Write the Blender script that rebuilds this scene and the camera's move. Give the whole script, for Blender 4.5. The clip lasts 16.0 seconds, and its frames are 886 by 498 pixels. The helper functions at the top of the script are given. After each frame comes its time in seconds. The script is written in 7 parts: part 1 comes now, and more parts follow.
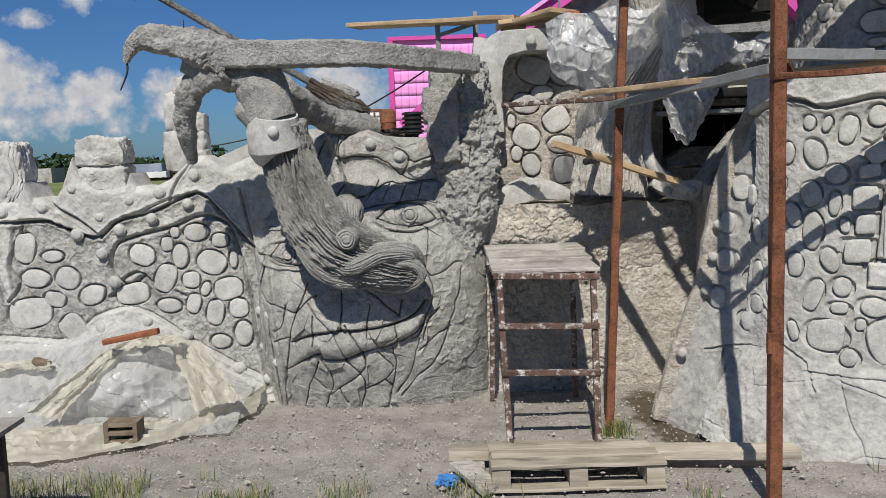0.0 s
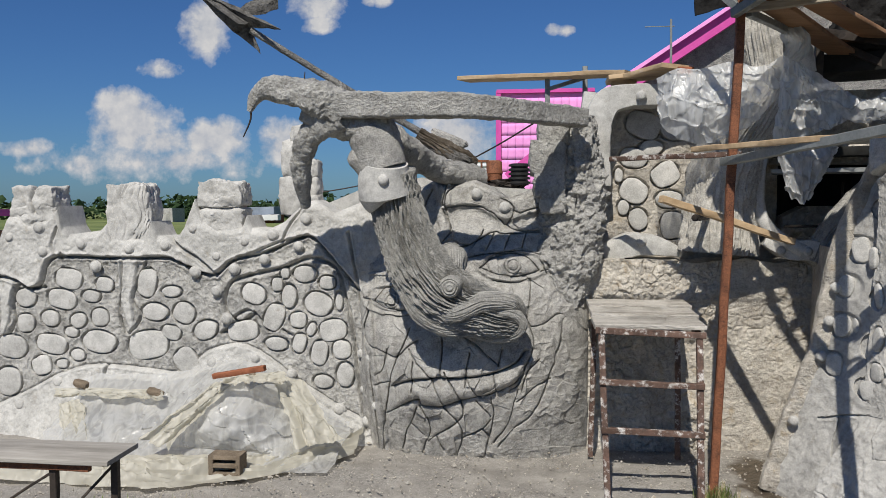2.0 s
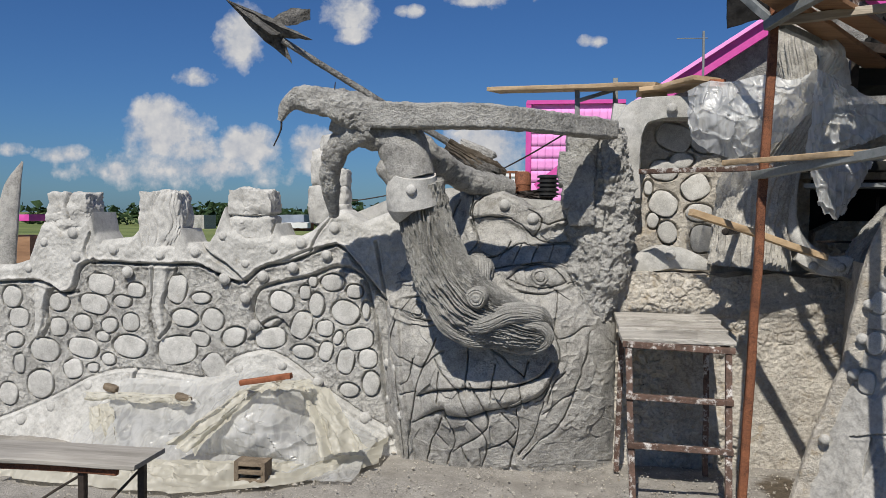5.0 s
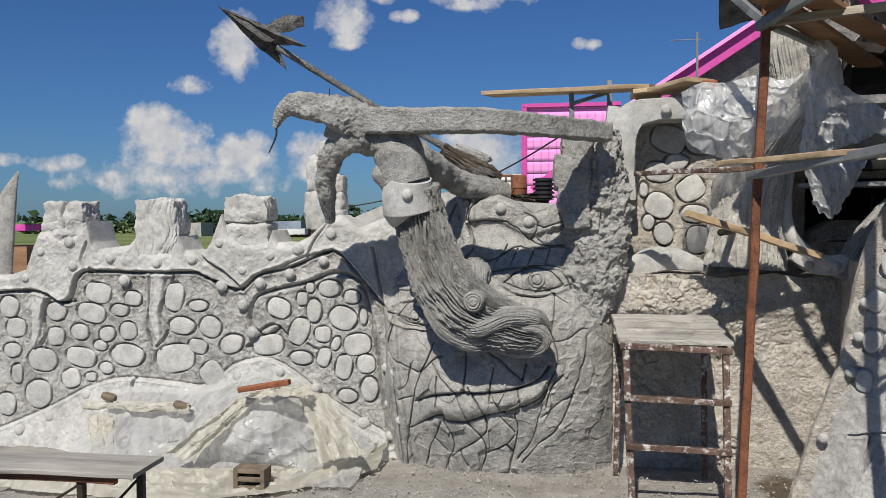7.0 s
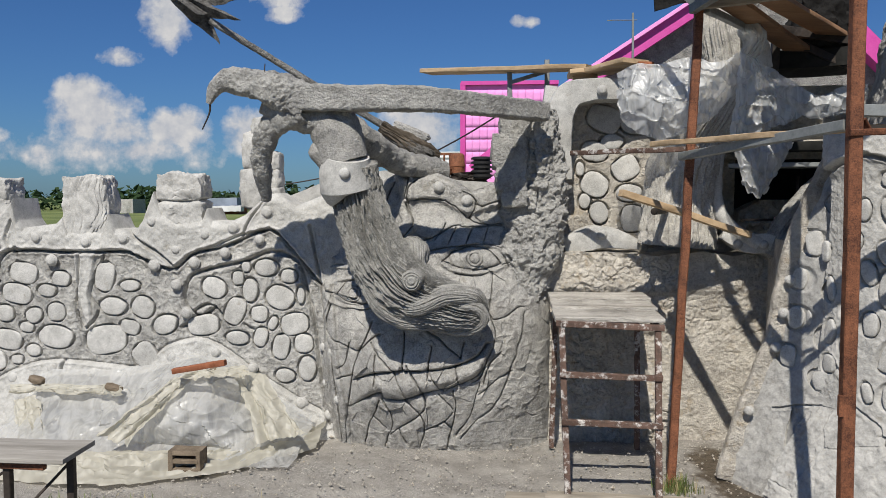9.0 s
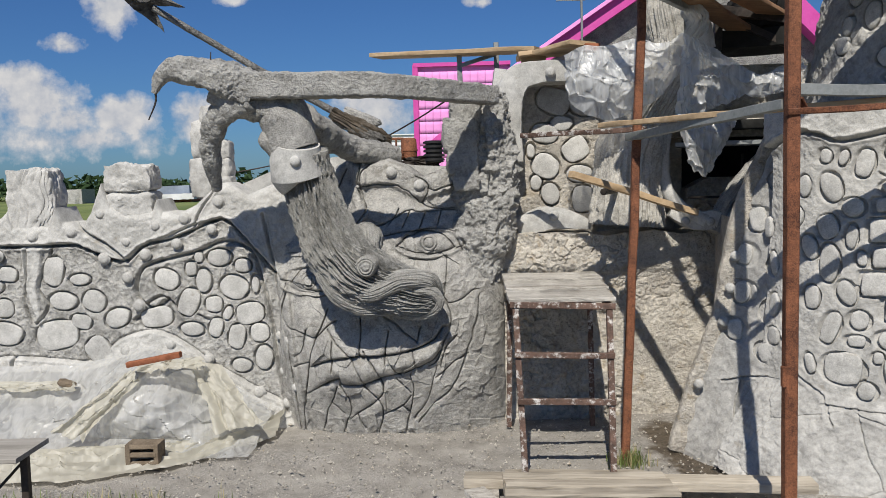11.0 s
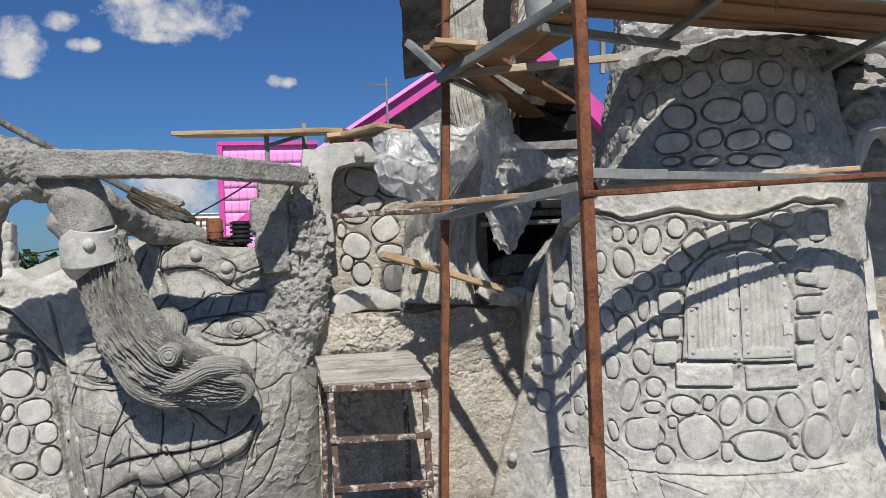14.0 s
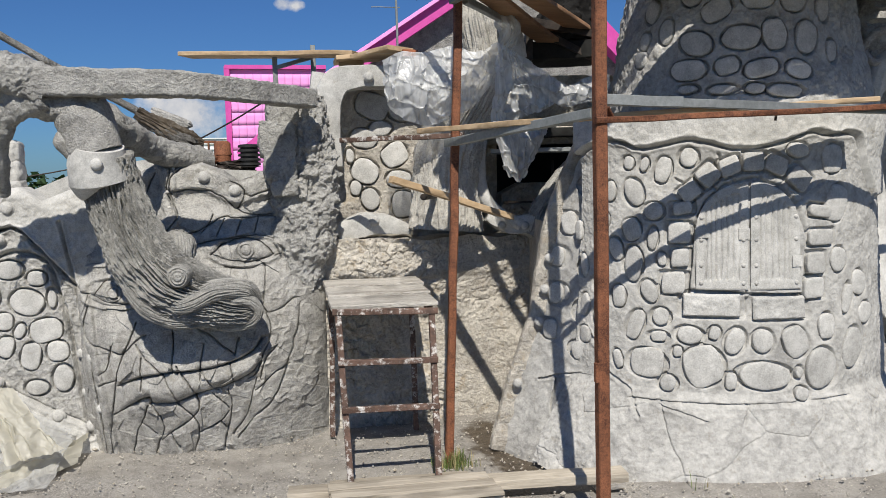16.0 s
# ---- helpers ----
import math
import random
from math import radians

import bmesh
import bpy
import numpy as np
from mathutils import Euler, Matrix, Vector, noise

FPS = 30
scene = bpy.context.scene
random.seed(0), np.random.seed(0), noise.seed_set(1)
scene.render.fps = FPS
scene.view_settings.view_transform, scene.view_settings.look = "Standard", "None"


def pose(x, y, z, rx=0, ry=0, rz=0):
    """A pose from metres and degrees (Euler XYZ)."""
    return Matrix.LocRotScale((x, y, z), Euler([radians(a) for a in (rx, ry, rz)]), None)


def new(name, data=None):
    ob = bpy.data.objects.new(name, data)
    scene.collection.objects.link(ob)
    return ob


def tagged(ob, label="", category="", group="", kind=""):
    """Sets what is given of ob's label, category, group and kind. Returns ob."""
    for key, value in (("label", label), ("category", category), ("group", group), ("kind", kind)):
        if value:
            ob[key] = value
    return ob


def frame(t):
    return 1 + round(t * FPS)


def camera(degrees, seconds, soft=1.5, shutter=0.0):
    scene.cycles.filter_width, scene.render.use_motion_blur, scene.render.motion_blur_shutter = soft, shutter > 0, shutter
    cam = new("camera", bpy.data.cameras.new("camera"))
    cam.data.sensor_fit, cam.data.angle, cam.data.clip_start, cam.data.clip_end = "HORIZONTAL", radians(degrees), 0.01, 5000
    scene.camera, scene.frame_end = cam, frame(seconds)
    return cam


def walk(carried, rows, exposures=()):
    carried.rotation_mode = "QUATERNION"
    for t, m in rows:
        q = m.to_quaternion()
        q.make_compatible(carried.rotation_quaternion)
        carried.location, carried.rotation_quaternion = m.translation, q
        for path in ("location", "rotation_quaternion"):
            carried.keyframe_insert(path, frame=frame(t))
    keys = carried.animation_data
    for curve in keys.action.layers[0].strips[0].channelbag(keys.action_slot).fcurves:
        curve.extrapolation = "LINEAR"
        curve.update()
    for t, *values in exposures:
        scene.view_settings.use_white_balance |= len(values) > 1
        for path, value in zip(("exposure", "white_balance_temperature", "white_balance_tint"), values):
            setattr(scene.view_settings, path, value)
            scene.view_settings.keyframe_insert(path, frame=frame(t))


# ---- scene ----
cam = camera(56.31, 16.0, soft=0.5)
ROWS = [
    (0.0, -0.0, 0.0, 1.65, 83.42, 1.87, -0.22),
    (0.5, -0.008, -0.038, 1.657, 83.82, 1.01, -0.2),
    (1.0, -0.011, -0.033, 1.654, 84.93, 0.71, 3.82),
    (1.5, -0.007, -0.028, 1.653, 85.98, 0.36, 6.02),
    (2.0, -0.01, -0.032, 1.65, 87.01, 0.18, 6.93),
    (2.5, -0.001, -0.034, 1.655, 87.54, -0.37, 7.93),
    (3.0, -0.002, -0.03, 1.652, 87.81, -0.11, 8.22),
    (3.5, -0.002, -0.026, 1.655, 87.86, -0.18, 8.33),
    (4.0, -0.003, -0.027, 1.655, 87.77, -0.86, 8.87),
    (6.5, 0.003, -0.037, 1.655, 87.64, 0.28, 8.89),
    (7.0, 0.006, -0.037, 1.655, 87.98, 0.26, 8.74),
    (7.5, 0.011, -0.034, 1.652, 87.19, -0.68, 7.41),
    (8.0, 0.01, -0.023, 1.65, 86.56, -0.23, 5.02),
    (8.2, 0.009, -0.027, 1.653, 86.41, 0.03, 4.33),
    (10.3, 0.028, -0.038, 1.678, 86.38, 0.35, 5.04),
    (10.5, 0.034, -0.048, 1.681, 85.96, 0.4, 5.06),
    (11.0, 0.037, -0.059, 1.683, 85.1, 1.44, 1.49),
    (11.5, 0.033, -0.065, 1.681, 85.09, 3.17, -2.74),
    (12.0, 0.029, -0.048, 1.682, 85.2, 3.33, -7.55),
    (12.5, 0.032, -0.033, 1.683, 86.23, 3.62, -9.46),
    (13.0, 0.029, -0.027, 1.69, 86.57, 3.9, -10.79),
    (13.5, 0.031, -0.02, 1.693, 87.15, 2.87, -11.16),
    (14.0, 0.026, -0.016, 1.699, 90.05, 2.25, -11.65),
    (14.5, 0.019, -0.029, 1.697, 90.96, 1.65, -12.34),
    (15.0, 0.034, -0.024, 1.693, 90.82, 3.54, -14.44),
    (15.5, 0.022, -0.004, 1.689, 88.91, 0.9, -13.82),
    (16.0, 0.02, 0.005, 1.68, 85.19, 1.31, -11.11),
]
EXPOSURES = ((0.0, -0.02), (8.2, 0.02), (11.0, 0.05), (14.0, 0.13), (16.0, 0.17))
walk(cam, [(t, pose(x, y, z, rx, ry, rz)) for t, x, y, z, rx, ry, rz in ROWS], EXPOSURES)

# ---- light ----
SUN_ELEVATION, SUN_AZIMUTH = 48.0, 8.0      # shadows run ahead and this many degrees to the right
world = bpy.data.worlds.new("sky")
scene.world = world
world.use_nodes = True
wn, wl = world.node_tree.nodes, world.node_tree.links
wn.clear()
w_out, w_bg = wn.new("ShaderNodeOutputWorld"), wn.new("ShaderNodeBackground")
sky = wn.new("ShaderNodeTexSky")
sky.sky_type, sky.sun_disc = "NISHITA", False
sky.sun_elevation, sky.sun_rotation = radians(SUN_ELEVATION), radians(180 + SUN_AZIMUTH)
sky.air_density, sky.dust_density, sky.ozone_density = 1.0, 0.4, 3.0
w_bg.inputs["Strength"].default_value = 0.040
w_geo = wn.new("ShaderNodeTexCoord")


def wmath(op, a, b=None, c=None):
    n = wn.new("ShaderNodeMath")
    n.operation = op
    for i, v in enumerate((a, b, c)):
        if v is None:
            continue
        if isinstance(v, (int, float)):
            n.inputs[i].default_value = v
        else:
            wl.new(v, n.inputs[i])
    return n.outputs[0]


w_split = wn.new("ShaderNodeSeparateXYZ")
wl.new(w_geo.outputs["Generated"], w_split.inputs[0])
# plane coordinates of the sky: tangent of the bearing from +y, tangent of the height
sx = wmath("DIVIDE", w_split.outputs[0], wmath("MAXIMUM", w_split.outputs[1], 0.05))
sz = wmath("DIVIDE", w_split.outputs[2], wmath("MAXIMUM", w_split.outputs[1], 0.05))
w_plane = wn.new("ShaderNodeCombineXYZ")
wl.new(sx, w_plane.inputs[0])
wl.new(sz, w_plane.inputs[1])


def wnoise(scale, detail, rough):
    n = wn.new("ShaderNodeTexNoise")
    n.inputs["Scale"].default_value, n.inputs["Detail"].default_value, n.inputs["Roughness"].default_value = scale, detail, rough
    wl.new(w_plane.outputs[0], n.inputs["Vector"])
    return n.outputs["Fac"]


puff = wmath("SUBTRACT", wnoise(16, 8, 0.62), 0.5)
billow = wmath("SUBTRACT", wnoise(42, 6, 0.6), 0.5)
cover = None
# cumulus: centre (bearing, height), half width, half height, density
CLOUDS_BANK = [
    (-0.524, 0.105, 0.058, 0.033, 1.0),
    (-0.532, 0.124, 0.031, 0.024, 1.1),
    (-0.486, 0.081, 0.041, 0.018, 0.9),
    (-0.406, 0.083, 0.041, 0.025, 0.9),
    (-0.451, 0.058, 0.075, 0.015, 0.7),
    (-0.591, 0.055, 0.041, 0.015, 0.6),
    (-0.663, 0.076, 0.041, 0.012, 0.5),
    (-0.418, 0.220, 0.033, 0.034, 0.9),
    (-0.478, 0.172, 0.029, 0.012, 0.6),
    (-0.275, 0.250, 0.038, 0.026, 0.6),
    (-0.274, 0.223, 0.024, 0.011, 0.5),
    (-0.098, 0.084, 0.051, 0.027, 0.9),
]
CLOUDS_LOOSE = [
    (-0.324, 0.078, 0.031, 0.025, 0.9),
    (0.011, 0.208, 0.011, 0.007, 0.5),
    (-0.115, 0.259, 0.038, 0.007, 0.7),
    (-0.105, 0.280, 0.078, 0.026, 0.7),
    (-0.142, 0.307, 0.038, 0.019, 0.8),
    (-0.224, 0.274, 0.020, 0.012, 0.8),
    (-0.195, 0.248, 0.014, 0.008, 0.7),
    (0.026, 0.206, 0.012, 0.007, 0.6),
    (-0.210, 0.249, 0.012, 0.008, 0.6),
    (-0.497, 0.059, 0.200, 0.030, 0.15),
    (-0.737, 0.083, 0.027, 0.010, 0.5),
]
CLOUDS = CLOUDS_BANK + CLOUDS_LOOSE
for cx, cz, rx, rz, k in CLOUDS:
    rx, rz = rx * 1.22, rz * 1.25
    dx = wmath("DIVIDE", wmath("SUBTRACT", sx, cx), rx)
    dz = wmath("DIVIDE", wmath("SUBTRACT", sz, cz), rz)
    d = wmath("SUBTRACT", 1.0, wmath("ADD", wmath("MULTIPLY", dx, dx), wmath("MULTIPLY", dz, dz)))
    d = wmath("ADD", wmath("MAXIMUM", d, -3.0), (k - 1) * 0.55)
    cover = d if cover is None else wmath("MAXIMUM", cover, d)
dens = wmath("ADD", cover, wmath("ADD", wmath("MULTIPLY", puff, 2.9), wmath("MULTIPLY", billow, 1.1)))
dens = wmath("MINIMUM", wmath("MAXIMUM", wmath("MULTIPLY", dens, 1.25), 0.0), 1.0)
# white tops, greyer bellies
shade = wmath("MINIMUM", wmath("MAXIMUM", wmath("ADD", 0.62, wmath("ADD", wmath("MULTIPLY", billow, 1.5), wmath("MULTIPLY", puff, 1.2))), 0.0), 1.0)
ramp = wn.new("ShaderNodeMix")
ramp.data_type = "RGBA"
wl.new(shade, ramp.inputs["Factor"])
ramp.inputs["A"].default_value, ramp.inputs["B"].default_value = (7.2, 8.4, 10.8, 1), (16.5, 16.2, 16.0, 1)
tone = wn.new("ShaderNodeMix")
tone.data_type, tone.blend_type = "RGBA", "MULTIPLY"
tone.inputs["Factor"].default_value = 1.0
tone.inputs["B"].default_value = (0.58, 1.0, 1.62, 1)
wl.new(sky.outputs[0], tone.inputs["A"])
wmix = wn.new("ShaderNodeMix")
wmix.data_type = "RGBA"
wl.new(wmath("MULTIPLY", dens, wmath("GREATER_THAN", w_split.outputs[1], 0.2)), wmix.inputs["Factor"])
wl.new(tone.outputs["Result"], wmix.inputs["A"])
wl.new(ramp.outputs["Result"], wmix.inputs["B"])
wl.new(wmix.outputs["Result"], w_bg.inputs["Color"])
wl.new(w_bg.outputs[0], w_out.inputs[0])

sun = new("sun", bpy.data.lights.new("sun", "SUN"))
sun.data.energy, sun.data.angle, sun.data.color = 5.0, radians(0.53), (1.0, 0.95, 0.87)
sa, se = radians(SUN_AZIMUTH), radians(SUN_ELEVATION)
SUN_WAY = Vector((math.sin(sa) * math.cos(se), math.cos(sa) * math.cos(se), -math.sin(se)))
sun.matrix_world = SUN_WAY.to_track_quat("-Z", "Y").to_matrix().to_4x4()


# ---- materials ----
def mat(name, dark, light, grain=40.0, patch=3.0, rough=0.85, bump=0.3, metal=0.0, stretch=(1, 1, 1), stain=None, stain_at=0.62, vary=0.12, dist=0.01, fine=None):
    """Grain and patches mixed between two colours, with an optional stain colour in patches, fine relief and a shade of its own per object."""
    m = bpy.data.materials.new(name)
    m.use_nodes = True
    n, l = m.node_tree.nodes, m.node_tree.links
    b = n["Principled BSDF"]
    co = n.new("ShaderNodeNewGeometry")
    mp = n.new("ShaderNodeMapping")
    mp.inputs["Scale"].default_value = stretch
    l.new(co.outputs["Position"], mp.inputs[0])

    def ns(scale, detail=9, r=0.68):
        t = n.new("ShaderNodeTexNoise")
        t.inputs["Scale"].default_value, t.inputs["Detail"].default_value, t.inputs["Roughness"].default_value = scale, detail, r
        l.new(mp.outputs[0], t.inputs["Vector"])
        return t.outputs["Fac"]

    def mth(op, a, c):
        t = n.new("ShaderNodeMath")
        t.operation = op
        for i, v in enumerate((a, c)):
            if isinstance(v, (int, float)):
                t.inputs[i].default_value = v
            else:
                l.new(v, t.inputs[i])
        return t.outputs[0]

    g, p = ns(grain), ns(patch, 4)
    f = mth("ADD", mth("MULTIPLY", g, 0.55), mth("MULTIPLY", p, 0.75))
    if fine:
        f = mth("ADD", f, mth("MULTIPLY", mth("SUBTRACT", ns(fine, 4, 0.75), 0.5), 0.75))
    cr = n.new("ShaderNodeValToRGB")
    cr.color_ramp.elements[0].position, cr.color_ramp.elements[1].position = 0.45, 0.82
    cr.color_ramp.elements[0].color, cr.color_ramp.elements[1].color = (*dark, 1), (*light, 1)
    l.new(f, cr.inputs[0])
    col = cr.outputs[0]
    if stain:
        s = ns(patch * 1.7, 7, 0.7)
        k = mth("MULTIPLY", mth("SUBTRACT", s, stain_at), 9.0)
        k.node.use_clamp = True
        mx = n.new("ShaderNodeMix")
        mx.data_type = "RGBA"
        l.new(k, mx.inputs["Factor"])
        l.new(col, mx.inputs["A"])
        mx.inputs["B"].default_value = (*stain, 1)
        col = mx.outputs["Result"]
    if vary:
        oi = n.new("ShaderNodeObjectInfo")
        hv = n.new("ShaderNodeHueSaturation")
        l.new(mth("ADD", 1 - vary, mth("MULTIPLY", oi.outputs["Random"], 2 * vary)), hv.inputs["Value"])
        l.new(col, hv.inputs["Color"])
        col = hv.outputs[0]
    l.new(col, b.inputs["Base Color"])
    b.inputs["Roughness"].default_value, b.inputs["Metallic"].default_value = rough, metal
    b.inputs["Specular IOR Level"].default_value = 0.15 if rough > 0.82 else 0.4
    if bump:
        bp = n.new("ShaderNodeBump")
        bp.inputs["Strength"].default_value, bp.inputs["Distance"].default_value = bump, dist
        h = g if fine is None else mth("ADD", g, mth("MULTIPLY", ns(fine, 5), 1.3))
        l.new(h, bp.inputs["Height"])
        l.new(bp.outputs[0], b.inputs["Normal"])
    return m


CEMENT_PALE = mat("pale_cement", (0.32, 0.314, 0.292), (0.57, 0.559, 0.525), 24, 5, 0.88, 0.22, stain=(0.32, 0.3, 0.26), stain_at=0.6, vary=0.05, dist=0.014, fine=150)
CEMENT_STONE = mat("cement_stone", (0.31, 0.304, 0.284), (0.54, 0.529, 0.497), 26, 7, 0.88, 0.2, stain=(0.331, 0.313, 0.277), stain_at=0.6, vary=0.1, dist=0.014, fine=120)
MORTAR = mat("brushed_mortar", (0.26, 0.254, 0.236), (0.58, 0.565, 0.525), 45, 6, 0.92, 1.0, stain=(0.324, 0.288, 0.234), stain_at=0.64, vary=0.03, dist=0.02, fine=16)
CEMENT_GREY = mat("grey_cement", (0.234, 0.228, 0.212), (0.499, 0.484, 0.448), 20, 5, 0.86, 0.6, stain=(0.296, 0.281, 0.246), stain_at=0.58, vary=0.04, dist=0.028, fine=90)
CEMENT_DARK = mat("raw_cement", (0.194, 0.19, 0.178), (0.446, 0.432, 0.4), 16, 6, 0.92, 1.0, vary=0.06, dist=0.04, fine=55)
CEMENT_RAW = mat("daubed_cement", (0.257, 0.251, 0.234), (0.515, 0.503, 0.468), 18, 6, 0.92, 0.8, stain=(0.187, 0.183, 0.172), stain_at=0.62, vary=0.05, dist=0.03, fine=60)
BARK = mat("carved_bark_cement", (0.2, 0.195, 0.18), (0.414, 0.403, 0.37), 30, 4, 0.86, 0.6, vary=0.05, dist=0.024, fine=90)
BARK_PALE = mat("pale_carved_bark", (0.28, 0.268, 0.24), (0.56, 0.535, 0.48), 30, 4, 0.88, 0.5, stain=(0.40, 0.36, 0.30), stain_at=0.62, vary=0.05, dist=0.02, fine=90)
PLASTER = mat("rough_plaster", (0.328, 0.3, 0.258), (0.592, 0.552, 0.48), 14, 5, 0.95, 0.6, stain=(0.424, 0.36, 0.272), stain_at=0.55, vary=0.03, dist=0.045, fine=45)
WOOD_OLD = mat("weathered_board", (0.22, 0.20, 0.17), (0.55, 0.52, 0.465), 50, 5, 0.85, 0.7, stretch=(0.22, 1, 1), stain=(0.58, 0.56, 0.52), stain_at=0.58, vary=0.1, fine=110)
WOOD_NEW = mat("sawn_pine", (0.33, 0.225, 0.125), (0.56, 0.42, 0.265), 36, 4, 0.75, 0.4, stretch=(0.12, 1, 1), stain=(0.42, 0.38, 0.33), stain_at=0.62, vary=0.15)
WOOD_BROWN = mat("brown_board", (0.16, 0.085, 0.045), (0.34, 0.20, 0.11), 36, 4, 0.75, 0.4, stretch=(0.12, 1, 1), vary=0.2)
WOOD_PALE = mat("pale_pallet_wood", (0.21, 0.18, 0.14), (0.48, 0.43, 0.35), 50, 5, 0.85, 0.6, stretch=(0.08, 1, 1), vary=0.15)
RUST = mat("rusty_steel", (0.06, 0.022, 0.012), (0.27, 0.105, 0.05), 60, 7, 0.75, 0.4, metal=0.1, stain=(0.30, 0.20, 0.15), stain_at=0.66, vary=0.12, fine=140)
RUST_SPLASH = mat("splashed_rusty_steel", (0.045, 0.03, 0.023), (0.16, 0.095, 0.07), 60, 14, 0.75, 0.4, metal=0.1, stain=(0.56, 0.53, 0.49), stain_at=0.52, vary=0.1)
STEEL_GREY = mat("grey_painted_steel", (0.16, 0.172, 0.168), (0.288, 0.3, 0.292), 50, 6, 0.55, 0.2, metal=0.3, stain=(0.24, 0.096, 0.048), stain_at=0.71, vary=0.12)
IRON = mat("dark_iron", (0.02, 0.018, 0.016), (0.07, 0.055, 0.045), 50, 8, 0.6, 0.4, metal=0.5)
PINK = mat("pink_sheet_metal", (0.76, 0.27, 0.60), (0.86, 0.36, 0.71), 20, 2, 0.8, 0.1, metal=0.0, vary=0.03)
PINK_DEEP = mat("deep_pink_trim", (0.52, 0.05, 0.28), (0.62, 0.09, 0.36), 20, 2, 0.45, 0.1, vary=0.03)
WHITE_SIDING = mat("white_siding", (0.62, 0.62, 0.62), (0.78, 0.78, 0.77), 30, 3, 0.6, 0.1)
BAG = mat("pink_white_bag", (0.62, 0.30, 0.30), (0.75, 0.70, 0.68), 14, 9, 0.5, 0.3)
BITUMEN = mat("black_felt", (0.006, 0.006, 0.006), (0.024, 0.023, 0.022), 50, 6, 0.9, 0.8)
RUBBER = mat("black_rubber", (0.012, 0.012, 0.012), (0.03, 0.03, 0.03), 50, 6, 0.5, 0.2)
BRICK_RED = mat("red_brick", (0.20, 0.07, 0.035), (0.36, 0.14, 0.075), 50, 8, 0.9, 0.5)
MORTAR_PALE = mat("pale_brushed_mortar", (0.274, 0.268, 0.251), (0.491, 0.479, 0.447), 40, 6, 0.92, 0.32, stain=(0.312, 0.292, 0.254), stain_at=0.6, vary=0.03, dist=0.028, fine=16)
BLOCK = mat("cement_block", (0.11, 0.085, 0.06), (0.25, 0.20, 0.145), 70, 10, 0.95, 0.8)
BLUE_RAG = mat("blue_rag", (0.02, 0.12, 0.38), (0.05, 0.24, 0.60), 60, 8, 0.8, 0.5)
# near-black: shade inside openings put into the colour; also the tarpaulin's lining
DARK = mat("shade_and_lining_black", (0.012, 0.012, 0.012), (0.03, 0.03, 0.028), 20, 3, 0.95, 0.3)
# dark brown that imitates shadow below the arrow's feather
UNDERSIDE_DARK = mat("underside_shade_brown", (0.055, 0.042, 0.03), (0.12, 0.095, 0.065), 30, 6, 0.45, 0.8, dist=0.015)
LEAF = mat("grass_blades", (0.05, 0.085, 0.015), (0.15, 0.19, 0.05), 8, 1.5, 0.7, 0)
STRAW = mat("dry_grass", (0.22, 0.18, 0.08), (0.40, 0.34, 0.18), 8, 2, 0.8, 0)
HEDGE = mat("far_foliage", (0.012, 0.03, 0.012), (0.05, 0.085, 0.035), 3, 0.6, 0.9, 0)
BUCKET = mat("zinc_bucket", (0.34, 0.35, 0.34), (0.52, 0.53, 0.51), 30, 7, 0.5, 0.2, metal=0.5, stain=(0.6, 0.58, 0.54))


def film(name, tint, clear, rough, folds):
    """Wrinkled plastic film: part clear, part milky, with a gloss."""
    m = bpy.data.materials.new(name)
    m.use_nodes = True
    n, l = m.node_tree.nodes, m.node_tree.links
    b, out = n["Principled BSDF"], n["Material Output"]
    b.inputs["Base Color"].default_value, b.inputs["Roughness"].default_value = (*tint, 1), rough
    b.inputs["Specular IOR Level"].default_value = 0.8
    co, nz = n.new("ShaderNodeTexCoord"), n.new("ShaderNodeTexNoise")
    nz.inputs["Scale"].default_value, nz.inputs["Detail"].default_value, nz.inputs["Distortion"].default_value = folds, 6, 1.2
    mp = n.new("ShaderNodeMapping")
    mp.inputs["Scale"].default_value, mp.inputs["Rotation"].default_value = (1.6, 1.0, 0.45), (0, 0.35, 0)
    l.new(co.outputs["Object"], mp.inputs["Vector"])
    l.new(mp.outputs[0], nz.inputs["Vector"])
    bp = n.new("ShaderNodeBump")
    bp.inputs["Strength"].default_value, bp.inputs["Distance"].default_value = 0.5, 0.03
    l.new(nz.outputs["Fac"], bp.inputs["Height"])
    l.new(bp.outputs[0], b.inputs["Normal"])
    thin, tl, mixa, mixb, cr = n.new("ShaderNodeBsdfTransparent"), n.new("ShaderNodeBsdfTranslucent"), n.new("ShaderNodeMixShader"), n.new("ShaderNodeMixShader"), n.new("ShaderNodeValToRGB")
    tl.inputs[0].default_value = (*tint, 1)
    mixa.inputs[0].default_value = 0.4
    l.new(b.outputs[0], mixa.inputs[1])
    l.new(tl.outputs[0], mixa.inputs[2])
    cr.color_ramp.elements[0].position, cr.color_ramp.elements[1].position = 0.38, 0.62
    cr.color_ramp.elements[0].color, cr.color_ramp.elements[1].color = (clear * 0.5,) * 3 + (1,), (min(1, clear * 1.4),) * 3 + (1,)
    l.new(nz.outputs["Fac"], cr.inputs[0])
    l.new(cr.outputs[0], mixb.inputs[0])
    l.new(mixa.outputs[0], mixb.inputs[1])
    l.new(thin.outputs[0], mixb.inputs[2])
    l.new(mixb.outputs[0], out.inputs[0])
    return m


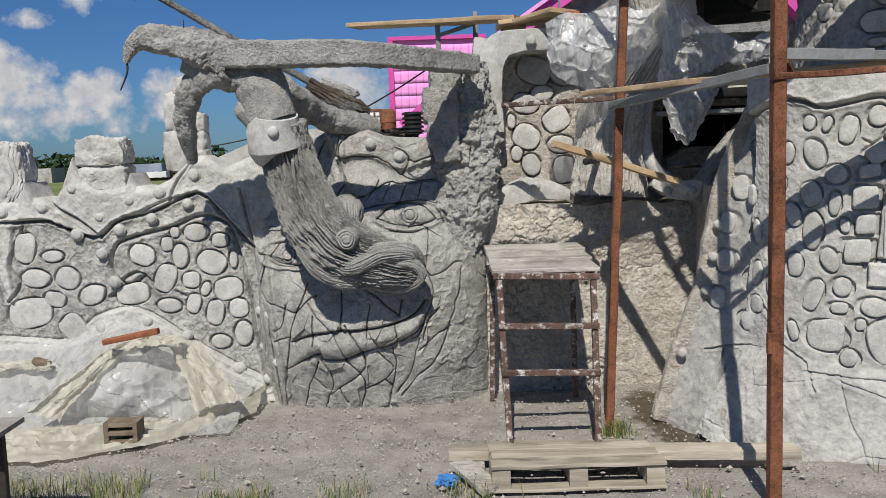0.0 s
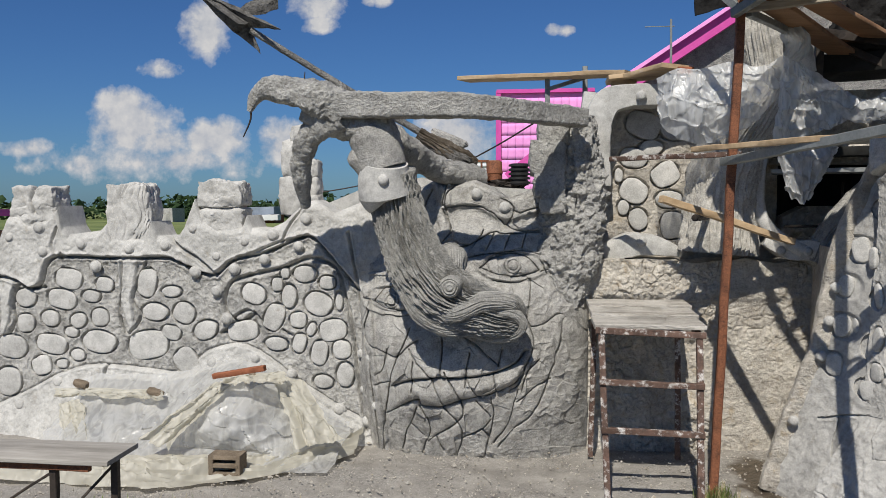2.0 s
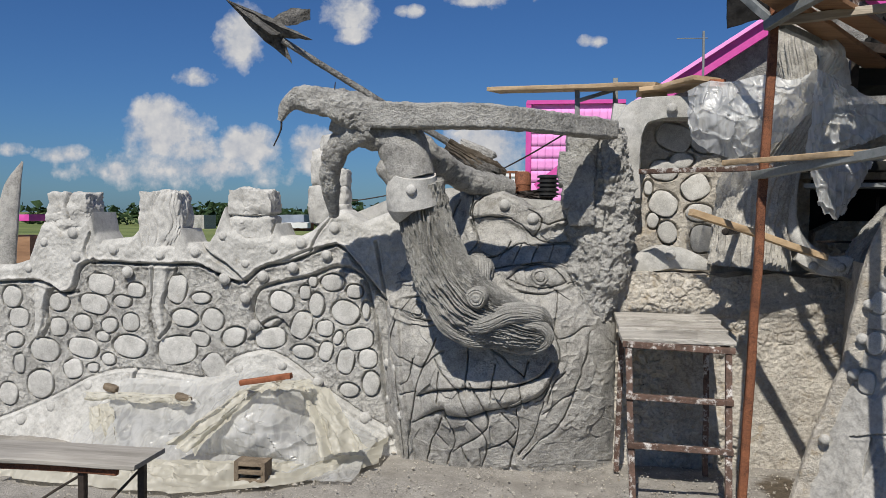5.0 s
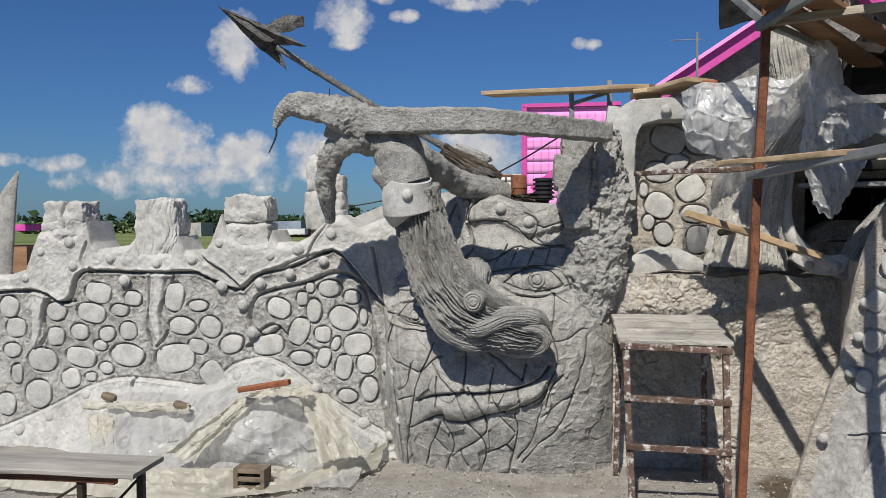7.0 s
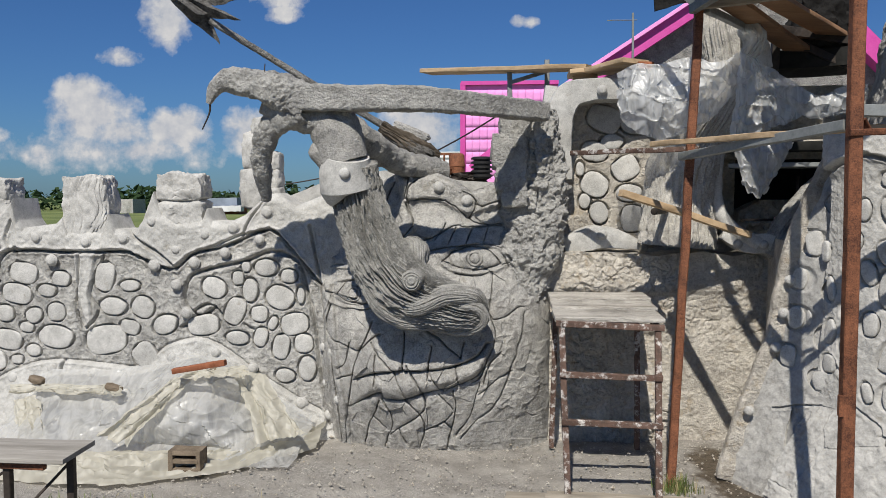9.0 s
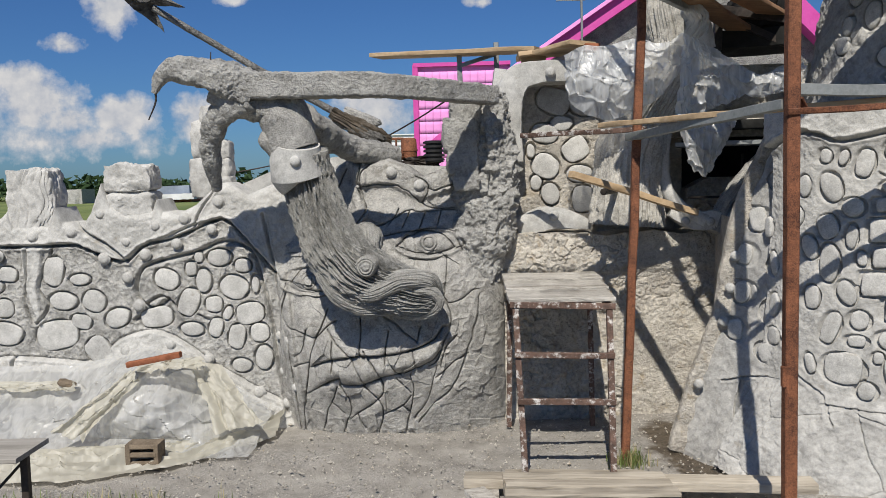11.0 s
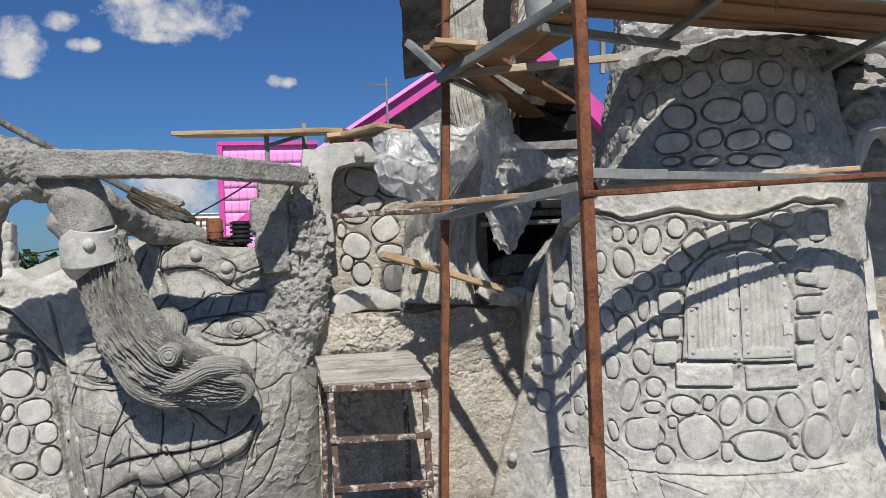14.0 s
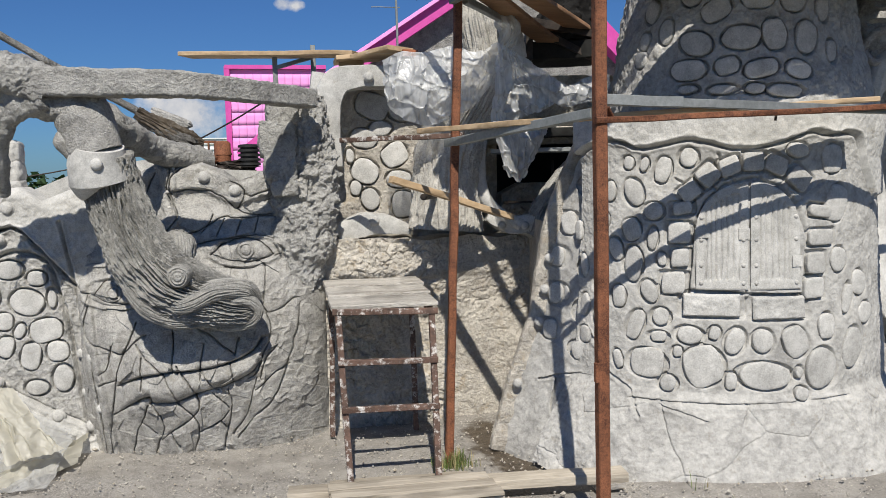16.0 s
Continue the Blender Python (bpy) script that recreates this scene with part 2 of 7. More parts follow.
FILM = film("clear_plastic_film", (0.78, 0.79, 0.78), 0.36, 0.26, 9)
FILM_DULL = film("dusty_plastic_film", (0.66, 0.66, 0.64), 0.36, 0.26, 8)
WOOD_GREY = mat("grey_table_board", (0.20, 0.185, 0.16), (0.40, 0.375, 0.335), 40, 4, 0.8, 0.5, stretch=(0.12, 1, 1), stain=(0.48, 0.46, 0.43), stain_at=0.66, vary=0.05)
FILM_CREAM = film("cream_plastic_sheet", (0.60, 0.572, 0.48), 0.12, 0.5, 5)


# ---- tools ----
def thing(name, at, label, category, group="", kind=""):
    ob = new(name)
    ob.location = at
    ob.empty_display_size = 0.1
    return tagged(ob, label, category, group, kind)


def adopt(ob, parent):
    """Parents ob, keeping it where it stands."""
    if parent is not None:
        ob.parent = parent
        ob.matrix_parent_inverse = Matrix.Translation(parent.location).inverted() if parent.data is None else Matrix.Identity(4)
    return ob


def part(name, bm, material, parent=None, label="", smooth=True):
    me = bm
    if not isinstance(bm, bpy.types.Mesh):
        me = bpy.data.meshes.new(name)
        bm.to_mesh(me)
        bm.free()
    me.materials.clear()
    me.materials.append(material)
    me.polygons.foreach_set("use_smooth", [smooth] * len(me.polygons))
    if smooth:
        me.set_sharp_from_angle(angle=0.72)
    ob = adopt(new(name, me), parent)
    return tagged(ob, label)


def lattice(x, seed):
    return np.modf(np.abs(np.sin(x * 12.9898 + seed * 78.233) * 43758.5453))[0]


def vnoise(x, y, seed=0):
    xi, yi = np.floor(x), np.floor(y)
    fx, fy = x - xi, y - yi
    fx, fy = fx * fx * (3 - 2 * fx), fy * fy * (3 - 2 * fy)
    h = lambda a, b: lattice(a + b * 57.31, seed)
    return ((h(xi, yi) * (1 - fx) + h(xi + 1, yi) * fx) * (1 - fy) + (h(xi, yi + 1) * (1 - fx) + h(xi + 1, yi + 1) * fx) * fy) * 2 - 1


def fbm(x, y, scale, octaves=4, seed=0, gain=0.5):
    s, a, out = scale, 1.0, 0
    for i in range(octaves):
        out = out + a * vnoise(x * s + 17.1 * i, y * s - 9.7 * i, seed + i)
        s, a = s * 2.03, a * gain
    return out


def away(x, z, line):
    """Distance of points to a polyline of (x, z)."""
    best = np.full(np.shape(x), 1e9)
    for (ax, az), (bx, bz) in zip(line[:-1], line[1:]):
        ex, ez = bx - ax, bz - az
        k = np.clip(((x - ax) * ex + (z - az) * ez) / (ex * ex + ez * ez + 1e-12), 0, 1)
        best = np.minimum(best, np.hypot(x - ax - k * ex, z - az - k * ez))
    return best


def curve(line, n=8):
    """A smooth line through the points given."""
    p = [Vector((*q, 0)) if len(q) == 2 else Vector(q) for q in line]
    p = [p[0] * 2 - p[1]] + p + [p[-1] * 2 - p[-2]]
    out = []
    for a, b, c, d in zip(p[:-3], p[1:-2], p[2:-1], p[3:]):
        for i in range(n):
            t = i / n
            out.append(0.5 * (2 * b + (c - a) * t + (2 * a - 5 * b + 4 * c - d) * t * t + (3 * b - a - 3 * c + d) * t ** 3))
    out.append(p[-2])
    return [tuple(q[:len(line[0])]) for q in out]


def cut(x, z, d, line, width, depth, smooth=True):
    """Presses a groove along a line into the relief d, its lips a little swollen."""
    k = away(x, z, curve(line, 6) if smooth and len(line) > 2 else line)
    k = k * (1 + 0.25 * vnoise(x * 30, z * 30, 5))
    return d - depth * np.exp(-(k / width) ** 2) + 0.22 * depth * np.exp(-((k - 2.2 * width) / (1.2 * width)) ** 2)


def crack(x, z, d, line, width, depth):
    """A thin wandering crack that thins and widens on its way, one lip a little lower than the other."""
    wx, wz = x + 0.006 * vnoise(x * 16, z * 16, 8) + 0.002 * vnoise(x * 60, z * 60, 9), z + 0.006 * vnoise(x * 16 + 5, z * 16, 3) + 0.002 * vnoise(x * 55, z * 60, 4)
    pts = curve(line, 6) if len(line) > 2 else line
    k = away(wx, wz, pts)
    w = width * (0.85 + 0.5 * vnoise(x * 9, z * 9, 7))
    return d - depth * np.exp(-(k / w) ** 2) - 0.2 * depth * np.exp(-(k / (4 * width)) ** 2)


def grid_mesh(name, X, Y, Z, thick=None):
    """A sheet over a grid of points, and, if thick is an offset, its back and rim."""
    h, w = X.shape
    v = np.stack([X, Y, Z], -1).reshape(-1, 3)
    i = np.arange(h * w).reshape(h, w)
    f = np.stack([i[:-1, :-1], i[:-1, 1:], i[1:, 1:], i[1:, :-1]], -1).reshape(-1, 4)
    if thick is not None:
        # the rim swept back, closed by one upright strip for each column
        n = len(v)
        rim = np.concatenate([i[0, :-1], i[:-1, -1], i[-1, :0:-1], i[:0:-1, 0]])
        v = np.concatenate([v, v[rim] + np.array(thick)])
        m = len(rim)
        j = np.arange(m)
        f = np.concatenate([f, np.stack([np.roll(rim, -1), rim, n + j, n + (j + 1) % m], -1)])
        c = np.arange(w - 1)
        far = w - 1 + h - 1 + (w - 1)
        f = np.concatenate([f, np.stack([n + c, n + (far - c) % m, n + (far - c - 1) % m, n + (c + 1) % m], -1)])
    me = bpy.data.meshes.new(name)
    me.vertices.add(len(v))
    me.vertices.foreach_set("co", v.ravel())
    me.loops.add(f.size)
    me.loops.foreach_set("vertex_index", f.ravel())
    me.polygons.add(len(f))
    me.polygons.foreach_set("loop_start", np.arange(0, f.size, 4))
    me.update(calc_edges=True)
    me.validate()
    return me


def tube(path, radii, sides=20, rough=0.0, scale=8.0, ridges=0, ridge=0.0, flat=1.0, steps=8, seed=0, twist=0.0, caps=True, square=0.0):
    """A limb along a smooth path; radii at its points; lumps, or ridges that run along it."""
    P = [Vector(q) for q in curve(path, steps)]
    R = np.interp(np.arange(len(P)) / steps, np.arange(len(radii)), radii)
    bm = bmesh.new()
    rings, nrm = [], Vector((0, 1, 0))
    for i, p in enumerate(P):
        tan = (P[min(i + 1, len(P) - 1)] - P[max(i - 1, 0)]).normalized()
        side = tan.cross(nrm).normalized() if abs(tan.dot(nrm)) < 0.98 else tan.cross(Vector((1, 0, 0))).normalized()
        deep = side.cross(tan).normalized()
        ring = []
        for k in range(sides):
            a = 2 * math.pi * k / sides
            ca, sa_ = math.cos(a), math.sin(a)
            dv = side * ca + deep * sa_ * flat
            q = p + dv * R[i]
            r = R[i] * (1 + square * (min(1 / max(abs(ca), abs(sa_)), 1.3) - 1.1)) * (1 + rough * noise.fractal(q * scale + Vector((seed, 0, 0)), 1.0, 2.0, 5) + 0.5 * rough * (0.5 - abs(noise.noise(q * scale * 3.7 + Vector((0, seed, 0))))))
            if ridges:
                # grain that runs along the limb, parting and closing round swellings
                warp = 0.35 * noise.noise(q * 3.2 + Vector((seed, 4, 0)))
                g = Vector((ca * ridges / 6 + warp * 3, sa_ * ridges / 6, i * 0.03 + seed))
                r += ridge * min(1.0, R[i] / (0.75 * max(radii))) * (1 - 2.6 * abs(noise.noise(g)) - 0.9 * abs(noise.noise(g * 2.3 + Vector((5, 0, 0)))))
            ring.append(bm.verts.new(p + dv * r))
        rings.append(ring)
    for a, b in zip(rings[:-1], rings[1:]):
        for k in range(sides):
            bm.faces.new((a[k], a[(k + 1) % sides], b[(k + 1) % sides], b[k]))
    if caps:
        for ring in (rings[0], rings[-1]):
            c = bm.verts.new(sum((q.co for q in ring), Vector()) / sides)
            for k in range(sides):
                bm.faces.new((ring[k], ring[(k + 1) % sides], c))
    bmesh.ops.recalc_face_normals(bm, faces=bm.faces)
    return bm


def bar(p, q, w, h, worn=0.002, bevel=0.003, cuts=10, up=(0, 0, 1), seed=0):
    """A board or bar from p to q, w wide and h high, with bevelled, slightly uneven edges. Returned in place."""
    p, q = Vector(p), Vector(q)
    d = q - p
    tan = d.normalized()
    upv = Vector(up)
    if abs(tan.dot(upv)) > 0.97:
        upv = Vector((0, 1, 0))
    side = tan.cross(upv).normalized()
    top = side.cross(tan).normalized()
    bm = bmesh.new()
    b = min(bevel, w * 0.3, h * 0.3)
    sect = [(-w / 2 + b, -h / 2), (w / 2 - b, -h / 2), (w / 2, -h / 2 + b), (w / 2, h / 2 - b), (w / 2 - b, h / 2), (-w / 2 + b, h / 2), (-w / 2, h / 2 - b), (-w / 2, -h / 2 + b)]
    rings = []
    for i in range(cuts + 1):
        c = p + d * (i / cuts)
        j = Vector((noise.noise(c * 3.1 + Vector((seed, 1, 2))), noise.noise(c * 3.3 + Vector((seed, 5, 7))))) * worn * 2
        rings.append([bm.verts.new(c + side * (sx_ + j[0] + worn * noise.noise(c * 9 + Vector((sx_ * 50, seed, sz_ * 50)))) + top * (sz_ + j[1] + worn * noise.noise(c * 9 + Vector((seed, sx_ * 50, sz_ * 40))))) for sx_, sz_ in sect])
    for a, c in zip(rings[:-1], rings[1:]):
        for k in range(8):
            bm.faces.new((a[k], c[k], c[(k + 1) % 8], a[(k + 1) % 8]))
    bm.faces.new(rings[0])
    bm.faces.new(rings[-1][::-1])
    bmesh.ops.recalc_face_normals(bm, faces=bm.faces)
    return bm


def join(*parts):
    out = bmesh.new()
    for b in parts:
        me = bpy.data.meshes.new("tmp")
        b.to_mesh(me)
        b.free()
        out.from_mesh(me)
        bpy.data.meshes.remove(me)
    return out


def lump(size, at, rough=0.12, scale=3.0, square=0.0, seed=0, rot=0.0, sub=3):
    """A rounded, uneven block or boulder."""
    bm = bmesh.new()
    bmesh.ops.create_icosphere(bm, subdivisions=sub, radius=1.0)
    for v in bm.verts:
        c = v.co.normalized()
        m = max(abs(c.x), abs(c.y), abs(c.z))
        c = c.lerp(c / m * 0.9, square)
        c = c * (1 + rough * noise.fractal(c * scale + Vector((seed, seed, 0)), 1.0, 2.0, 3))
        v.co = Vector((c.x * size[0], c.y * size[1], c.z * size[2])) / 2
    bmesh.ops.rotate(bm, verts=bm.verts, matrix=Matrix.Rotation(rot, 3, "Y"))
    bmesh.ops.translate(bm, verts=bm.verts, vec=at)
    return bm


def pebble_mesh(name, seed, square=0.0, sides=22):
    """A flattened cobble of width, depth and height 1, bulging to -y, with an uneven outline and worn top."""
    bm = bmesh.new()
    prof = [(1.0, 0.5), (1.0, -0.24), (0.975, -0.37), (0.92, -0.44), (0.74, -0.485), (0.38, -0.5)]
    rings = []
    for r, y in prof:
        ring = []
        for k in range(sides):
            a = 2 * math.pi * k / sides
            c, s = math.cos(a), math.sin(a)
            sq = 1 / max(abs(c), abs(s)) if square else 1
            o = (1 + square * (min(sq, 1.32) - 1)) * (1 + 0.10 * noise.noise(Vector((c * 1.1 + seed * 7, s * 1.1, seed))) + 0.05 * noise.noise(Vector((c * 4, s * 4 + seed, 3))))
            ring.append(bm.verts.new((0.5 * r * o * c, y + 0.03 * noise.noise(Vector((c * r * 3, s * r * 3, seed))), 0.5 * r * o * s)))
        rings.append(ring)
    for a, b in zip(rings[:-1], rings[1:]):
        for k in range(sides):
            bm.faces.new((a[k], a[(k + 1) % sides], b[(k + 1) % sides], b[k]))
    mid = bm.verts.new((0, -0.5, 0))
    for k in range(sides):
        bm.faces.new((rings[-1][k], rings[-1][(k + 1) % sides], mid))
    bmesh.ops.recalc_face_normals(bm, faces=bm.faces)
    me = bpy.data.meshes.new(name)
    bm.to_mesh(me)
    bm.free()
    me.polygons.foreach_set("use_smooth", [True] * len(me.polygons))
    return me


PEBBLES = [pebble_mesh("cobble", s, (0.0, 0.45, 0.2)[s % 3]) for s in range(9)]
BLOCKS = [pebble_mesh("dressed_stone", s + 20, 0.85) for s in range(3)]
for me_ in PEBBLES + BLOCKS:
    me_.materials.append(CEMENT_STONE)


def stud_mesh():
    bm = bmesh.new()
    prof = [(0.62, 0.1), (0.60, -0.04), (0.5, -0.06), (0.49, -0.13), (0.43, -0.26), (0.28, -0.35), (0.1, -0.38)]
    rings = [[bm.verts.new((r * math.cos(a), y, r * math.sin(a))) for a in [2 * math.pi * k / 14 for k in range(14)]] for r, y in prof]
    for a, b in zip(rings[:-1], rings[1:]):
        for k in range(14):
            bm.faces.new((a[k], a[(k + 1) % 14], b[(k + 1) % 14], b[k]))
    bm.faces.new(rings[-1])
    bmesh.ops.recalc_face_normals(bm, faces=bm.faces)
    me = bpy.data.meshes.new("stud")
    bm.to_mesh(me)
    bm.free()
    me.polygons.foreach_set("use_smooth", [True] * len(me.polygons))
    me.materials.append(CEMENT_STONE)
    return me


STUD = stud_mesh()


def piece(name, mesh, parent, at, size, turn=0.0, face=0.0):
    """A shared mesh set on a wall: turn in the wall's plane, face: the way that it faces, degrees from -y."""
    ob = new(name, mesh)
    m = Matrix.Translation(at) @ Matrix.Rotation(radians(face), 4, "Z") @ Matrix.Rotation(radians(turn), 4, "Y") @ Matrix.Diagonal((*size, 1))
    ob.matrix_basis = m
    return adopt(ob, parent)


def band(path, widths, depth, material, parent, name="band", label="", steps=10, rough=0.008, face=(0, -1, 0), seed=0):
    """A flat strip of cement laid along a smooth line: a rounded section, widths across it, standing proud towards face."""
    P = [Vector(q) for q in curve(path, steps)]
    W = np.interp(np.arange(len(P)) / steps, np.arange(len(widths)), widths)
    fc = Vector(face).normalized()
    sect = [(-0.5, 1.0), (-0.5, -0.5), (-0.485, -0.8), (-0.45, -0.95), (-0.3, -1.0), (-0.1, -1.03), (0.1, -1.03), (0.3, -1.0), (0.45, -0.95), (0.485, -0.8), (0.5, -0.5), (0.5, 1.0)]
    bm = bmesh.new()
    rings = []
    for i, p in enumerate(P):
        tan = (P[min(i + 1, len(P) - 1)] - P[max(i - 1, 0)]).normalized()
        side = tan.cross(fc).normalized()
        ring = []
        for a, b in sect:
            q = p + side * a * W[i] - fc * b * depth * 0.5
            n = noise.fractal(q * 9 + Vector((seed, 0, 0)), 1.0, 2.0, 4) * rough
            ring.append(bm.verts.new(q + fc * n + side * n * 0.7))
        rings.append(ring)
    m = len(sect)
    for a, b in zip(rings[:-1], rings[1:]):
        for k in range(m):
            bm.faces.new((a[k], a[(k + 1) % m], b[(k + 1) % m], b[k]))
    bm.faces.new(rings[0])
    bm.faces.new(rings[-1][::-1])
    bmesh.ops.recalc_face_normals(bm, faces=bm.faces)
    return part(name, bm, material, parent, label)


def slabs(x, z, size, seed=0):
    """Broken slabs: distance to the nearest crack, and a height of its own with a tilt for each slab."""
    gx, gz = x / size, z / size
    ix, iz = np.floor(gx), np.floor(gz)
    f1, f2 = np.full(x.shape, 9.0), np.full(x.shape, 9.0)
    tilt = np.zeros(x.shape)
    for dx in (-1, 0, 1):
        for dz in (-1, 0, 1):
            cx, cz = ix + dx, iz + dz
            k = cx * 7.13 + cz * 57.31
            px, pz = cx + 0.1 + 0.8 * lattice(k, seed), cz + 0.1 + 0.8 * lattice(k, seed + 1)
            d = np.hypot(gx - px, gz - pz)
            t = (lattice(k, seed + 2) - 0.5) + (gx - px) * (lattice(k, seed + 3) - 0.5) * 1.6 + (gz - pz) * (lattice(k, seed + 4) - 0.5) * 1.6
            near = d < f1
            f2 = np.where(near, f1, np.minimum(f2, d))
            tilt = np.where(near, t, tilt)
            f1 = np.where(near, d, f1)
    return (f2 - f1) * size * 0.5, tilt


def two_tone(ob, second, mask):
    """Gives the front faces of a grid, where mask is set, a second material."""
    me = ob.data
    me.materials.append(second)
    m = (mask[:-1, :-1] > 0.5).astype(np.int32).ravel()
    idx = np.zeros(len(me.polygons), np.int32)
    idx[:len(m)] = m
    me.polygons.foreach_set("material_index", idx)
    return ob


# ---- ground and distance ----
def ground_material():
    m = bpy.data.materials.new("gravel_and_field")
    m.use_nodes = True
    n, l = m.node_tree.nodes, m.node_tree.links
    b = n["Principled BSDF"]
    b.inputs["Roughness"].default_value = 0.95
    co = n.new("ShaderNodeTexCoord")

    def ns(scale, detail=6, r=0.6):
        t = n.new("ShaderNodeTexNoise")
        t.inputs["Scale"].default_value, t.inputs["Detail"].default_value, t.inputs["Roughness"].default_value = scale, detail, r
        l.new(co.outputs["Object"], t.inputs["Vector"])
        return t.outputs["Fac"]

    def ramp_of(v, a, b_, ca, cb):
        r = n.new("ShaderNodeValToRGB")
        r.color_ramp.elements[0].position, r.color_ramp.elements[1].position = a, b_
        r.color_ramp.elements[0].color, r.color_ramp.elements[1].color = (*ca, 1), (*cb, 1)
        l.new(v, r.inputs[0])
        return r.outputs[0]

    def mixc(f, a, b_):
        t = n.new("ShaderNodeMix")
        t.data_type = "RGBA"
        l.new(f, t.inputs["Factor"])
        l.new(a, t.inputs["A"])
        l.new(b_, t.inputs["B"])
        return t.outputs["Result"]

    vo = n.new("ShaderNodeTexVoronoi")
    vo.inputs["Scale"].default_value = 95
    l.new(co.outputs["Object"], vo.inputs["Vector"])
    dust = ramp_of(ns(5), 0.35, 0.68, (0.20, 0.184, 0.16), (0.365, 0.342, 0.302))
    grit = ramp_of(vo.outputs["Color"], 0.1, 0.9, (0.14, 0.13, 0.117), (0.41, 0.39, 0.355))
    soil = mixc(ramp_of(ns(2.3), 0.42, 0.62, (0.15,) * 3, (0.6,) * 3), dust, grit)
    field = ramp_of(ns(0.09, 8), 0.4, 0.62, (0.09, 0.13, 0.03), (0.20, 0.23, 0.07))
    sp = n.new("ShaderNodeSeparateXYZ")
    l.new(co.outputs["Object"], sp.inputs[0])
    far = n.new("ShaderNodeMapRange")
    far.inputs["From Min"].default_value, far.inputs["From Max"].default_value = 14, 22
    l.new(sp.outputs[1], far.inputs["Value"])
    # wet mud at the foot of the tower
    wet = n.new("ShaderNodeVectorMath")
    wet.operation = "DISTANCE"
    sq = n.new("ShaderNodeMapping")
    sq.inputs["Location"].default_value, sq.inputs["Scale"].default_value = (-1.34 * 1.9, -4.95 * 0.62, 0), (1.9, 0.62, 1)
    l.new(co.outputs["Object"], sq.inputs[0])
    l.new(sq.outputs[0], wet.inputs[0])
    wm = n.new("ShaderNodeMath")
    wm.operation = "MULTIPLY_ADD"
    l.new(ns(7, 7, 0.7), wm.inputs[0])
    wm.inputs[1].default_value = 0.8
    l.new(wet.outputs["Value"], wm.inputs[2])
    wr_ = n.new("ShaderNodeMapRange")
    wr_.inputs["From Min"].default_value, wr_.inputs["From Max"].default_value, wr_.inputs["To Min"].default_value, wr_.inputs["To Max"].default_value = 0.70, 0.82, 1.0, 0.0
    l.new(wm.outputs[0], wr_.inputs["Value"])
    mud = ramp_of(ns(30), 0.35, 0.7, (0.05, 0.038, 0.026), (0.135, 0.108, 0.075))
    soil = mixc(wr_.outputs[0], soil, mud)
    gl = n.new("ShaderNodeMapRange")
    gl.inputs["To Min"].default_value, gl.inputs["To Max"].default_value = 0.95, 0.5
    l.new(wr_.outputs[0], gl.inputs["Value"])
    l.new(gl.outputs[0], b.inputs["Roughness"])
    # unseen ground on the near side, dulled to throw less light on the walls
    nearside = n.new("ShaderNodeMapRange")
    nearside.inputs["From Min"].default_value, nearside.inputs["From Max"].default_value = 2.7, 3.3
    nearside.inputs["To Min"].default_value, nearside.inputs["To Max"].default_value = 1.0, 0.0
    l.new(sp.outputs[1], nearside.inputs["Value"])
    dull = ramp_of(ns(0.8, 8), 0.4, 0.62, (0.10, 0.095, 0.065), (0.15, 0.14, 0.105))
    l.new(mixc(nearside.outputs[0], mixc(far.outputs[0], soil, field), dull), b.inputs["Base Color"])
    bp = n.new("ShaderNodeBump")
    bp.inputs["Strength"].default_value, bp.inputs["Distance"].default_value = 0.55, 0.012
    ad = n.new("ShaderNodeMath")
    l.new(vo.outputs["Distance"], ad.inputs[0])
    l.new(ns(40), ad.inputs[1])
    l.new(ad.outputs[0], bp.inputs["Height"])
    l.new(bp.outputs[0], b.inputs["Normal"])
    return m


GROUND = ground_material()


def build_ground():
    """One sheet: fine steps near the works, coarse to the horizon."""
    near = np.arange(-6, 7.01, 0.05)
    xs = np.concatenate([[-4000, -900, -200, -60, -20, -9], near, [10, 20, 60, 200, 900, 4000]])
    ys = np.concatenate([[-4000, -600, -80, -15, -3, 0, 1.5], np.arange(2.4, 6.6, 0.04), [8, 12, 20, 45, 110, 400, 1500, 4500]])
    X, Y = np.meshgrid(xs, ys)
    fade = np.exp(-np.maximum(0, np.abs(X) - 6) * 2) * ((Y > 2) & (Y < 7))
    Z = fade * (0.018 * fbm(X, Y, 1.4, 3, 3) + 0.006 * fbm(X, Y, 9, 3, 8) - 0.015)
    Z = np.minimum(Z, 0.02)
    ob = part("ground", grid_mesh("ground", X, Y, Z), GROUND)
    tagged(ob, "grey trodden gravel and dust before the works, green field beyond", "ground", kind="structure")


build_ground()

# ---- battlement wall ----
WALL_Y = 5.6


def ring_cut(x, z, d, stones, depth=0.036, width=0.0052, boxy=False):
    """Pockets in which the cobbles sit, with a narrow gap round each."""
    for cx, cz, w, h, turn in stones:
        near = (np.abs(x - cx) < 0.8 * max(w, h)) & (np.abs(z - cz) < 0.8 * max(w, h))
        if not near.any():
            continue
        c, s = math.cos(radians(turn)), math.sin(radians(turn))
        ux, uz = (x - cx) * c - (z - cz) * s, (x - cx) * s + (z - cz) * c
        e = (np.abs(ux / (w / 2)) ** 6 + np.abs(uz / (h / 2)) ** 6) ** (1 / 6) if boxy else np.hypot(ux / (w / 2), uz / (h / 2))
        k = (e - 1.0) * min(w, h) / 2
        d = d - np.where(near, depth / (1 + np.exp((k - 1.7 * width) / 0.0012)), 0)
    return d


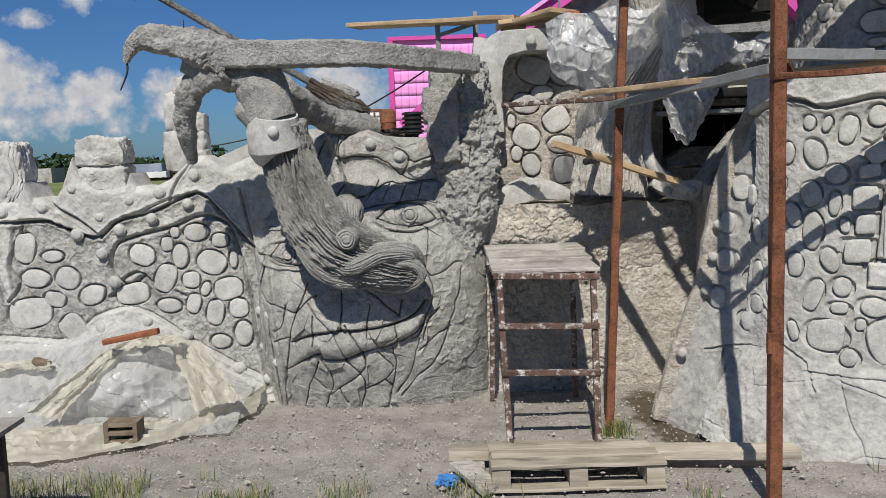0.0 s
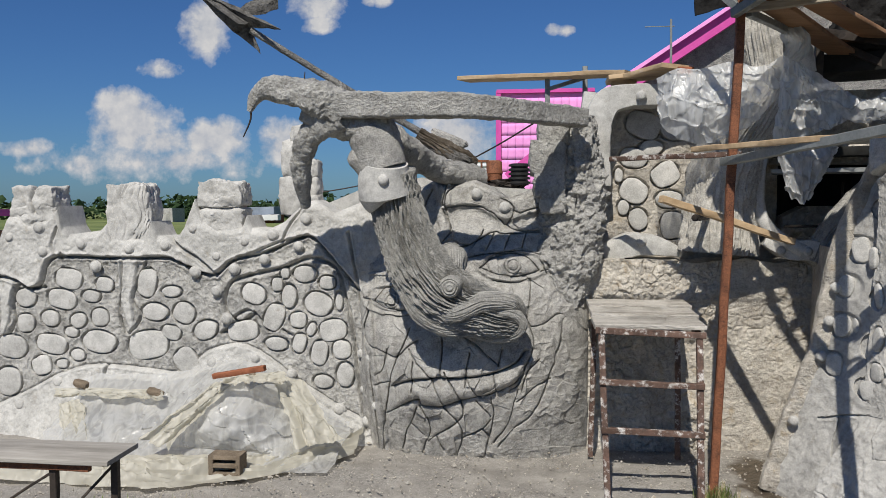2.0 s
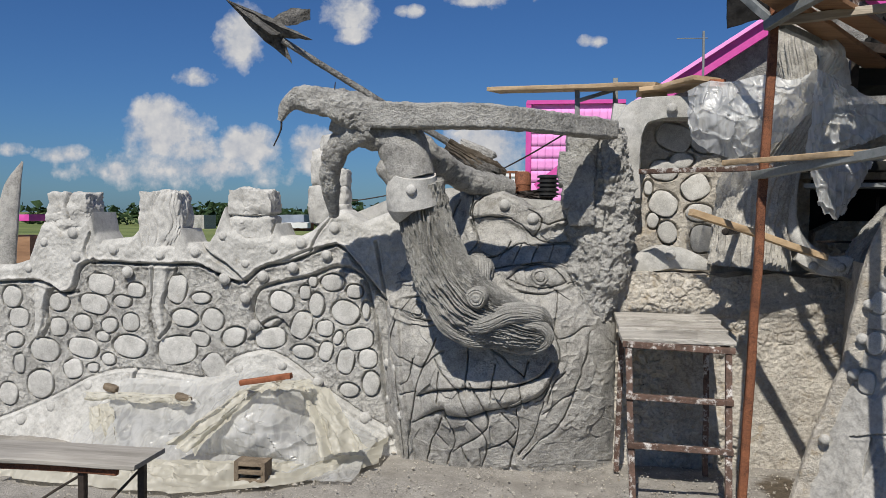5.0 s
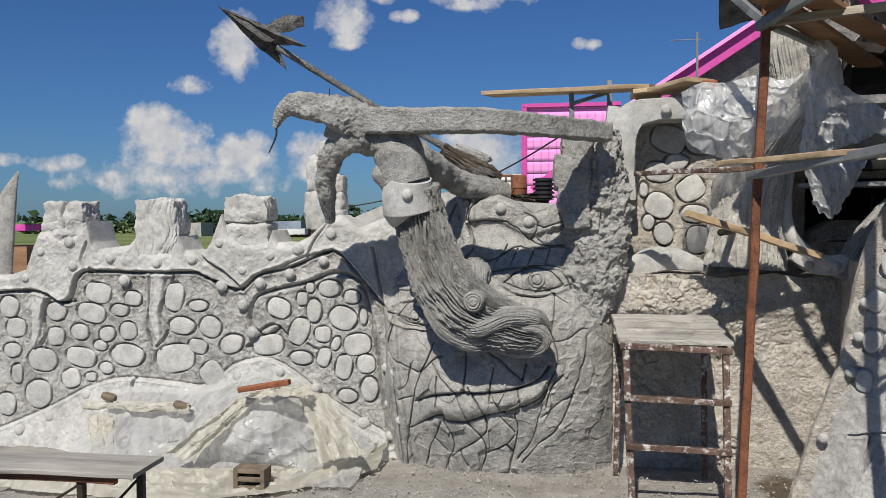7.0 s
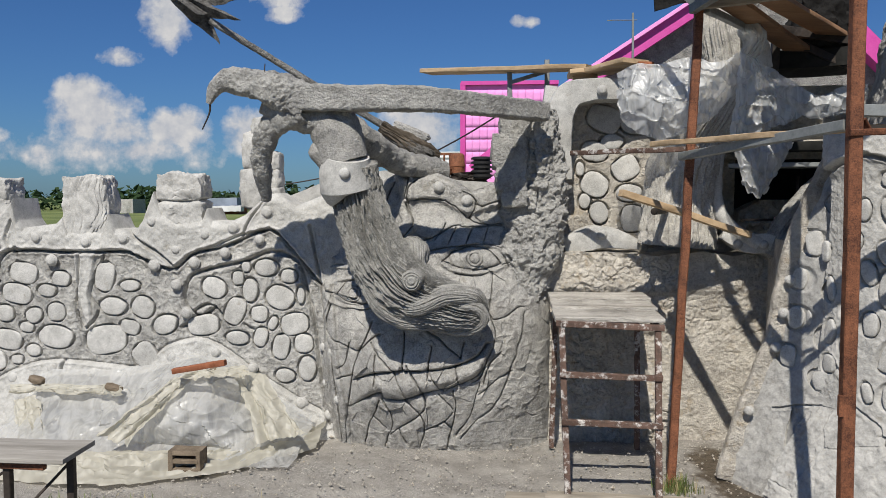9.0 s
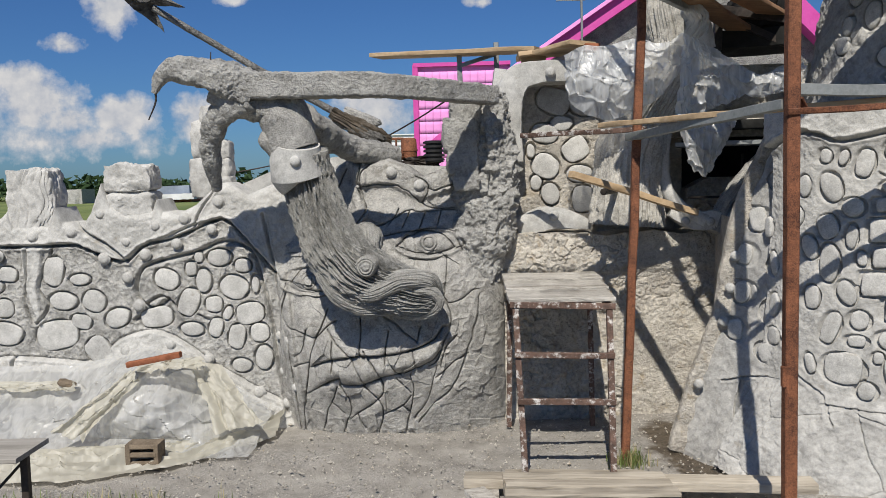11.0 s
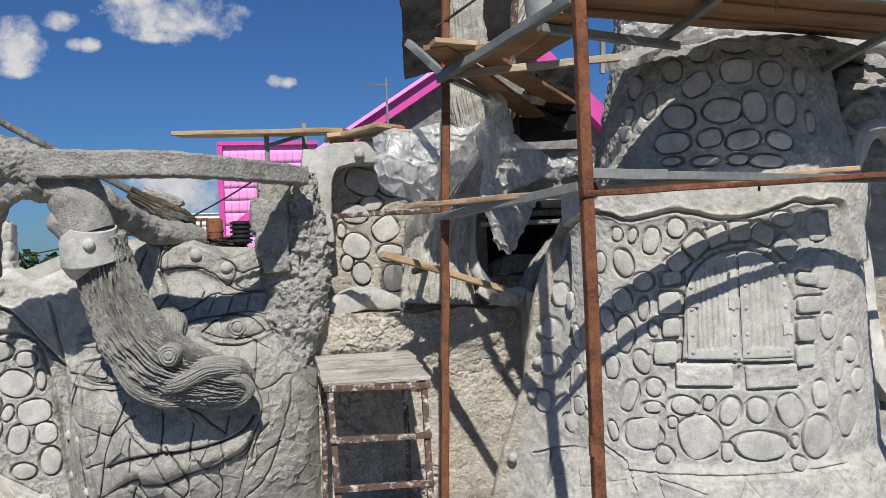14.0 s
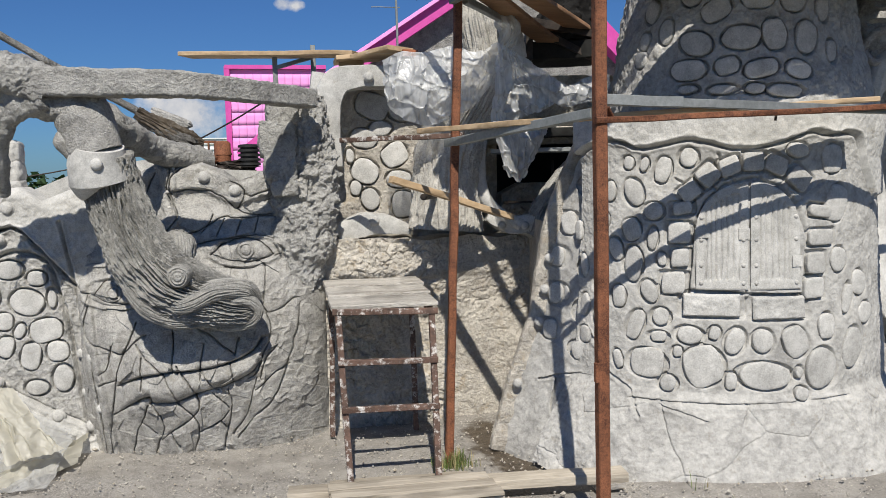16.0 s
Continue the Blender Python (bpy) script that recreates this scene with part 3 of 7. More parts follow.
LEFT_STONES_UPPER = [
    (-4.163, 1.017, 0.158, 0.165, 0),
    (-3.442, 1.126, 0.205, 0.15, 10),
    (-3.164, 1.088, 0.13, 0.102, 10),
    (-3.779, 0.986, 0.165, 0.138, 0),
    (-3.496, 0.978, 0.221, 0.142, 12),
    (-3.271, 1.002, 0.134, 0.087, 5),
    (-4.108, 0.861, 0.158, 0.142, 0),
    (-3.784, 0.8, 0.134, 0.134, 0),
    (-3.592, 0.836, 0.142, 0.118, 15),
    (-3.374, 0.823, 0.126, 0.11, -20),
    (-3.204, 0.85, 0.134, 0.134, -10),
    (-2.842, 1.101, 0.142, 0.205, 10),
    (-2.659, 1.041, 0.142, 0.079, 0),
    (-2.785, 0.893, 0.197, 0.126, 5),
    (-2.567, 0.888, 0.165, 0.15, 20),
    (-3.429, 0.737, 0.102, 0.071, 10),
    (-3.9, 0.622, 0.236, 0.173, 5),
    (-3.588, 0.647, 0.236, 0.142, 10),
]
LEFT_STONES_MIDDLE = [
    (-3.217, 0.67, 0.26, 0.165, 5),
    (-2.841, 0.655, 0.299, 0.205, -8),
    (-2.666, 0.745, 0.142, 0.102, 15),
    (-2.408, 0.767, 0.181, 0.134, -20),
    (-3.384, 0.571, 0.11, 0.087, 10),
    (-3.67, 0.487, 0.15, 0.142, -20),
    (-4.11, 0.511, 0.087, 0.142, 0),
    (-3.938, 0.364, 0.221, 0.213, -30),
    (-4.205, 0.279, 0.158, 0.173, 0),
    (-2.557, 0.543, 0.173, 0.189, -35),
    (-3.51, 0.502, 0.087, 0.063, 0),
    (-2.048, 1.031, 0.177, 0.142, 20),
    (-1.873, 1.1, 0.079, 0.095, 0),
    (-1.816, 1.178, 0.063, 0.071, 0),
    (-1.671, 1.174, 0.173, 0.118, 0),
    (-1.511, 1.115, 0.118, 0.095, 0),
    (-1.789, 1.015, 0.11, 0.165, 0),
    (-1.579, 0.965, 0.205, 0.165, 15),
]
LEFT_STONES_LOWER = [
    (-1.428, 0.982, 0.055, 0.118, 0),
    (-1.9, 0.866, 0.142, 0.197, 25),
    (-1.726, 0.848, 0.118, 0.11, 0),
    (-1.474, 0.782, 0.197, 0.15, -10),
    (-1.63, 0.784, 0.063, 0.095, 25),
    (-2.131, 0.765, 0.228, 0.142, -8),
    (-1.886, 0.677, 0.165, 0.095, 5),
    (-1.72, 0.684, 0.095, 0.134, 15),
    (-1.575, 0.617, 0.118, 0.173, 10),
    (-1.412, 0.644, 0.134, 0.134, -10),
    (-1.389, 0.466, 0.126, 0.173, 0),
    (-1.548, 0.414, 0.142, 0.095, 5),
    (-4.146, 0.689, 0.142, 0.11, 0),
    (-4.437, 0.936, 0.197, 0.158, 0),
    (-4.415, 0.636, 0.181, 0.158, 0),
    (-4.465, 0.375, 0.205, 0.173, 0),
]
LEFT_STONES = LEFT_STONES_UPPER + LEFT_STONES_MIDDLE + LEFT_STONES_LOWER
LEFT_STUDS = [
    (-3.876, 1.431, 0.058),
    (-3.643, 1.502, 0.072),
    (-3.617, 1.328, 0.070),
    (-4.001, 1.235, 0.060),
    (-3.32, 1.384, 0.065),
    (-2.958, 1.351, 0.064),
    (-2.685, 1.377, 0.068),
    (-3.214, 1.221, 0.071),
    (-2.475, 1.495, 0.057),
    (-2.304, 1.3, 0.056),
    (-2.465, 1.187, 0.072),
    (-2.311, 1.05, 0.064),
    (-2.177, 1.207, 0.070),
    (-2.095, 1.401, 0.055),
    (-1.956, 1.277, 0.064),
    (-1.891, 1.45, 0.069),
    (-1.709, 1.37, 0.060),
    (-1.65, 1.561, 0.074),
    (-2.238, 0.854, 0.073),
    (-1.262, 0.624, 0.056),
    (-1.243, 0.375, 0.056),
    (-1.228, 0.149, 0.066),
    (-3.52, 0.377, 0.069),
    (-3.224, 0.445, 0.064),
    (-2.915, 0.421, 0.062),
    (-2.342, 0.541, 0.064),
    (-2.031, 0.575, 0.060),
    (-1.769, 0.47, 0.062),
    (-1.426, 0.228, 0.074),
    (-4.067, 0.095, 0.075),
    (-3.819, 0.205, 0.072),
]
TOP_LINE_REAR = [(-4.817, 1.227), (-4.246, 1.253), (-4.14, 1.26), (-4.01, 1.3), (-3.95, 1.46), (-3.9, 1.58), (-3.83, 1.59), (-3.74, 1.52), (-3.59, 1.56), (-3.5, 1.66), (-3.47, 1.51), (-3.43, 1.45), (-3.19, 1.48), (-3.14, 1.53), (-3.1, 1.43), (-2.85, 1.43)]
TOP_LINE = TOP_LINE_REAR + [(-2.8, 1.55), (-2.75, 1.44), (-2.6, 1.44), (-2.55, 1.51), (-2.51, 1.61), (-2.47, 1.71), (-2.41, 1.56), (-2.31, 1.49), (-2.12, 1.51), (-2.09, 1.59), (-2.05, 1.5), (-1.93, 1.49), (-1.82, 1.54), (-1.73, 1.62), (-1.66, 1.68), (-1.599, 1.692), (-1.455, 1.603), (-1.215, 1.697), (-0.976, 1.701)]
TONGUE = ([(-2.98, 1.26), (-2.99, 0.99), (-2.97, 0.84), (-2.95, 0.74)], 0.075, 0.012)
STRAP = ([(-3.91, 1.12), (-3.93, 0.88), (-3.96, 0.73)], 0.06, 0.02)
BAND_LINE = curve([(-4.626, 1.102), (-4.247, 1.125), (-3.967, 1.141), (-3.82, 1.103), (-3.737, 1.055), (-3.646, 1.095), (-3.609, 1.214), (-3.518, 1.287), (-3.195, 1.282), (-2.886, 1.281), (-2.69, 1.286), (-2.616, 1.263), (-2.474, 1.201), (-2.324, 1.165), (-2.198, 1.265), (-1.988, 1.314), (-1.822, 1.378), (-1.678, 1.433), (-1.555, 1.384), (-1.205, 0.958)])
SKIRT_LINE = curve([(-4.684, -0.027), (-4.253, 0.104), (-3.971, 0.218), (-3.739, 0.323), (-3.511, 0.439), (-3.24, 0.506), (-2.884, 0.488), (-2.622, 0.466), (-2.492, 0.546), (-2.364, 0.633), (-2.151, 0.675), (-1.982, 0.608), (-1.772, 0.456), (-1.522, 0.299), (-1.276, 0.159), (-1.112, 0.048)])
LEFT_CUTS = [
    (0.01, 0.04, (-3.623, 1.066), (-3.728, 1.051), (-3.82, 1.082), (-3.875, 0.954), (-3.867, 0.827), (-3.923, 0.697)),
    (0.01, 0.04, (-2.316, 1.165), (-2.453, 1.283), (-2.582, 1.362), (-2.669, 1.441)),
    (0.008, 0.03, (-3.018, 1.27), (-3.027, 1.063), (-3.053, 0.896), (-2.995, 0.732), (-2.894, 0.86), (-2.951, 0.982), (-2.886, 1.149), (-2.842, 1.253)),
    (0.012, 0.045, (-2.279, 0.751), (-2.152, 0.805), (-2.047, 0.889), (-2.152, 0.825), (-2.259, 0.923), (-2.23, 1.086), (-2.112, 1.15), (-1.82, 1.218), (-1.635, 1.283), (-1.451, 1.22), (-1.388, 1.031), (-1.332, 0.795), (-1.296, 0.478), (-1.234, 0.081)),
    (0.009, 0.03, (-1.774, 0.738), (-1.837, 0.776)),
    (0.009, 0.03, (-1.678, 1.433), (-1.843, 1.398), (-2.03, 1.325), (-2.156, 1.29)),
    (0.01, 0.035, (-3.15, 0.497), (-3.186, 0.349)),
    (0.008, 0.03, (-1.942, 0.78), (-2.069, 0.909), (-2.186, 0.864), (-2.161, 0.804), (-2.11, 0.839)),
    (0.008, 0.03, (-1.352, 1.467), (-1.288, 1.114), (-1.243, 0.798), (-1.178, 0.404), (-1.132, 0.007)),
    (0.008, 0.025, (-3.509, 1.5), (-3.554, 1.382), (-3.532, 1.299)),
    (0.008, 0.025, (-1.66, 1.66), (-1.782, 1.499), (-1.83, 1.386)),
]


def build_wall_left():
    top_x, top_z = [p[0] for p in TOP_LINE], [p[1] for p in TOP_LINE]
    xs = np.linspace(-4.6, -1.02, 760)
    v = np.linspace(0, 1, 350)
    T = np.interp(xs, top_x, top_z)
    X, V = np.meshgrid(xs, v)
    Z = V * (T[None, :] + 0.1) - 0.1
    d = 0.006 * fbm(X, Z, 7, 4, 1) + 0.0035 * fbm(X, Z, 40, 3, 2)
    band = np.interp(X, [p[0] for p in BAND_LINE], [p[1] for p in BAND_LINE])
    skirt = np.interp(X, [p[0] for p in SKIRT_LINE], [p[1] for p in SKIRT_LINE])
    up = 1 / (1 + np.exp(-(Z - band) / 0.004))
    low = 1 / (1 + np.exp(-(skirt - Z) / 0.004))
    # a tongue and a strap of smooth cement hanging from the band
    pad = np.zeros(X.shape)
    for line, w0, w1 in (TONGUE, STRAP):
        k = np.clip((line[0][1] - Z) / (line[0][1] - line[-1][1]), 0, 1)
        pad = np.maximum(pad, 1 / (1 + np.exp((away(X, Z, curve(line)) - (w0 + (w1 - w0) * k)) / 0.003)))
    up = np.maximum(up, pad)
    rough = (1 - up) * (1 - low)
    d = d + 0.028 * up + 0.03 * low + rough * 0.0035 * fbm(X * 1.6, Z, 34, 4, 6)
    d = d + 0.22 * np.clip((skirt - Z) / 0.6, 0, 1) ** 1.3 * low
    d = ring_cut(X, Z, d, LEFT_STONES)
    for w, dep, *pts in LEFT_CUTS:
        d = cut(X, Z, d, pts, w, dep)
    d = cut(X, Z, d, BAND_LINE[::4], 0.010, 0.05)
    d = cut(X, Z, d, SKIRT_LINE[::4], 0.009, 0.02)
    edge = np.clip((1 - V) * T[None, :] / 0.05, 0, 1)
    d = d - 0.04 * (1 - edge) ** 2
    wall = thing("wall_left", (-2.8, WALL_Y, 0), "pale cement battlement wall with cobbles and studs in relief", "wall", kind="structure")
    two_tone(part("wall_body", grid_mesh("wall_body", X, WALL_Y - d, Z, (0, 0.3, 0)), CEMENT_PALE, wall), MORTAR, rough)
    rng = random.Random(4)
    for x, z, w, h, turn in LEFT_STONES:
        piece("cobble", rng.choice(PEBBLES), wall, (x, WALL_Y + 0.016, z), (w * 0.98, 0.046, h * 0.98), turn)
    for x, z, s in LEFT_STUDS:
        sk = float(np.interp(x, [p[0] for p in SKIRT_LINE], [p[1] for p in SKIRT_LINE]))
        out = 0.03 + (0.22 * min(max((sk - z) / 0.6, 0), 1) ** 1.3 if z < sk else 0)
        piece("stud", STUD, wall, (x, WALL_Y - out, z), (s, s * 0.75, s))
    return wall


WALL_LEFT = build_wall_left()


def bark_block(size, at, seed, mode):
    """A merlon: a squared cement block carved as rock or as wood grain."""
    w, dp, h = size
    bm = lump((w * 1.12, dp, h * 1.08), (0, 0, 0), 0.10, 1.6, 0.82, seed, 0, 6)
    for v in bm.verts:
        c = v.co
        n_ = c.normalized()
        c.x *= 1 - 0.10 * c.z / h
        if mode == "wood":
            g = abs(noise.noise(Vector((c.x * 34 + 2.5 * noise.noise(Vector((c.x * 5, c.z * 5, seed))), c.y * 20, c.z * 3.2 + seed))))
            c += n_ * (0.012 - 0.05 * max(0, 0.3 - g))
        else:
            k = noise.fractal(Vector((c.x * 11, c.y * 11, c.z * 15 + seed)), 1.0, 2.0, 5)
            g = abs(noise.noise(Vector((c.x * 13 + seed, c.y * 9, c.z * 15))))
            c += n_ * (0.014 * k - 0.05 * max(0, 0.11 - g))
            cl = abs(c.z + 0.02 + 0.025 * noise.noise(c * 9)) if mode == "split" else abs(c.x - 0.01 - 0.03 * noise.noise(c * 9)) + max(0, -c.z - 0.05)
            c += n_ * (-0.035 * math.exp(-(cl / 0.010) ** 2))
    bmesh.ops.translate(bm, verts=bm.verts, vec=at)
    return bm


for (mx_, mz_), mw, mh, mode, lab in (((-3.71, 1.65), 0.34, 0.31, "cleft", "carved rock merlon with a cleft"), ((-2.98, 1.60), 0.315, 0.42, "wood", "merlon carved as wood grain"), ((-2.29, 1.655), 0.33, 0.36, "split", "merlon of two carved rocks")):
    part("merlon", bark_block((mw, 0.26, mh), (mx_, 5.71, mz_), mz_ * 9 + mx_, mode), CEMENT_STONE, WALL_LEFT, lab)

# ---- face-like bowl of cracked slabs ----
BOWL_X, BOWL_HALF = -0.50, 0.80


def bowl_y(x, z):
    k = np.clip(1 - ((x - BOWL_X) / BOWL_HALF) ** 2, 0, 1) ** 0.5
    prof = np.interp(z, [-0.1, 0.0, 0.3, 0.55, 0.8, 1.0, 1.2, 1.6, 1.9], [0.34, 0.38, 0.50, 0.56, 0.52, 0.43, 0.32, 0.15, 0.11])
    return 5.74 - prof * k


BROW_CUTS = [
    ((-0.73, 1.83), (-0.67, 1.77), (-0.69, 1.66), (-0.67, 1.57), (-0.63, 1.49), (-0.69, 1.4), (-0.74, 1.38), (-0.81, 1.46), (-0.85, 1.55), (-0.81, 1.68), (-0.77, 1.76)),
    ((-0.73, 1.83), (-0.59, 1.81), (-0.66, 1.73), (-0.67, 1.62), (-0.63, 1.5)),
    ((-0.66, 1.64), (-0.53, 1.65), (-0.4, 1.63), (-0.3, 1.56), (-0.26, 1.52), (-0.21, 1.61), (-0.24, 1.67), (-0.3, 1.7)),
    ((-0.21, 1.61), (-0.15, 1.6), (-0.01, 1.65), (0.08, 1.66)),
    ((-0.26, 1.52), (-0.17, 1.48), (0.04, 1.48)),
    ((-0.41, 1.48), (-0.48, 1.38)),
    ((-0.34, 1.46), (-0.39, 1.35)),
    ((-0.23, 1.46), (-0.27, 1.35)),
    ((-0.12, 1.48), (-0.16, 1.36)),
    ((-0.83, 1.38), (-0.68, 1.35), (-0.53, 1.38), (-0.34, 1.47), (-0.26, 1.46), (0.04, 1.47)),
    ((-0.53, 1.3), (-0.34, 1.33), (-0.15, 1.35), (-0.01, 1.31)),
    ((-0.85, 1.54), (-0.89, 1.61), (-0.88, 1.72)),
]
EYE_CUTS = [
    ((-0.42, 1.24), (-0.33, 1.31), (-0.2, 1.33), (-0.09, 1.28), (-0.04, 1.22)),
    ((-0.42, 1.24), (-0.31, 1.2), (-0.18, 1.18), (-0.04, 1.22)),
    ((-0.34, 1.16), (-0.2, 1.14), (-0.1, 1.17)),
    ((-1.15, 1), (-1.08, 1.09), (-0.98, 1.1), (-0.88, 1.04)),
    ((-1.15, 1), (-1.04, 0.96), (-0.92, 0.96), (-0.87, 0.98)),
    ((-1.06, 0.92), (-0.96, 0.92), (-0.88, 0.94)),
    ((-1.51, 1.42), (-1.37, 1.47), (-1.25, 1.54)),
    ((-1.53, 1.42), (-1.42, 1.26), (-1.31, 1.19), (-1.11, 1.21)),
    ((-1.34, 1.19), (-1.27, 1.05), (-1.19, 1.01)),
    ((-1.29, 1.33), (-1.19, 1.31), (-1.11, 1.35)),
    ((-0.1, 1.17), (-0.1, 1.04), (-0.12, 0.9)),
    ((-0.12, 0.9), (-0.06, 0.86), (0.1, 0.94)),
    ((-0.03, 1.21), (0.07, 1.24), (0.15, 1.27)),
    ((-0.04, 1.36), (0.01, 1.19)),
]
CHEEK_CUTS = [
    ((-1.22, 0.76), (-1.18, 0.72), (-1.02, 0.66), (-0.97, 0.65)),
    ((-0.97, 0.65), (-0.92, 0.74), (-0.88, 0.85)),
    ((-0.97, 0.65), (-0.88, 0.73), (-0.82, 0.77)),
    ((-1.19, 0.94), (-1.23, 0.83), (-1.22, 0.71), (-1.17, 0.61), (-1.16, 0.46), (-1.14, 0.3), (-1.13, 0.09), (-1.12, -0.01)),
    ((-0.97, 0.65), (-1, 0.56), (-1.03, 0.44), (-1.06, 0.31), (-1.08, 0.14), (-1.08, -0.01)),
    ((-1.13, 0.45), (-1.08, 0.47), (-1.02, 0.49)),
    ((-1.04, 0.7), (-1.07, 0.57), (-1.12, 0.52)),
    ((-0.12, 0.9), (-0.08, 0.82), (-0.07, 0.75), (-0.13, 0.61), (-0.17, 0.5), (-0.22, 0.47)),
    ((0.12, 0.91), (0.09, 0.73), (0.04, 0.57), (-0.02, 0.41), (-0.09, 0.28), (-0.21, 0.19), (-0.3, 0.07)),
    ((0.04, 0.53), (-0.09, 0.46), (-0.18, 0.38)),
    ((-0.04, 0.66), (-0.11, 0.59), (-0.15, 0.46)),
    ((-0.17, 0.47), (-0.21, 0.33), (-0.25, 0.21), (-0.33, 0.09)),
]
MOUTH_CUTS = [
    ((-1.01, 0.45), (-0.87, 0.51), (-0.68, 0.54), (-0.5, 0.55), (-0.32, 0.58), (-0.19, 0.64), (-0.13, 0.72)),
    ((-1.06, 0.25), (-0.97, 0.31), (-0.82, 0.39), (-0.79, 0.35), (-0.66, 0.35), (-0.55, 0.39), (-0.36, 0.44), (-0.21, 0.5), (-0.15, 0.57)),
    ((-0.66, 0.82), (-0.66, 0.69), (-0.67, 0.54)),
    ((-0.53, 0.82), (-0.42, 0.74), (-0.29, 0.63)),
    ((-0.48, 0.71), (-0.5, 0.55)),
    ((-0.29, 0.63), (-0.27, 0.73)),
    ((-0.88, 0.71), (-0.84, 0.65), (-0.73, 0.54)),
    ((-0.85, 0.64), (-0.86, 0.51), (-0.86, 0.43)),
    ((-0.64, 0.59), (-0.54, 0.4)),
    ((-0.73, 0.54), (-0.67, 0.41), (-0.64, 0.35)),
    ((-0.5, 0.55), (-0.43, 0.44), (-0.4, 0.41)),
    ((-0.32, 0.58), (-0.31, 0.46)),
]
CHIN_CUTS = [
    ((-0.83, 0.33), (-0.89, 0.2), (-0.93, 0.12), (-0.96, -0.03)),
    ((-0.81, 0.35), (-0.75, 0.19), (-0.78, 0.08), (-0.81, -0.02)),
    ((-0.89, 0.2), (-0.8, 0.13)),
    ((-0.66, 0.35), (-0.56, 0.23), (-0.54, 0.12), (-0.58, -0.02)),
    ((-0.54, 0.41), (-0.52, 0.31), (-0.58, 0.23), (-0.72, 0.12), (-0.77, 0.08)),
    ((-0.71, 0.12), (-0.67, 0.02)),
    ((-0.54, 0.12), (-0.41, 0.19), (-0.35, 0.26)),
    ((-0.34, 0.42), (-0.33, 0.28), (-0.37, 0.11), (-0.39, 0.01)),
    ((-0.41, 0.19), (-0.37, 0.14)),
    ((-0.44, 0.39), (-0.35, 0.28)),
    ((-0.51, 0.49), (-0.5, 0.57)),
]
BOWL_TOP = [(-1.442, 1.604), (-1.204, 1.697), (-1.0, 1.66), (-0.91, 1.72), (-0.83, 1.8), (-0.73, 1.84), (-0.61, 1.82), (-0.48, 1.83), (-0.36, 1.78), (-0.25, 1.7), (-0.14, 1.74), (-0, 1.81), (0.11, 1.78), (0.286, 1.501), (0.399, 1.354)]

LIP_TOP = curve(MOUTH_CUTS[0])
LIP_FOOT = curve(MOUTH_CUTS[1])


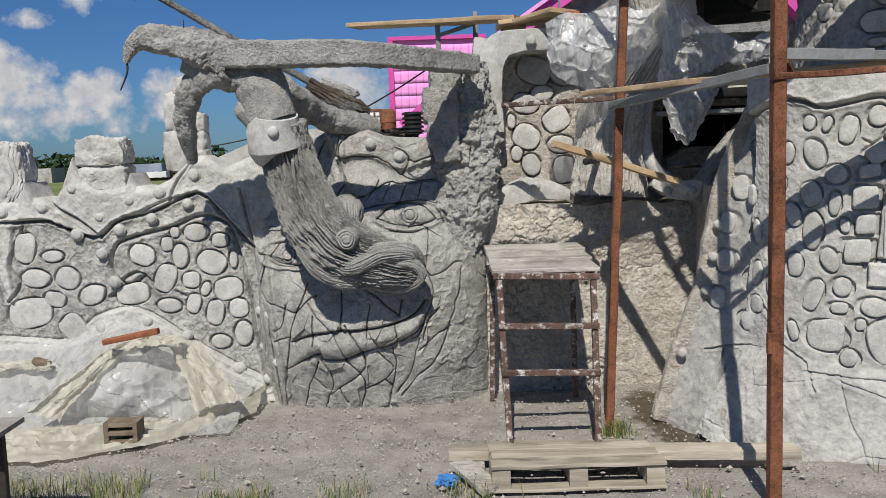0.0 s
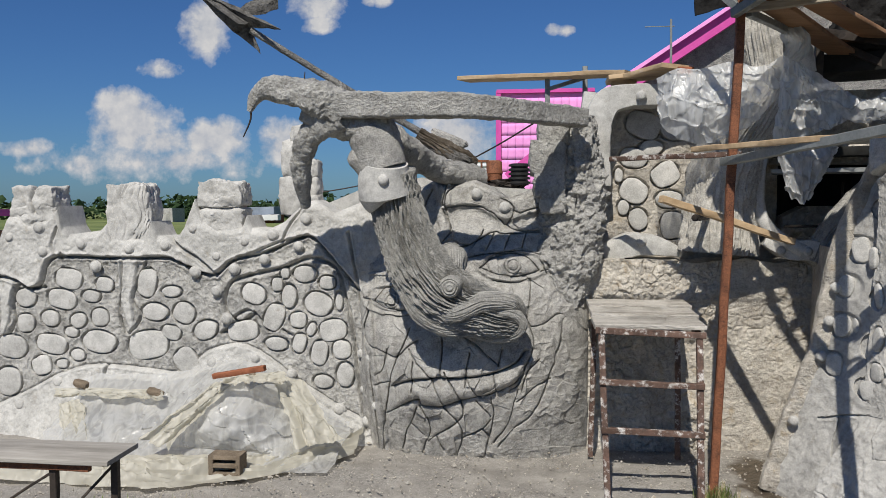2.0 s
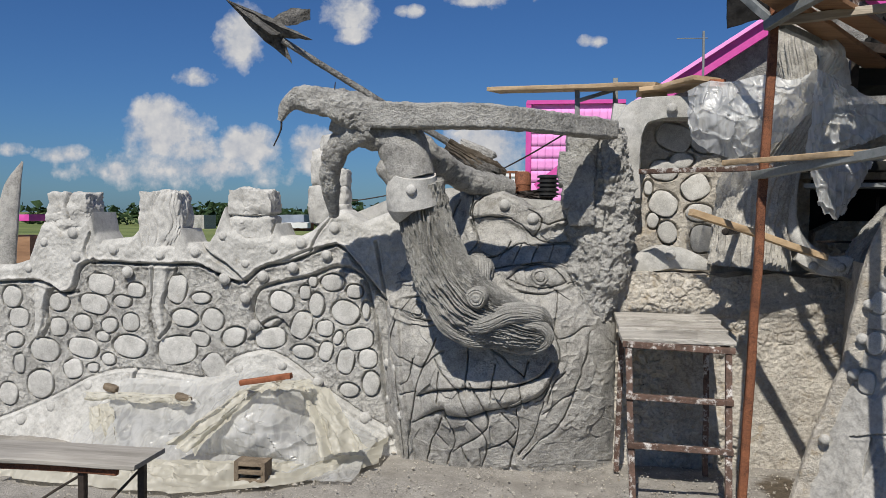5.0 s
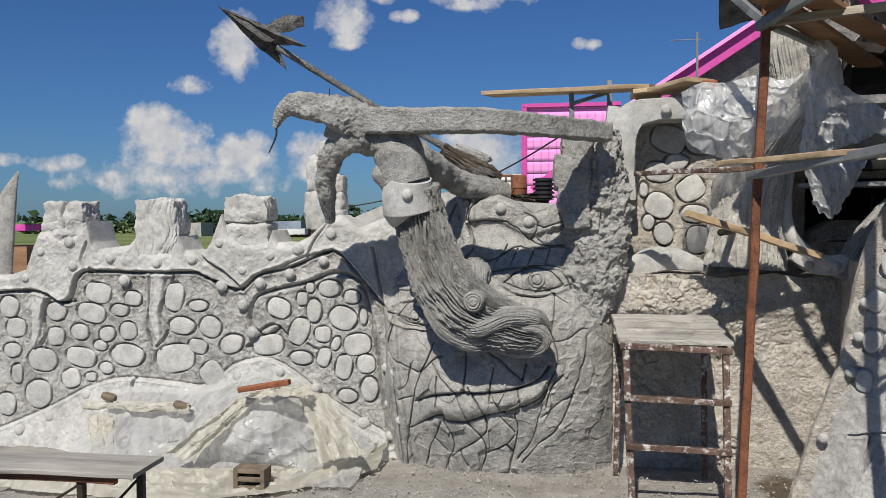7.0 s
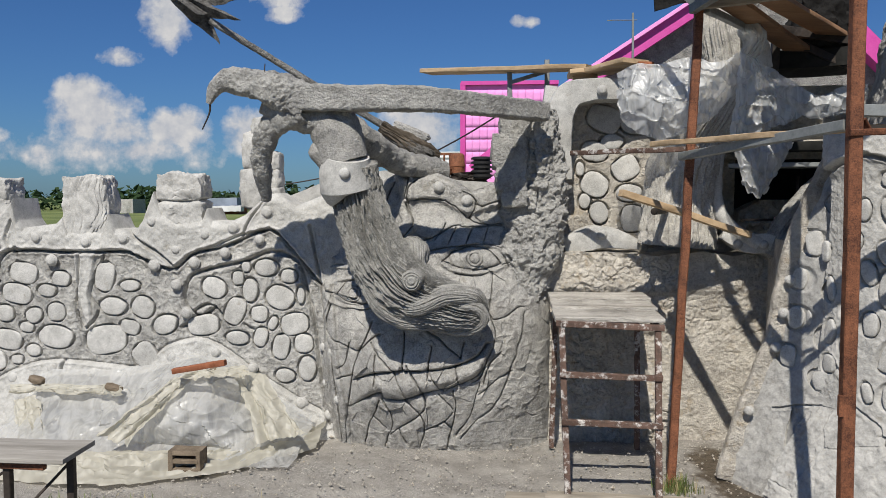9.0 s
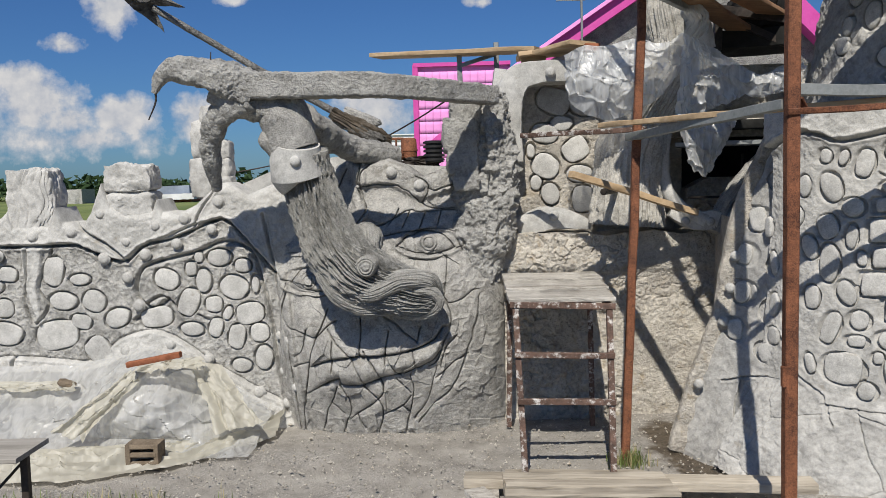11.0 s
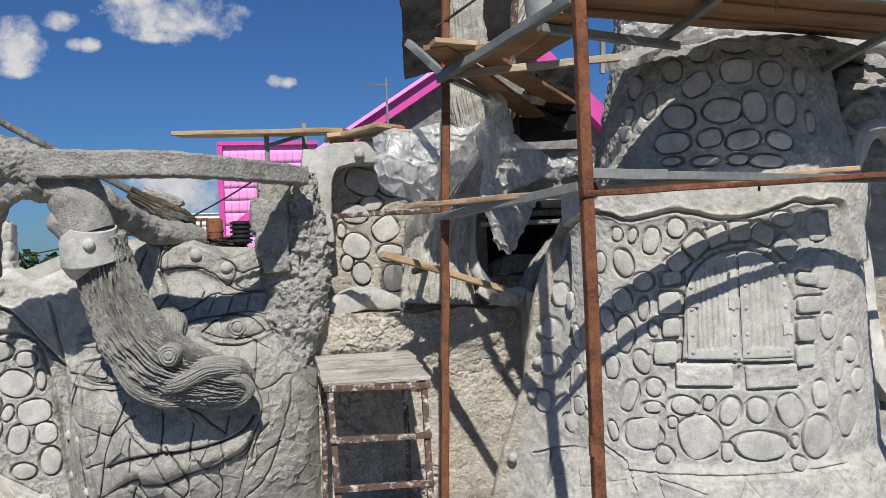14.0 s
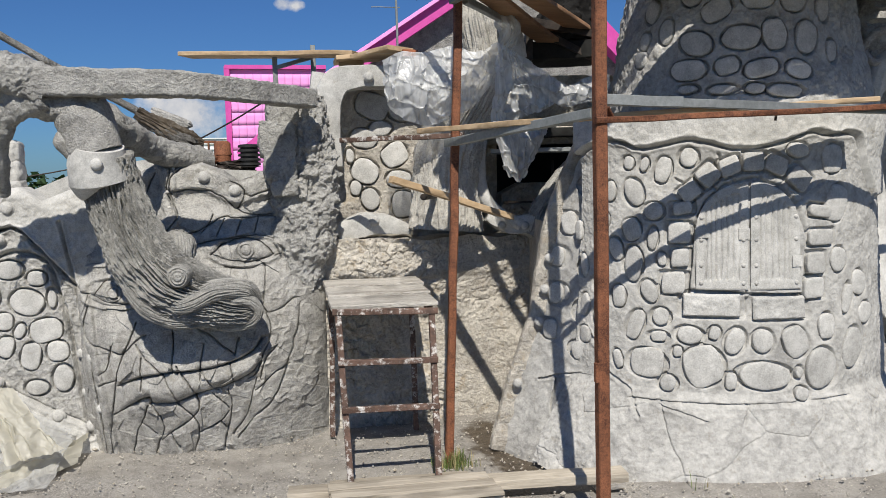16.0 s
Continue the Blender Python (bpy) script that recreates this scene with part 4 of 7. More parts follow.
def build_bowl():
    xs, v = np.linspace(-1.34, 0.33, 560), np.linspace(0, 1, 600)
    T = np.interp(xs, [p[0] for p in BOWL_TOP], [p[1] for p in BOWL_TOP])
    X, V = np.meshgrid(xs, v)
    Z = V * (T[None, :] + 0.1) - 0.1
    # chiselled faces: low terraces, chips and fine grit
    chip = 1 - np.abs(fbm(X + 0.3 * Z, Z - 0.4 * X, 7, 3, 19))
    d = 0.012 * fbm(X, Z, 3.2, 3, 11) + 0.0025 * fbm(X, Z, 44, 3, 12) + 0.012 * chip ** 4 * np.clip(0.5 + fbm(X, Z, 2.5, 2, 17), 0, 1)
    wx, wz = X + 0.03 * vnoise(X * 7, Z * 7, 2), Z + 0.03 * vnoise(X * 6, Z * 7, 6)
    d = d + 0.016 * slabs(wx, wz, 0.17, 31)[1]
    # the upper swell ends in a step over the long crease; the roll below it stands proud
    upper = np.interp(X, [p[0] for p in LIP_TOP], [p[1] for p in LIP_TOP])
    lower = np.interp(X, [p[0] for p in LIP_FOOT], [p[1] for p in LIP_FOOT])
    ends = np.clip((X + 1.02) / 0.12, 0, 1) * np.clip((-0.02 - X) / 0.12, 0, 1)
    k = np.clip((Z - lower) / (upper - lower), 0, 1)
    d = d + ends * 0.065 * np.sin(np.pi * k) ** 0.8 * (1 - 0.35 * k)
    over = (Z - upper) / 0.16
    d = d + ends * np.where(over > 0, 0.03 * np.exp(-over ** 2) * np.clip(over / 0.12, 0, 1), 0)
    # rims round the two bosses beside the trunk
    for cx, cz in ((-0.21, 1.255), (-1.02, 1.02)):
        e = np.hypot((X - cx) / 0.17, (Z - cz) / 0.075)
        d = d + 0.03 * np.clip(1 - e * e, 0, 1) ** 0.5 + 0.022 * np.exp(-((e - 1.28) / 0.16) ** 2)
        r = np.hypot(X - cx, Z - cz)
        d = d - 0.012 * np.exp(-((r - 0.034) / 0.005) ** 2) - 0.012 * np.exp(-((r - 0.055) / 0.005) ** 2)
    # brow band with a thick upper edge, and the strap beside it
    brow = curve([(-0.64, 1.72), (-0.46, 1.73), (-0.28, 1.64), (-0.16, 1.66), (-0.02, 1.70), (0.1, 1.73)])
    d = d + 0.05 / (1 + np.exp((away(X, Z, brow) - 0.085) / 0.008))
    strap = curve([(-0.71, 1.80), (-0.68, 1.7), (-0.69, 1.58), (-0.66, 1.48), (-0.72, 1.39)])
    d = d + 0.028 / (1 + np.exp((away(X, Z, strap) - 0.045) / 0.005))
    side = curve([(-1.24, 1.05), (-1.19, 0.75), (-1.15, 0.4), (-1.09, -0.05)])
    d = d + 0.05 / (1 + np.exp((away(X, Z, side) - 0.05) / 0.006))
    for name, w, dep in (("brow", 0.004, 0.03), ("boss", 0.0038, 0.026), ("flank", 0.004, 0.03), ("roll", 0.0042, 0.03), ("foot", 0.004, 0.03)):
        for pts in {"brow": BROW_CUTS, "boss": EYE_CUTS, "flank": CHEEK_CUTS, "roll": MOUTH_CUTS, "foot": CHIN_CUTS}[name]:
            d = crack(X, Z, d, pts, w, dep)
    edge = np.clip((1 - V) * T[None, :] / 0.05, 0, 1)
    d = d - 0.05 * (1 - edge) ** 2
    bowl = thing("wall_middle", (BOWL_X, 5.5, 0), "grey cement bulging wall carved as cracked slabs", "wall", kind="structure")
    part("slab_face", grid_mesh("slab_face", X, bowl_y(X, Z) - d, Z, (0, 0.35, 0)), CEMENT_GREY, bowl)

    def fix(x, z, size, out):
        piece("stud", STUD, bowl, (x, float(bowl_y(x, z)) - out, z), (size, size * 0.7, size))

    for x, z in ((-0.46, 1.73), (-0.27, 1.64), (-0.03, 1.69)):
        fix(x, z, 0.062, 0.06)
    for x, z in ((-0.76, 1.80), (-0.65, 1.79), (-0.68, 1.71), (-0.69, 1.64), (-0.68, 1.54)):
        fix(x, z, 0.018, 0.035)
    for x, z in ((-1.32, 1.49), (-1.25, 1.2), (-1.17, 0.62), (-1.13, 0.3)):
        fix(x, z, 0.05, 0.03)
    return bowl


BOWL = build_bowl()


def build_tusk():
    """The carved trunk that hangs before the bowl."""
    t = thing("bark_sculpture", (-0.587, 5.05, 1.043), "grey cement trunk carved as bark, hanging from the beam", "sculpture")
    part("trunk", tube([(-0.906, 4.86, 1.866), (-0.904, 4.9, 1.736), (-0.876, 4.92, 1.586), (-0.832, 4.95, 1.433), (-0.764, 4.98, 1.269), (-0.643, 5.0, 1.126), (-0.491, 5.02, 1.035), (-0.33, 5.06, 0.976), (-0.201, 5.1, 0.938), (-0.132, 5.14, 0.912)],
                       [0.12, 0.138, 0.145, 0.155, 0.175, 0.185, 0.165, 0.14, 0.11, 0.04], 380, 0.05, 4, 70, 0.026, 0.9, 34, 3), BARK, t)
    part("fold", tube([(-0.658, 4.92, 0.981), (-0.518, 4.885, 1.009), (-0.368, 4.93, 1.067), (-0.202, 5.0, 1.058), (-0.134, 5.05, 0.986)], [0.03, 0.055, 0.06, 0.055, 0.025], 130, 0.06, 5, 30, 0.007, 0.9, 26, 8), BARK, t)
    part("wing", tube([(-0.52, 4.95, 0.915), (-0.357, 4.96, 0.985), (-0.214, 4.98, 1.0), (-0.142, 5.01, 0.943), (-0.17, 5.03, 0.868), (-0.282, 5.04, 0.835), (-0.42, 5.03, 0.851)], [0.02, 0.03, 0.034, 0.034, 0.03, 0.028, 0.02], 90, 0.06, 5, 18, 0.006, 0.9, 26, 12), BARK, t)
    part("fold", tube([(-0.85, 4.9, 1.119), (-0.759, 4.92, 0.995), (-0.632, 4.95, 0.912), (-0.466, 4.99, 0.885)], [0.03, 0.05, 0.05, 0.035], 100, 0.06, 5, 24, 0.01, 0.9, 24, 5), BARK, t)
    part("mound", tube([(-0.60, 5.22, 1.30), (-0.585, 5.10, 1.315), (-0.575, 5.02, 1.28), (-0.56, 4.98, 1.2)], [0.10, 0.10, 0.085, 0.05], 120, 0.05, 5, 26, 0.01, 1.0, 20, 21), BARK, t)
    part("collar", tube([(-0.948, 4.83, 1.905), (-0.958, 4.86, 1.812), (-0.95, 4.885, 1.722), (-0.945, 4.89, 1.705)], [0.135, 0.158, 0.168, 0.13], 70, 0.04, 5, steps=12), CEMENT_STONE, t, "smooth pale cement collar")
    part("neck", tube([(-1.09, 4.86, 2.21), (-1.02, 4.86, 2.07), (-0.954, 4.86, 1.867)], [0.12, 0.15, 0.14], 60, 0.08, 6, steps=10), CEMENT_GREY, t)
    part("flare", tube([(-1.09, 4.82, 1.99), (-1.12, 4.82, 1.93), (-1.085, 4.84, 1.86), (-1.06, 4.86, 1.78)], [0.03, 0.05, 0.04, 0.015], 40, 0.15, 8, steps=10), CEMENT_GREY, t)
    part("stud", lump((0.065, 0.05, 0.065), (-0.935, 4.705, 1.801), 0.02, 2), CEMENT_PALE, t)
    k = (-0.562, 4.825, 1.167)
    bm = bmesh.new()
    rings = ((0.075, 0.09), (0.062, 0.0), (0.052, -0.014), (0.045, -0.008), (0.038, -0.022), (0.028, -0.017), (0.018, -0.026), (0.002, -0.024))
    vs = [[bm.verts.new((k[0] + r * math.cos(a) * (1 + 0.06 * math.sin(3 * a)), k[1] + y, k[2] + r * math.sin(a))) for a in [2 * math.pi * i / 28 for i in range(28)]] for r, y in rings]
    for a, b in zip(vs[:-1], vs[1:]):
        for i in range(28):
            bm.faces.new((a[i], a[(i + 1) % 28], b[(i + 1) % 28], b[i]))
    bmesh.ops.recalc_face_normals(bm, faces=bm.faces)
    part("knot", bm, BARK, t, "ringed knot")
    return t


build_tusk()


def build_beams():
    b = thing("roots_frame", (-1.491, 5.27, 2.217), "raw cement beams shaped like roots with a bird-like head", "sculpture")
    part("beam", tube([(-1.242, 4.754, 2.241), (-0.949, 4.734, 2.231), (-0.659, 4.724, 2.228), (-0.376, 4.754, 2.217), (-0.13, 4.908, 2.203), (0.225, 5.32, 2.203)], [0.085, 0.08, 0.076, 0.072, 0.066, 0.064], 120, 0.10, 13, steps=52, square=0.95), CEMENT_RAW, b)
    part("head", tube([(-1.171, 4.775, 2.224), (-1.313, 4.745, 2.276), (-1.438, 4.724, 2.309), (-1.582, 4.704, 2.34), (-1.679, 4.704, 2.309), (-1.733, 4.704, 2.208)], [0.10, 0.105, 0.085, 0.075, 0.048, 0.015], 110, 0.2, 10, steps=34, seed=5, square=0.4), CEMENT_RAW, b)
    part("crest", lump((0.15, 0.13, 0.19), (-1.33, 4.724, 2.279), 0.18, 4, 0.6, 14, 0.3, 5), CEMENT_RAW, b)
    part("leg", tube([(-1.192, 4.786, 2.188), (-1.387, 4.826, 2.094), (-1.478, 4.908, 1.936), (-1.501, 4.99, 1.8), (-1.512, 5.088, 1.65)], [0.10, 0.075, 0.062, 0.055, 0.03], 100, 0.2, 10, steps=36, seed=9, square=0.3), CEMENT_RAW, b)
    part("shoulder", tube([(-1.432, 4.786, 2.213), (-1.298, 4.806, 2.161), (-1.111, 4.826, 2.143), (-0.927, 4.806, 2.192)], [0.06, 0.09, 0.105, 0.07], 90, 0.2, 9, steps=32, seed=2, square=0.3), CEMENT_RAW, b)
    part("back_limb", tube([(-1.111, 5.016, 2.183), (-0.931, 5.1, 2.05), (-0.743, 5.5, 1.907), (-0.455, 5.8, 1.84)], [0.09, 0.085, 0.085, 0.08], 90, 0.18, 10, steps=34, seed=4), CEMENT_RAW, b)
    part("wire", tube([(-1.727, 4.704, 2.235), (-1.726, 4.704, 2.16), (-1.772, 4.704, 2.058)], [0.007, 0.006, 0.004], 6, 0, 1, steps=5), IRON, b, "bent reinforcing wire")
    part("wire", tube([(-1.4, 4.704, 2.364), (-1.393, 4.704, 2.432)], [0.004, 0.003], 6, 0, 1, steps=3), IRON, b)
    return b


build_beams()


def build_column():
    c = thing("rough_column", (0.182, 5.65, 1.343), "column of raw rough cement with stacked blocks", "column")
    xs, v = np.linspace(0, 2 * math.pi, 240), np.linspace(0, 1, 260)
    A, V = np.meshgrid(xs, v)
    z0, z1 = 0.95, 2.27
    Z = z0 + V * (z1 - z0)
    cx = np.interp(Z, [0.95, 1.3, 1.75, 2.27], [0.12, 0.17, 0.20, 0.155])
    r = np.interp(Z, [0.95, 1.3, 1.75, 2.1, 2.27], [0.13, 0.19, 0.215, 0.17, 0.14])
    r = r * (1 + 0.18 * fbm(A * 0.2, Z, 4, 4, 21) - 0.16 * np.abs(fbm(A * 0.2, Z, 9, 4, 22)) + 0.08 + 0.07 * fbm(A * 0.2, Z, 34, 3, 23)) * np.clip((1 - V) / 0.02, 0, 1) ** 0.5
    part("shaft", grid_mesh("shaft", cx + r * np.sin(A), 5.62 - r * np.cos(A) * 0.9, Z), CEMENT_RAW, c)
    for i, (x, z, w, h) in enumerate(((0.05, 2.131, 0.23, 0.161), (0.018, 1.959, 0.268, 0.23), (0.028, 1.786, 0.23, 0.169), (0.053, 1.665, 0.199, 0.138))):
        part("block", lump((w, 0.24, h * 1.15), (x, 5.5, z), 0.1, 3, 0.7, i, 0, 4), CEMENT_RAW, c)
    return c


build_column()

# ---- rough wall between bowl and tower ----
def build_wall_rough():
    xs, v = np.linspace(-0.15, 2.25, 420), np.linspace(0, 1, 230)
    X, V = np.meshgrid(xs, v)
    T = 1.28 + 0.015 * fbm(xs, xs * 0, 6, 3, 31)
    Z = -0.1 + V * (T[None, :] + 0.1)
    gap, tilt = slabs(X + 0.04 * vnoise(X * 11, Z * 11, 3), Z + 0.03 * vnoise(X * 12, Z * 10, 4), 0.075, 35)
    d = 0.03 * fbm(X, Z, 3, 4, 32) + 0.03 * tilt * np.clip(0.4 + 1.5 * fbm(X, Z, 1.8, 2, 39), 0, 1) - 0.014 * np.exp(-(gap / 0.006) ** 2) * np.clip(0.3 + 1.5 * fbm(X, Z, 2.3, 2, 40), 0, 1) + 0.03 * np.abs(fbm(X, Z, 13, 5, 33)) + 0.007 * fbm(X, Z, 60, 2, 34)
    d = d * (0.2 + 0.5 * np.clip(0.5 + 1.4 * fbm(X, Z, 2.2, 2, 35), 0, 1))
    d = d + 0.03 / (1 + np.exp(-(Z - 1.02 - 0.03 * vnoise(X * 5, X * 0, 1)) / 0.01))
    w = thing("wall_rough", (1.0, 5.7, 0), "wall of rough unfinished cement plaster with a ledge", "wall", kind="structure")
    part("plaster", grid_mesh("plaster", X, 5.68 - d, Z, (0, 0.5, 0)), PLASTER, w)


build_wall_rough()


# ---- tower ----
TOWER_X, TOWER_Y = 2.85, 5.1
TOWER_Z = [-0.1, 0, 0.35, 0.45, 1.0, 1.75, 1.9, 2.03]
TOWER_R = [1.34, 1.30, 1.12, 1.04, 1.0, 0.97, 1.0, 1.0]
TOWER_STONES_UPPER = [
    (-36.5, 1.772, 0.115, 0.107, 0),
    (-45.2, 1.706, 0.112, 0.148, 15),
    (-51.9, 1.740, 0.064, 0.083, 15),
    (-58.0, 1.753, 0.085, 0.077, 0),
    (-55.7, 1.582, 0.142, 0.166, -25),
    (-48.4, 1.471, 0.138, 0.101, 0),
    (-56.4, 1.364, 0.142, 0.131, -20),
    (-48.5, 1.313, 0.075, 0.125, 5),
    (-55.4, 1.163, 0.141, 0.208, 0),
    (-45.2, 1.197, 0.062, 0.077, -10),
    (-62.7, 1.245, 0.119, 0.137, -20),
    (-45.2, 0.866, 0.117, 0.101, 0),
    (-49.4, 1.007, 0.113, 0.137, -25),
    (-61.0, 0.965, 0.111, 0.131, 0),
    (-54.0, 0.807, 0.114, 0.178, 20),
    (-45.8, 0.752, 0.111, 0.059, 0),
    (-35.8, 0.770, 0.162, 0.101, 8),
]
TOWER_STONES_MIDDLE = [
    (-28.2, 0.788, 0.065, 0.077, 20),
    (-22.0, 0.744, 0.113, 0.154, 20),
    (-13.5, 0.746, 0.126, 0.137, -10),
    (-2.9, 0.737, 0.148, 0.178, -25),
    (8.6, 0.810, 0.109, 0.148, 0),
    (19.9, 0.670, 0.155, 0.238, 12),
    (28.4, 0.855, 0.130, 0.131, 25),
    (18.2, 0.951, 0.073, 0.166, 15),
    (25.2, 1.035, 0.128, 0.148, 0),
    (14.6, 1.180, 0.123, 0.143, 0),
    (12.5, 1.747, 0.146, 0.166, 0),
    (-1.4, 1.796, 0.134, 0.083, 10),
    (14.2, 1.498, 0.148, 0.208, 15),
    (-49.5, 0.594, 0.243, 0.172, 0),
    (-60.3, 0.593, 0.072, 0.107, -15),
    (-31.5, 0.601, 0.238, 0.232, -20),
    (-12.8, 0.550, 0.314, 0.160, 6),
]
TOWER_STONES_LOWER = [
    (6.0, 0.578, 0.199, 0.238, 8),
    (-23.2, 0.521, 0.071, 0.095, 0),
    (-2.1, 0.564, 0.044, 0.065, 0),
    (-1.4, 0.445, 0.088, 0.077, 20),
    (-42.4, 0.490, 0.110, 0.095, 0),
    (-39.5, 0.674, 0.060, 0.059, 0),
    (-79.0, 1.129, 0.098, 0.137, -10),
    (-93.9, 0.923, 0.087, 0.083, 0),
    (-77.9, 0.883, 0.118, 0.137, 10),
    (-95.3, 0.760, 0.102, 0.119, -20),
    (-76.9, 0.699, 0.125, 0.101, 0),
    (-70.2, 1.034, 0.102, 0.131, 0),
    (-65.7, 1.588, 0.101, 0.119, 0),
    (-83.9, 1.340, 0.106, 0.119, 0),
    (-68.2, 1.416, 0.095, 0.107, 0),
    (-70.4, 0.827, 0.081, 0.119, 0),
]
TOWER_STONES = TOWER_STONES_UPPER + TOWER_STONES_MIDDLE + TOWER_STONES_LOWER
TOWER_CUTS = [
    (0.008, 0.03, (-36.3, 1.024), (-34.8, 1.371), (-30.9, 1.530), (-25.1, 1.614), (-16.0, 1.650), (-7.3, 1.595), (-1.8, 1.493), (1.5, 1.319), (0.1, 0.991), (-36.3, 1.024)),
    (0.006, 0.02, (-16.1, 1.643), (-18.5, 1.015)),
    (0.007, 0.025, (-40.8, 1.653), (-32.6, 1.564)),
    (0.007, 0.025, (-34.0, 1.695), (-27.9, 1.591)),
    (0.007, 0.025, (-27.2, 1.784), (-22.2, 1.634)),
    (0.007, 0.025, (-13.3, 1.769), (-14.2, 1.648)),
    (0.007, 0.025, (-2.6, 1.694), (-7.3, 1.602)),
    (0.007, 0.025, (8.1, 1.619), (-1.7, 1.499)),
    (0.007, 0.025, (-75.1, 0.749), (-64.0, 0.501), (-54.5, 0.428), (-49.0, 0.305)),
    (0.007, 0.025, (-53.7, 0.388), (-21.6, 0.397), (14.9, 0.416)),
    (0.006, 0.02, (-18.4, 0.396), (-20.1, 0.313)),
    (0.006, 0.02, (-46.3, 0.386), (-29.9, 0.315)),
    (0.006, 0.02, (9.4, 0.402), (12.3, 0.255)),
]
QUOINS = [
    (-39.5, 1.348, 0.148, 0.125, 0),
    (-39.1, 1.206, 0.120, 0.108, 0),
    (-41.2, 1.063, 0.160, 0.131, 0),
    (7.1, 1.311, 0.165, 0.097, 0),
    (5.0, 1.169, 0.125, 0.131, 0),
    (4.1, 1.029, 0.131, 0.125, 0),
    (7.0, 1.457, 0.143, 0.074, 8),
    (-38.5, 1.488, 0.125, 0.074, -8),
    (-36.3, 1.580, 0.131, 0.103, -35),
    (-30.4, 1.671, 0.131, 0.120, -42),
    (-23.6, 1.716, 0.125, 0.108, -20),
    (-16.1, 1.738, 0.125, 0.11, 0),
    (-8.6, 1.719, 0.137, 0.108, 25),
    (-0.7, 1.640, 0.143, 0.120, 40),
]
SILLS = [(-29.1, 0.943, 0.336, 0.14, 0), (-7.9, 0.927, 0.32, 0.14, 0)]
WAVE = curve([(-109.0, 1.633), (-70.4, 1.871), (-59.6, 1.874), (-53.2, 1.832), (-44.8, 1.845), (-36.9, 1.867), (-29.7, 1.845), (-22.6, 1.811), (-13.3, 1.817), (-3.7, 1.861), (2.5, 1.895), (9.6, 1.877), (17.6, 1.887), (23.0, 1.840), (27.7, 1.705), (35.2, 1.529)])


def settle(x, y, z):
    """The tower is no true drum: its sides lie flatter than a circle's, towards the wall."""
    k = (4.15 + (y - 4.15) * 0.55) / y
    return x * k, y * k, 1.66 + (z - 1.66) * k


def on_tower(theta, z, out=0.0):
    r = np.interp(z, TOWER_Z, TOWER_R) + out
    a = np.radians(theta)
    return settle(TOWER_X + r * np.sin(a), TOWER_Y - r * np.cos(a), z)


def facing(theta):
    """The way that the flattened wall faces at a bearing."""
    return math.degrees(math.atan(0.55 * math.tan(math.radians(max(-80, min(80, theta))))))


def snug(theta):
    """How much narrower a stone is cut where the flattened wall runs closer to the front."""
    return math.cos(math.radians(theta)) / math.cos(math.radians(facing(theta))) * 0.97 if abs(theta) < 78 else 0.5


def build_tower():
    tw = thing("tower_wall", (TOWER_X, TOWER_Y, 0), "round cement tower carved with cobbles and a shuttered window", "tower", kind="structure")
    th, v = np.linspace(-82, 76, 780), np.linspace(0, 1, 520)
    A, V = np.meshgrid(th, v)
    Z = -0.1 + V * 2.13
    arc = np.radians(A) * 1.0
    wave = np.interp(A, [p[0] for p in WAVE], [p[1] for p in WAVE])
    up = 1 / (1 + np.exp(-(Z - wave) / 0.004))
    low = 1 / (1 + np.exp(-(0.40 + 0.015 * vnoise(arc * 4, arc * 0, 3) - Z) / 0.006))
    d = 0.006 * fbm(arc, Z, 6, 4, 41) + 0.003 * fbm(arc, Z, 45, 3, 42) + 0.03 * up
    gap, tilt = slabs(arc + 0.02 * vnoise(arc * 8, Z * 8, 1), Z + 0.02 * vnoise(arc * 9, Z * 7, 2), 0.42, 47)
    d = d + low * (0.012 * fbm(arc, Z, 7, 4, 44) + 0.005 * fbm(arc, Z, 30, 3, 45) + 0.010 * tilt - 0.012 * np.exp(-(gap / 0.005) ** 2))
    stones = [(math.radians(a), z, w, h, t) for a, z, w, h, t in TOWER_STONES]
    d = ring_cut(arc, Z, d, stones)
    d = ring_cut(arc, Z, d, [(math.radians(a), z, w, h, t) for a, z, w, h, t in QUOINS + SILLS], 0.04, 0.006, True)
    for w, dep, *pts in TOWER_CUTS:
        d = cut(arc, Z, d, [(math.radians(a), z) for a, z in pts], w, dep, False)
    d = cut(arc, Z, d, [(math.radians(a), z) for a, z in WAVE[::3]], 0.010, 0.05)
    two_tone(part("drum", grid_mesh("drum", *on_tower(A, Z, d)), MORTAR_PALE, tw), CEMENT_PALE, up)
    # ledge that closes the drum
    rr = np.linspace(0.6, 1.0, 12)
    A2, R2 = np.meshgrid(np.linspace(-112, 100, 120), rr)
    part("ledge", grid_mesh("ledge", *settle(TOWER_X + R2 * 1.03 * np.sin(np.radians(A2)), TOWER_Y - R2 * 1.03 * np.cos(np.radians(A2)), 2.035 - 0.02 * (R2 - 0.6) + 0.004 * fbm(A2 * 0.1, R2, 8, 2, 5))), CEMENT_PALE, tw)
    rng = random.Random(8)
    for a, z, w, h, t in TOWER_STONES:
        piece("cobble", rng.choice(PEBBLES), tw, [float(q) for q in on_tower(a, z, -0.0185)], (w * snug(a), 0.046, h * 0.98), t, facing(a))
    return tw


TOWER = build_tower()

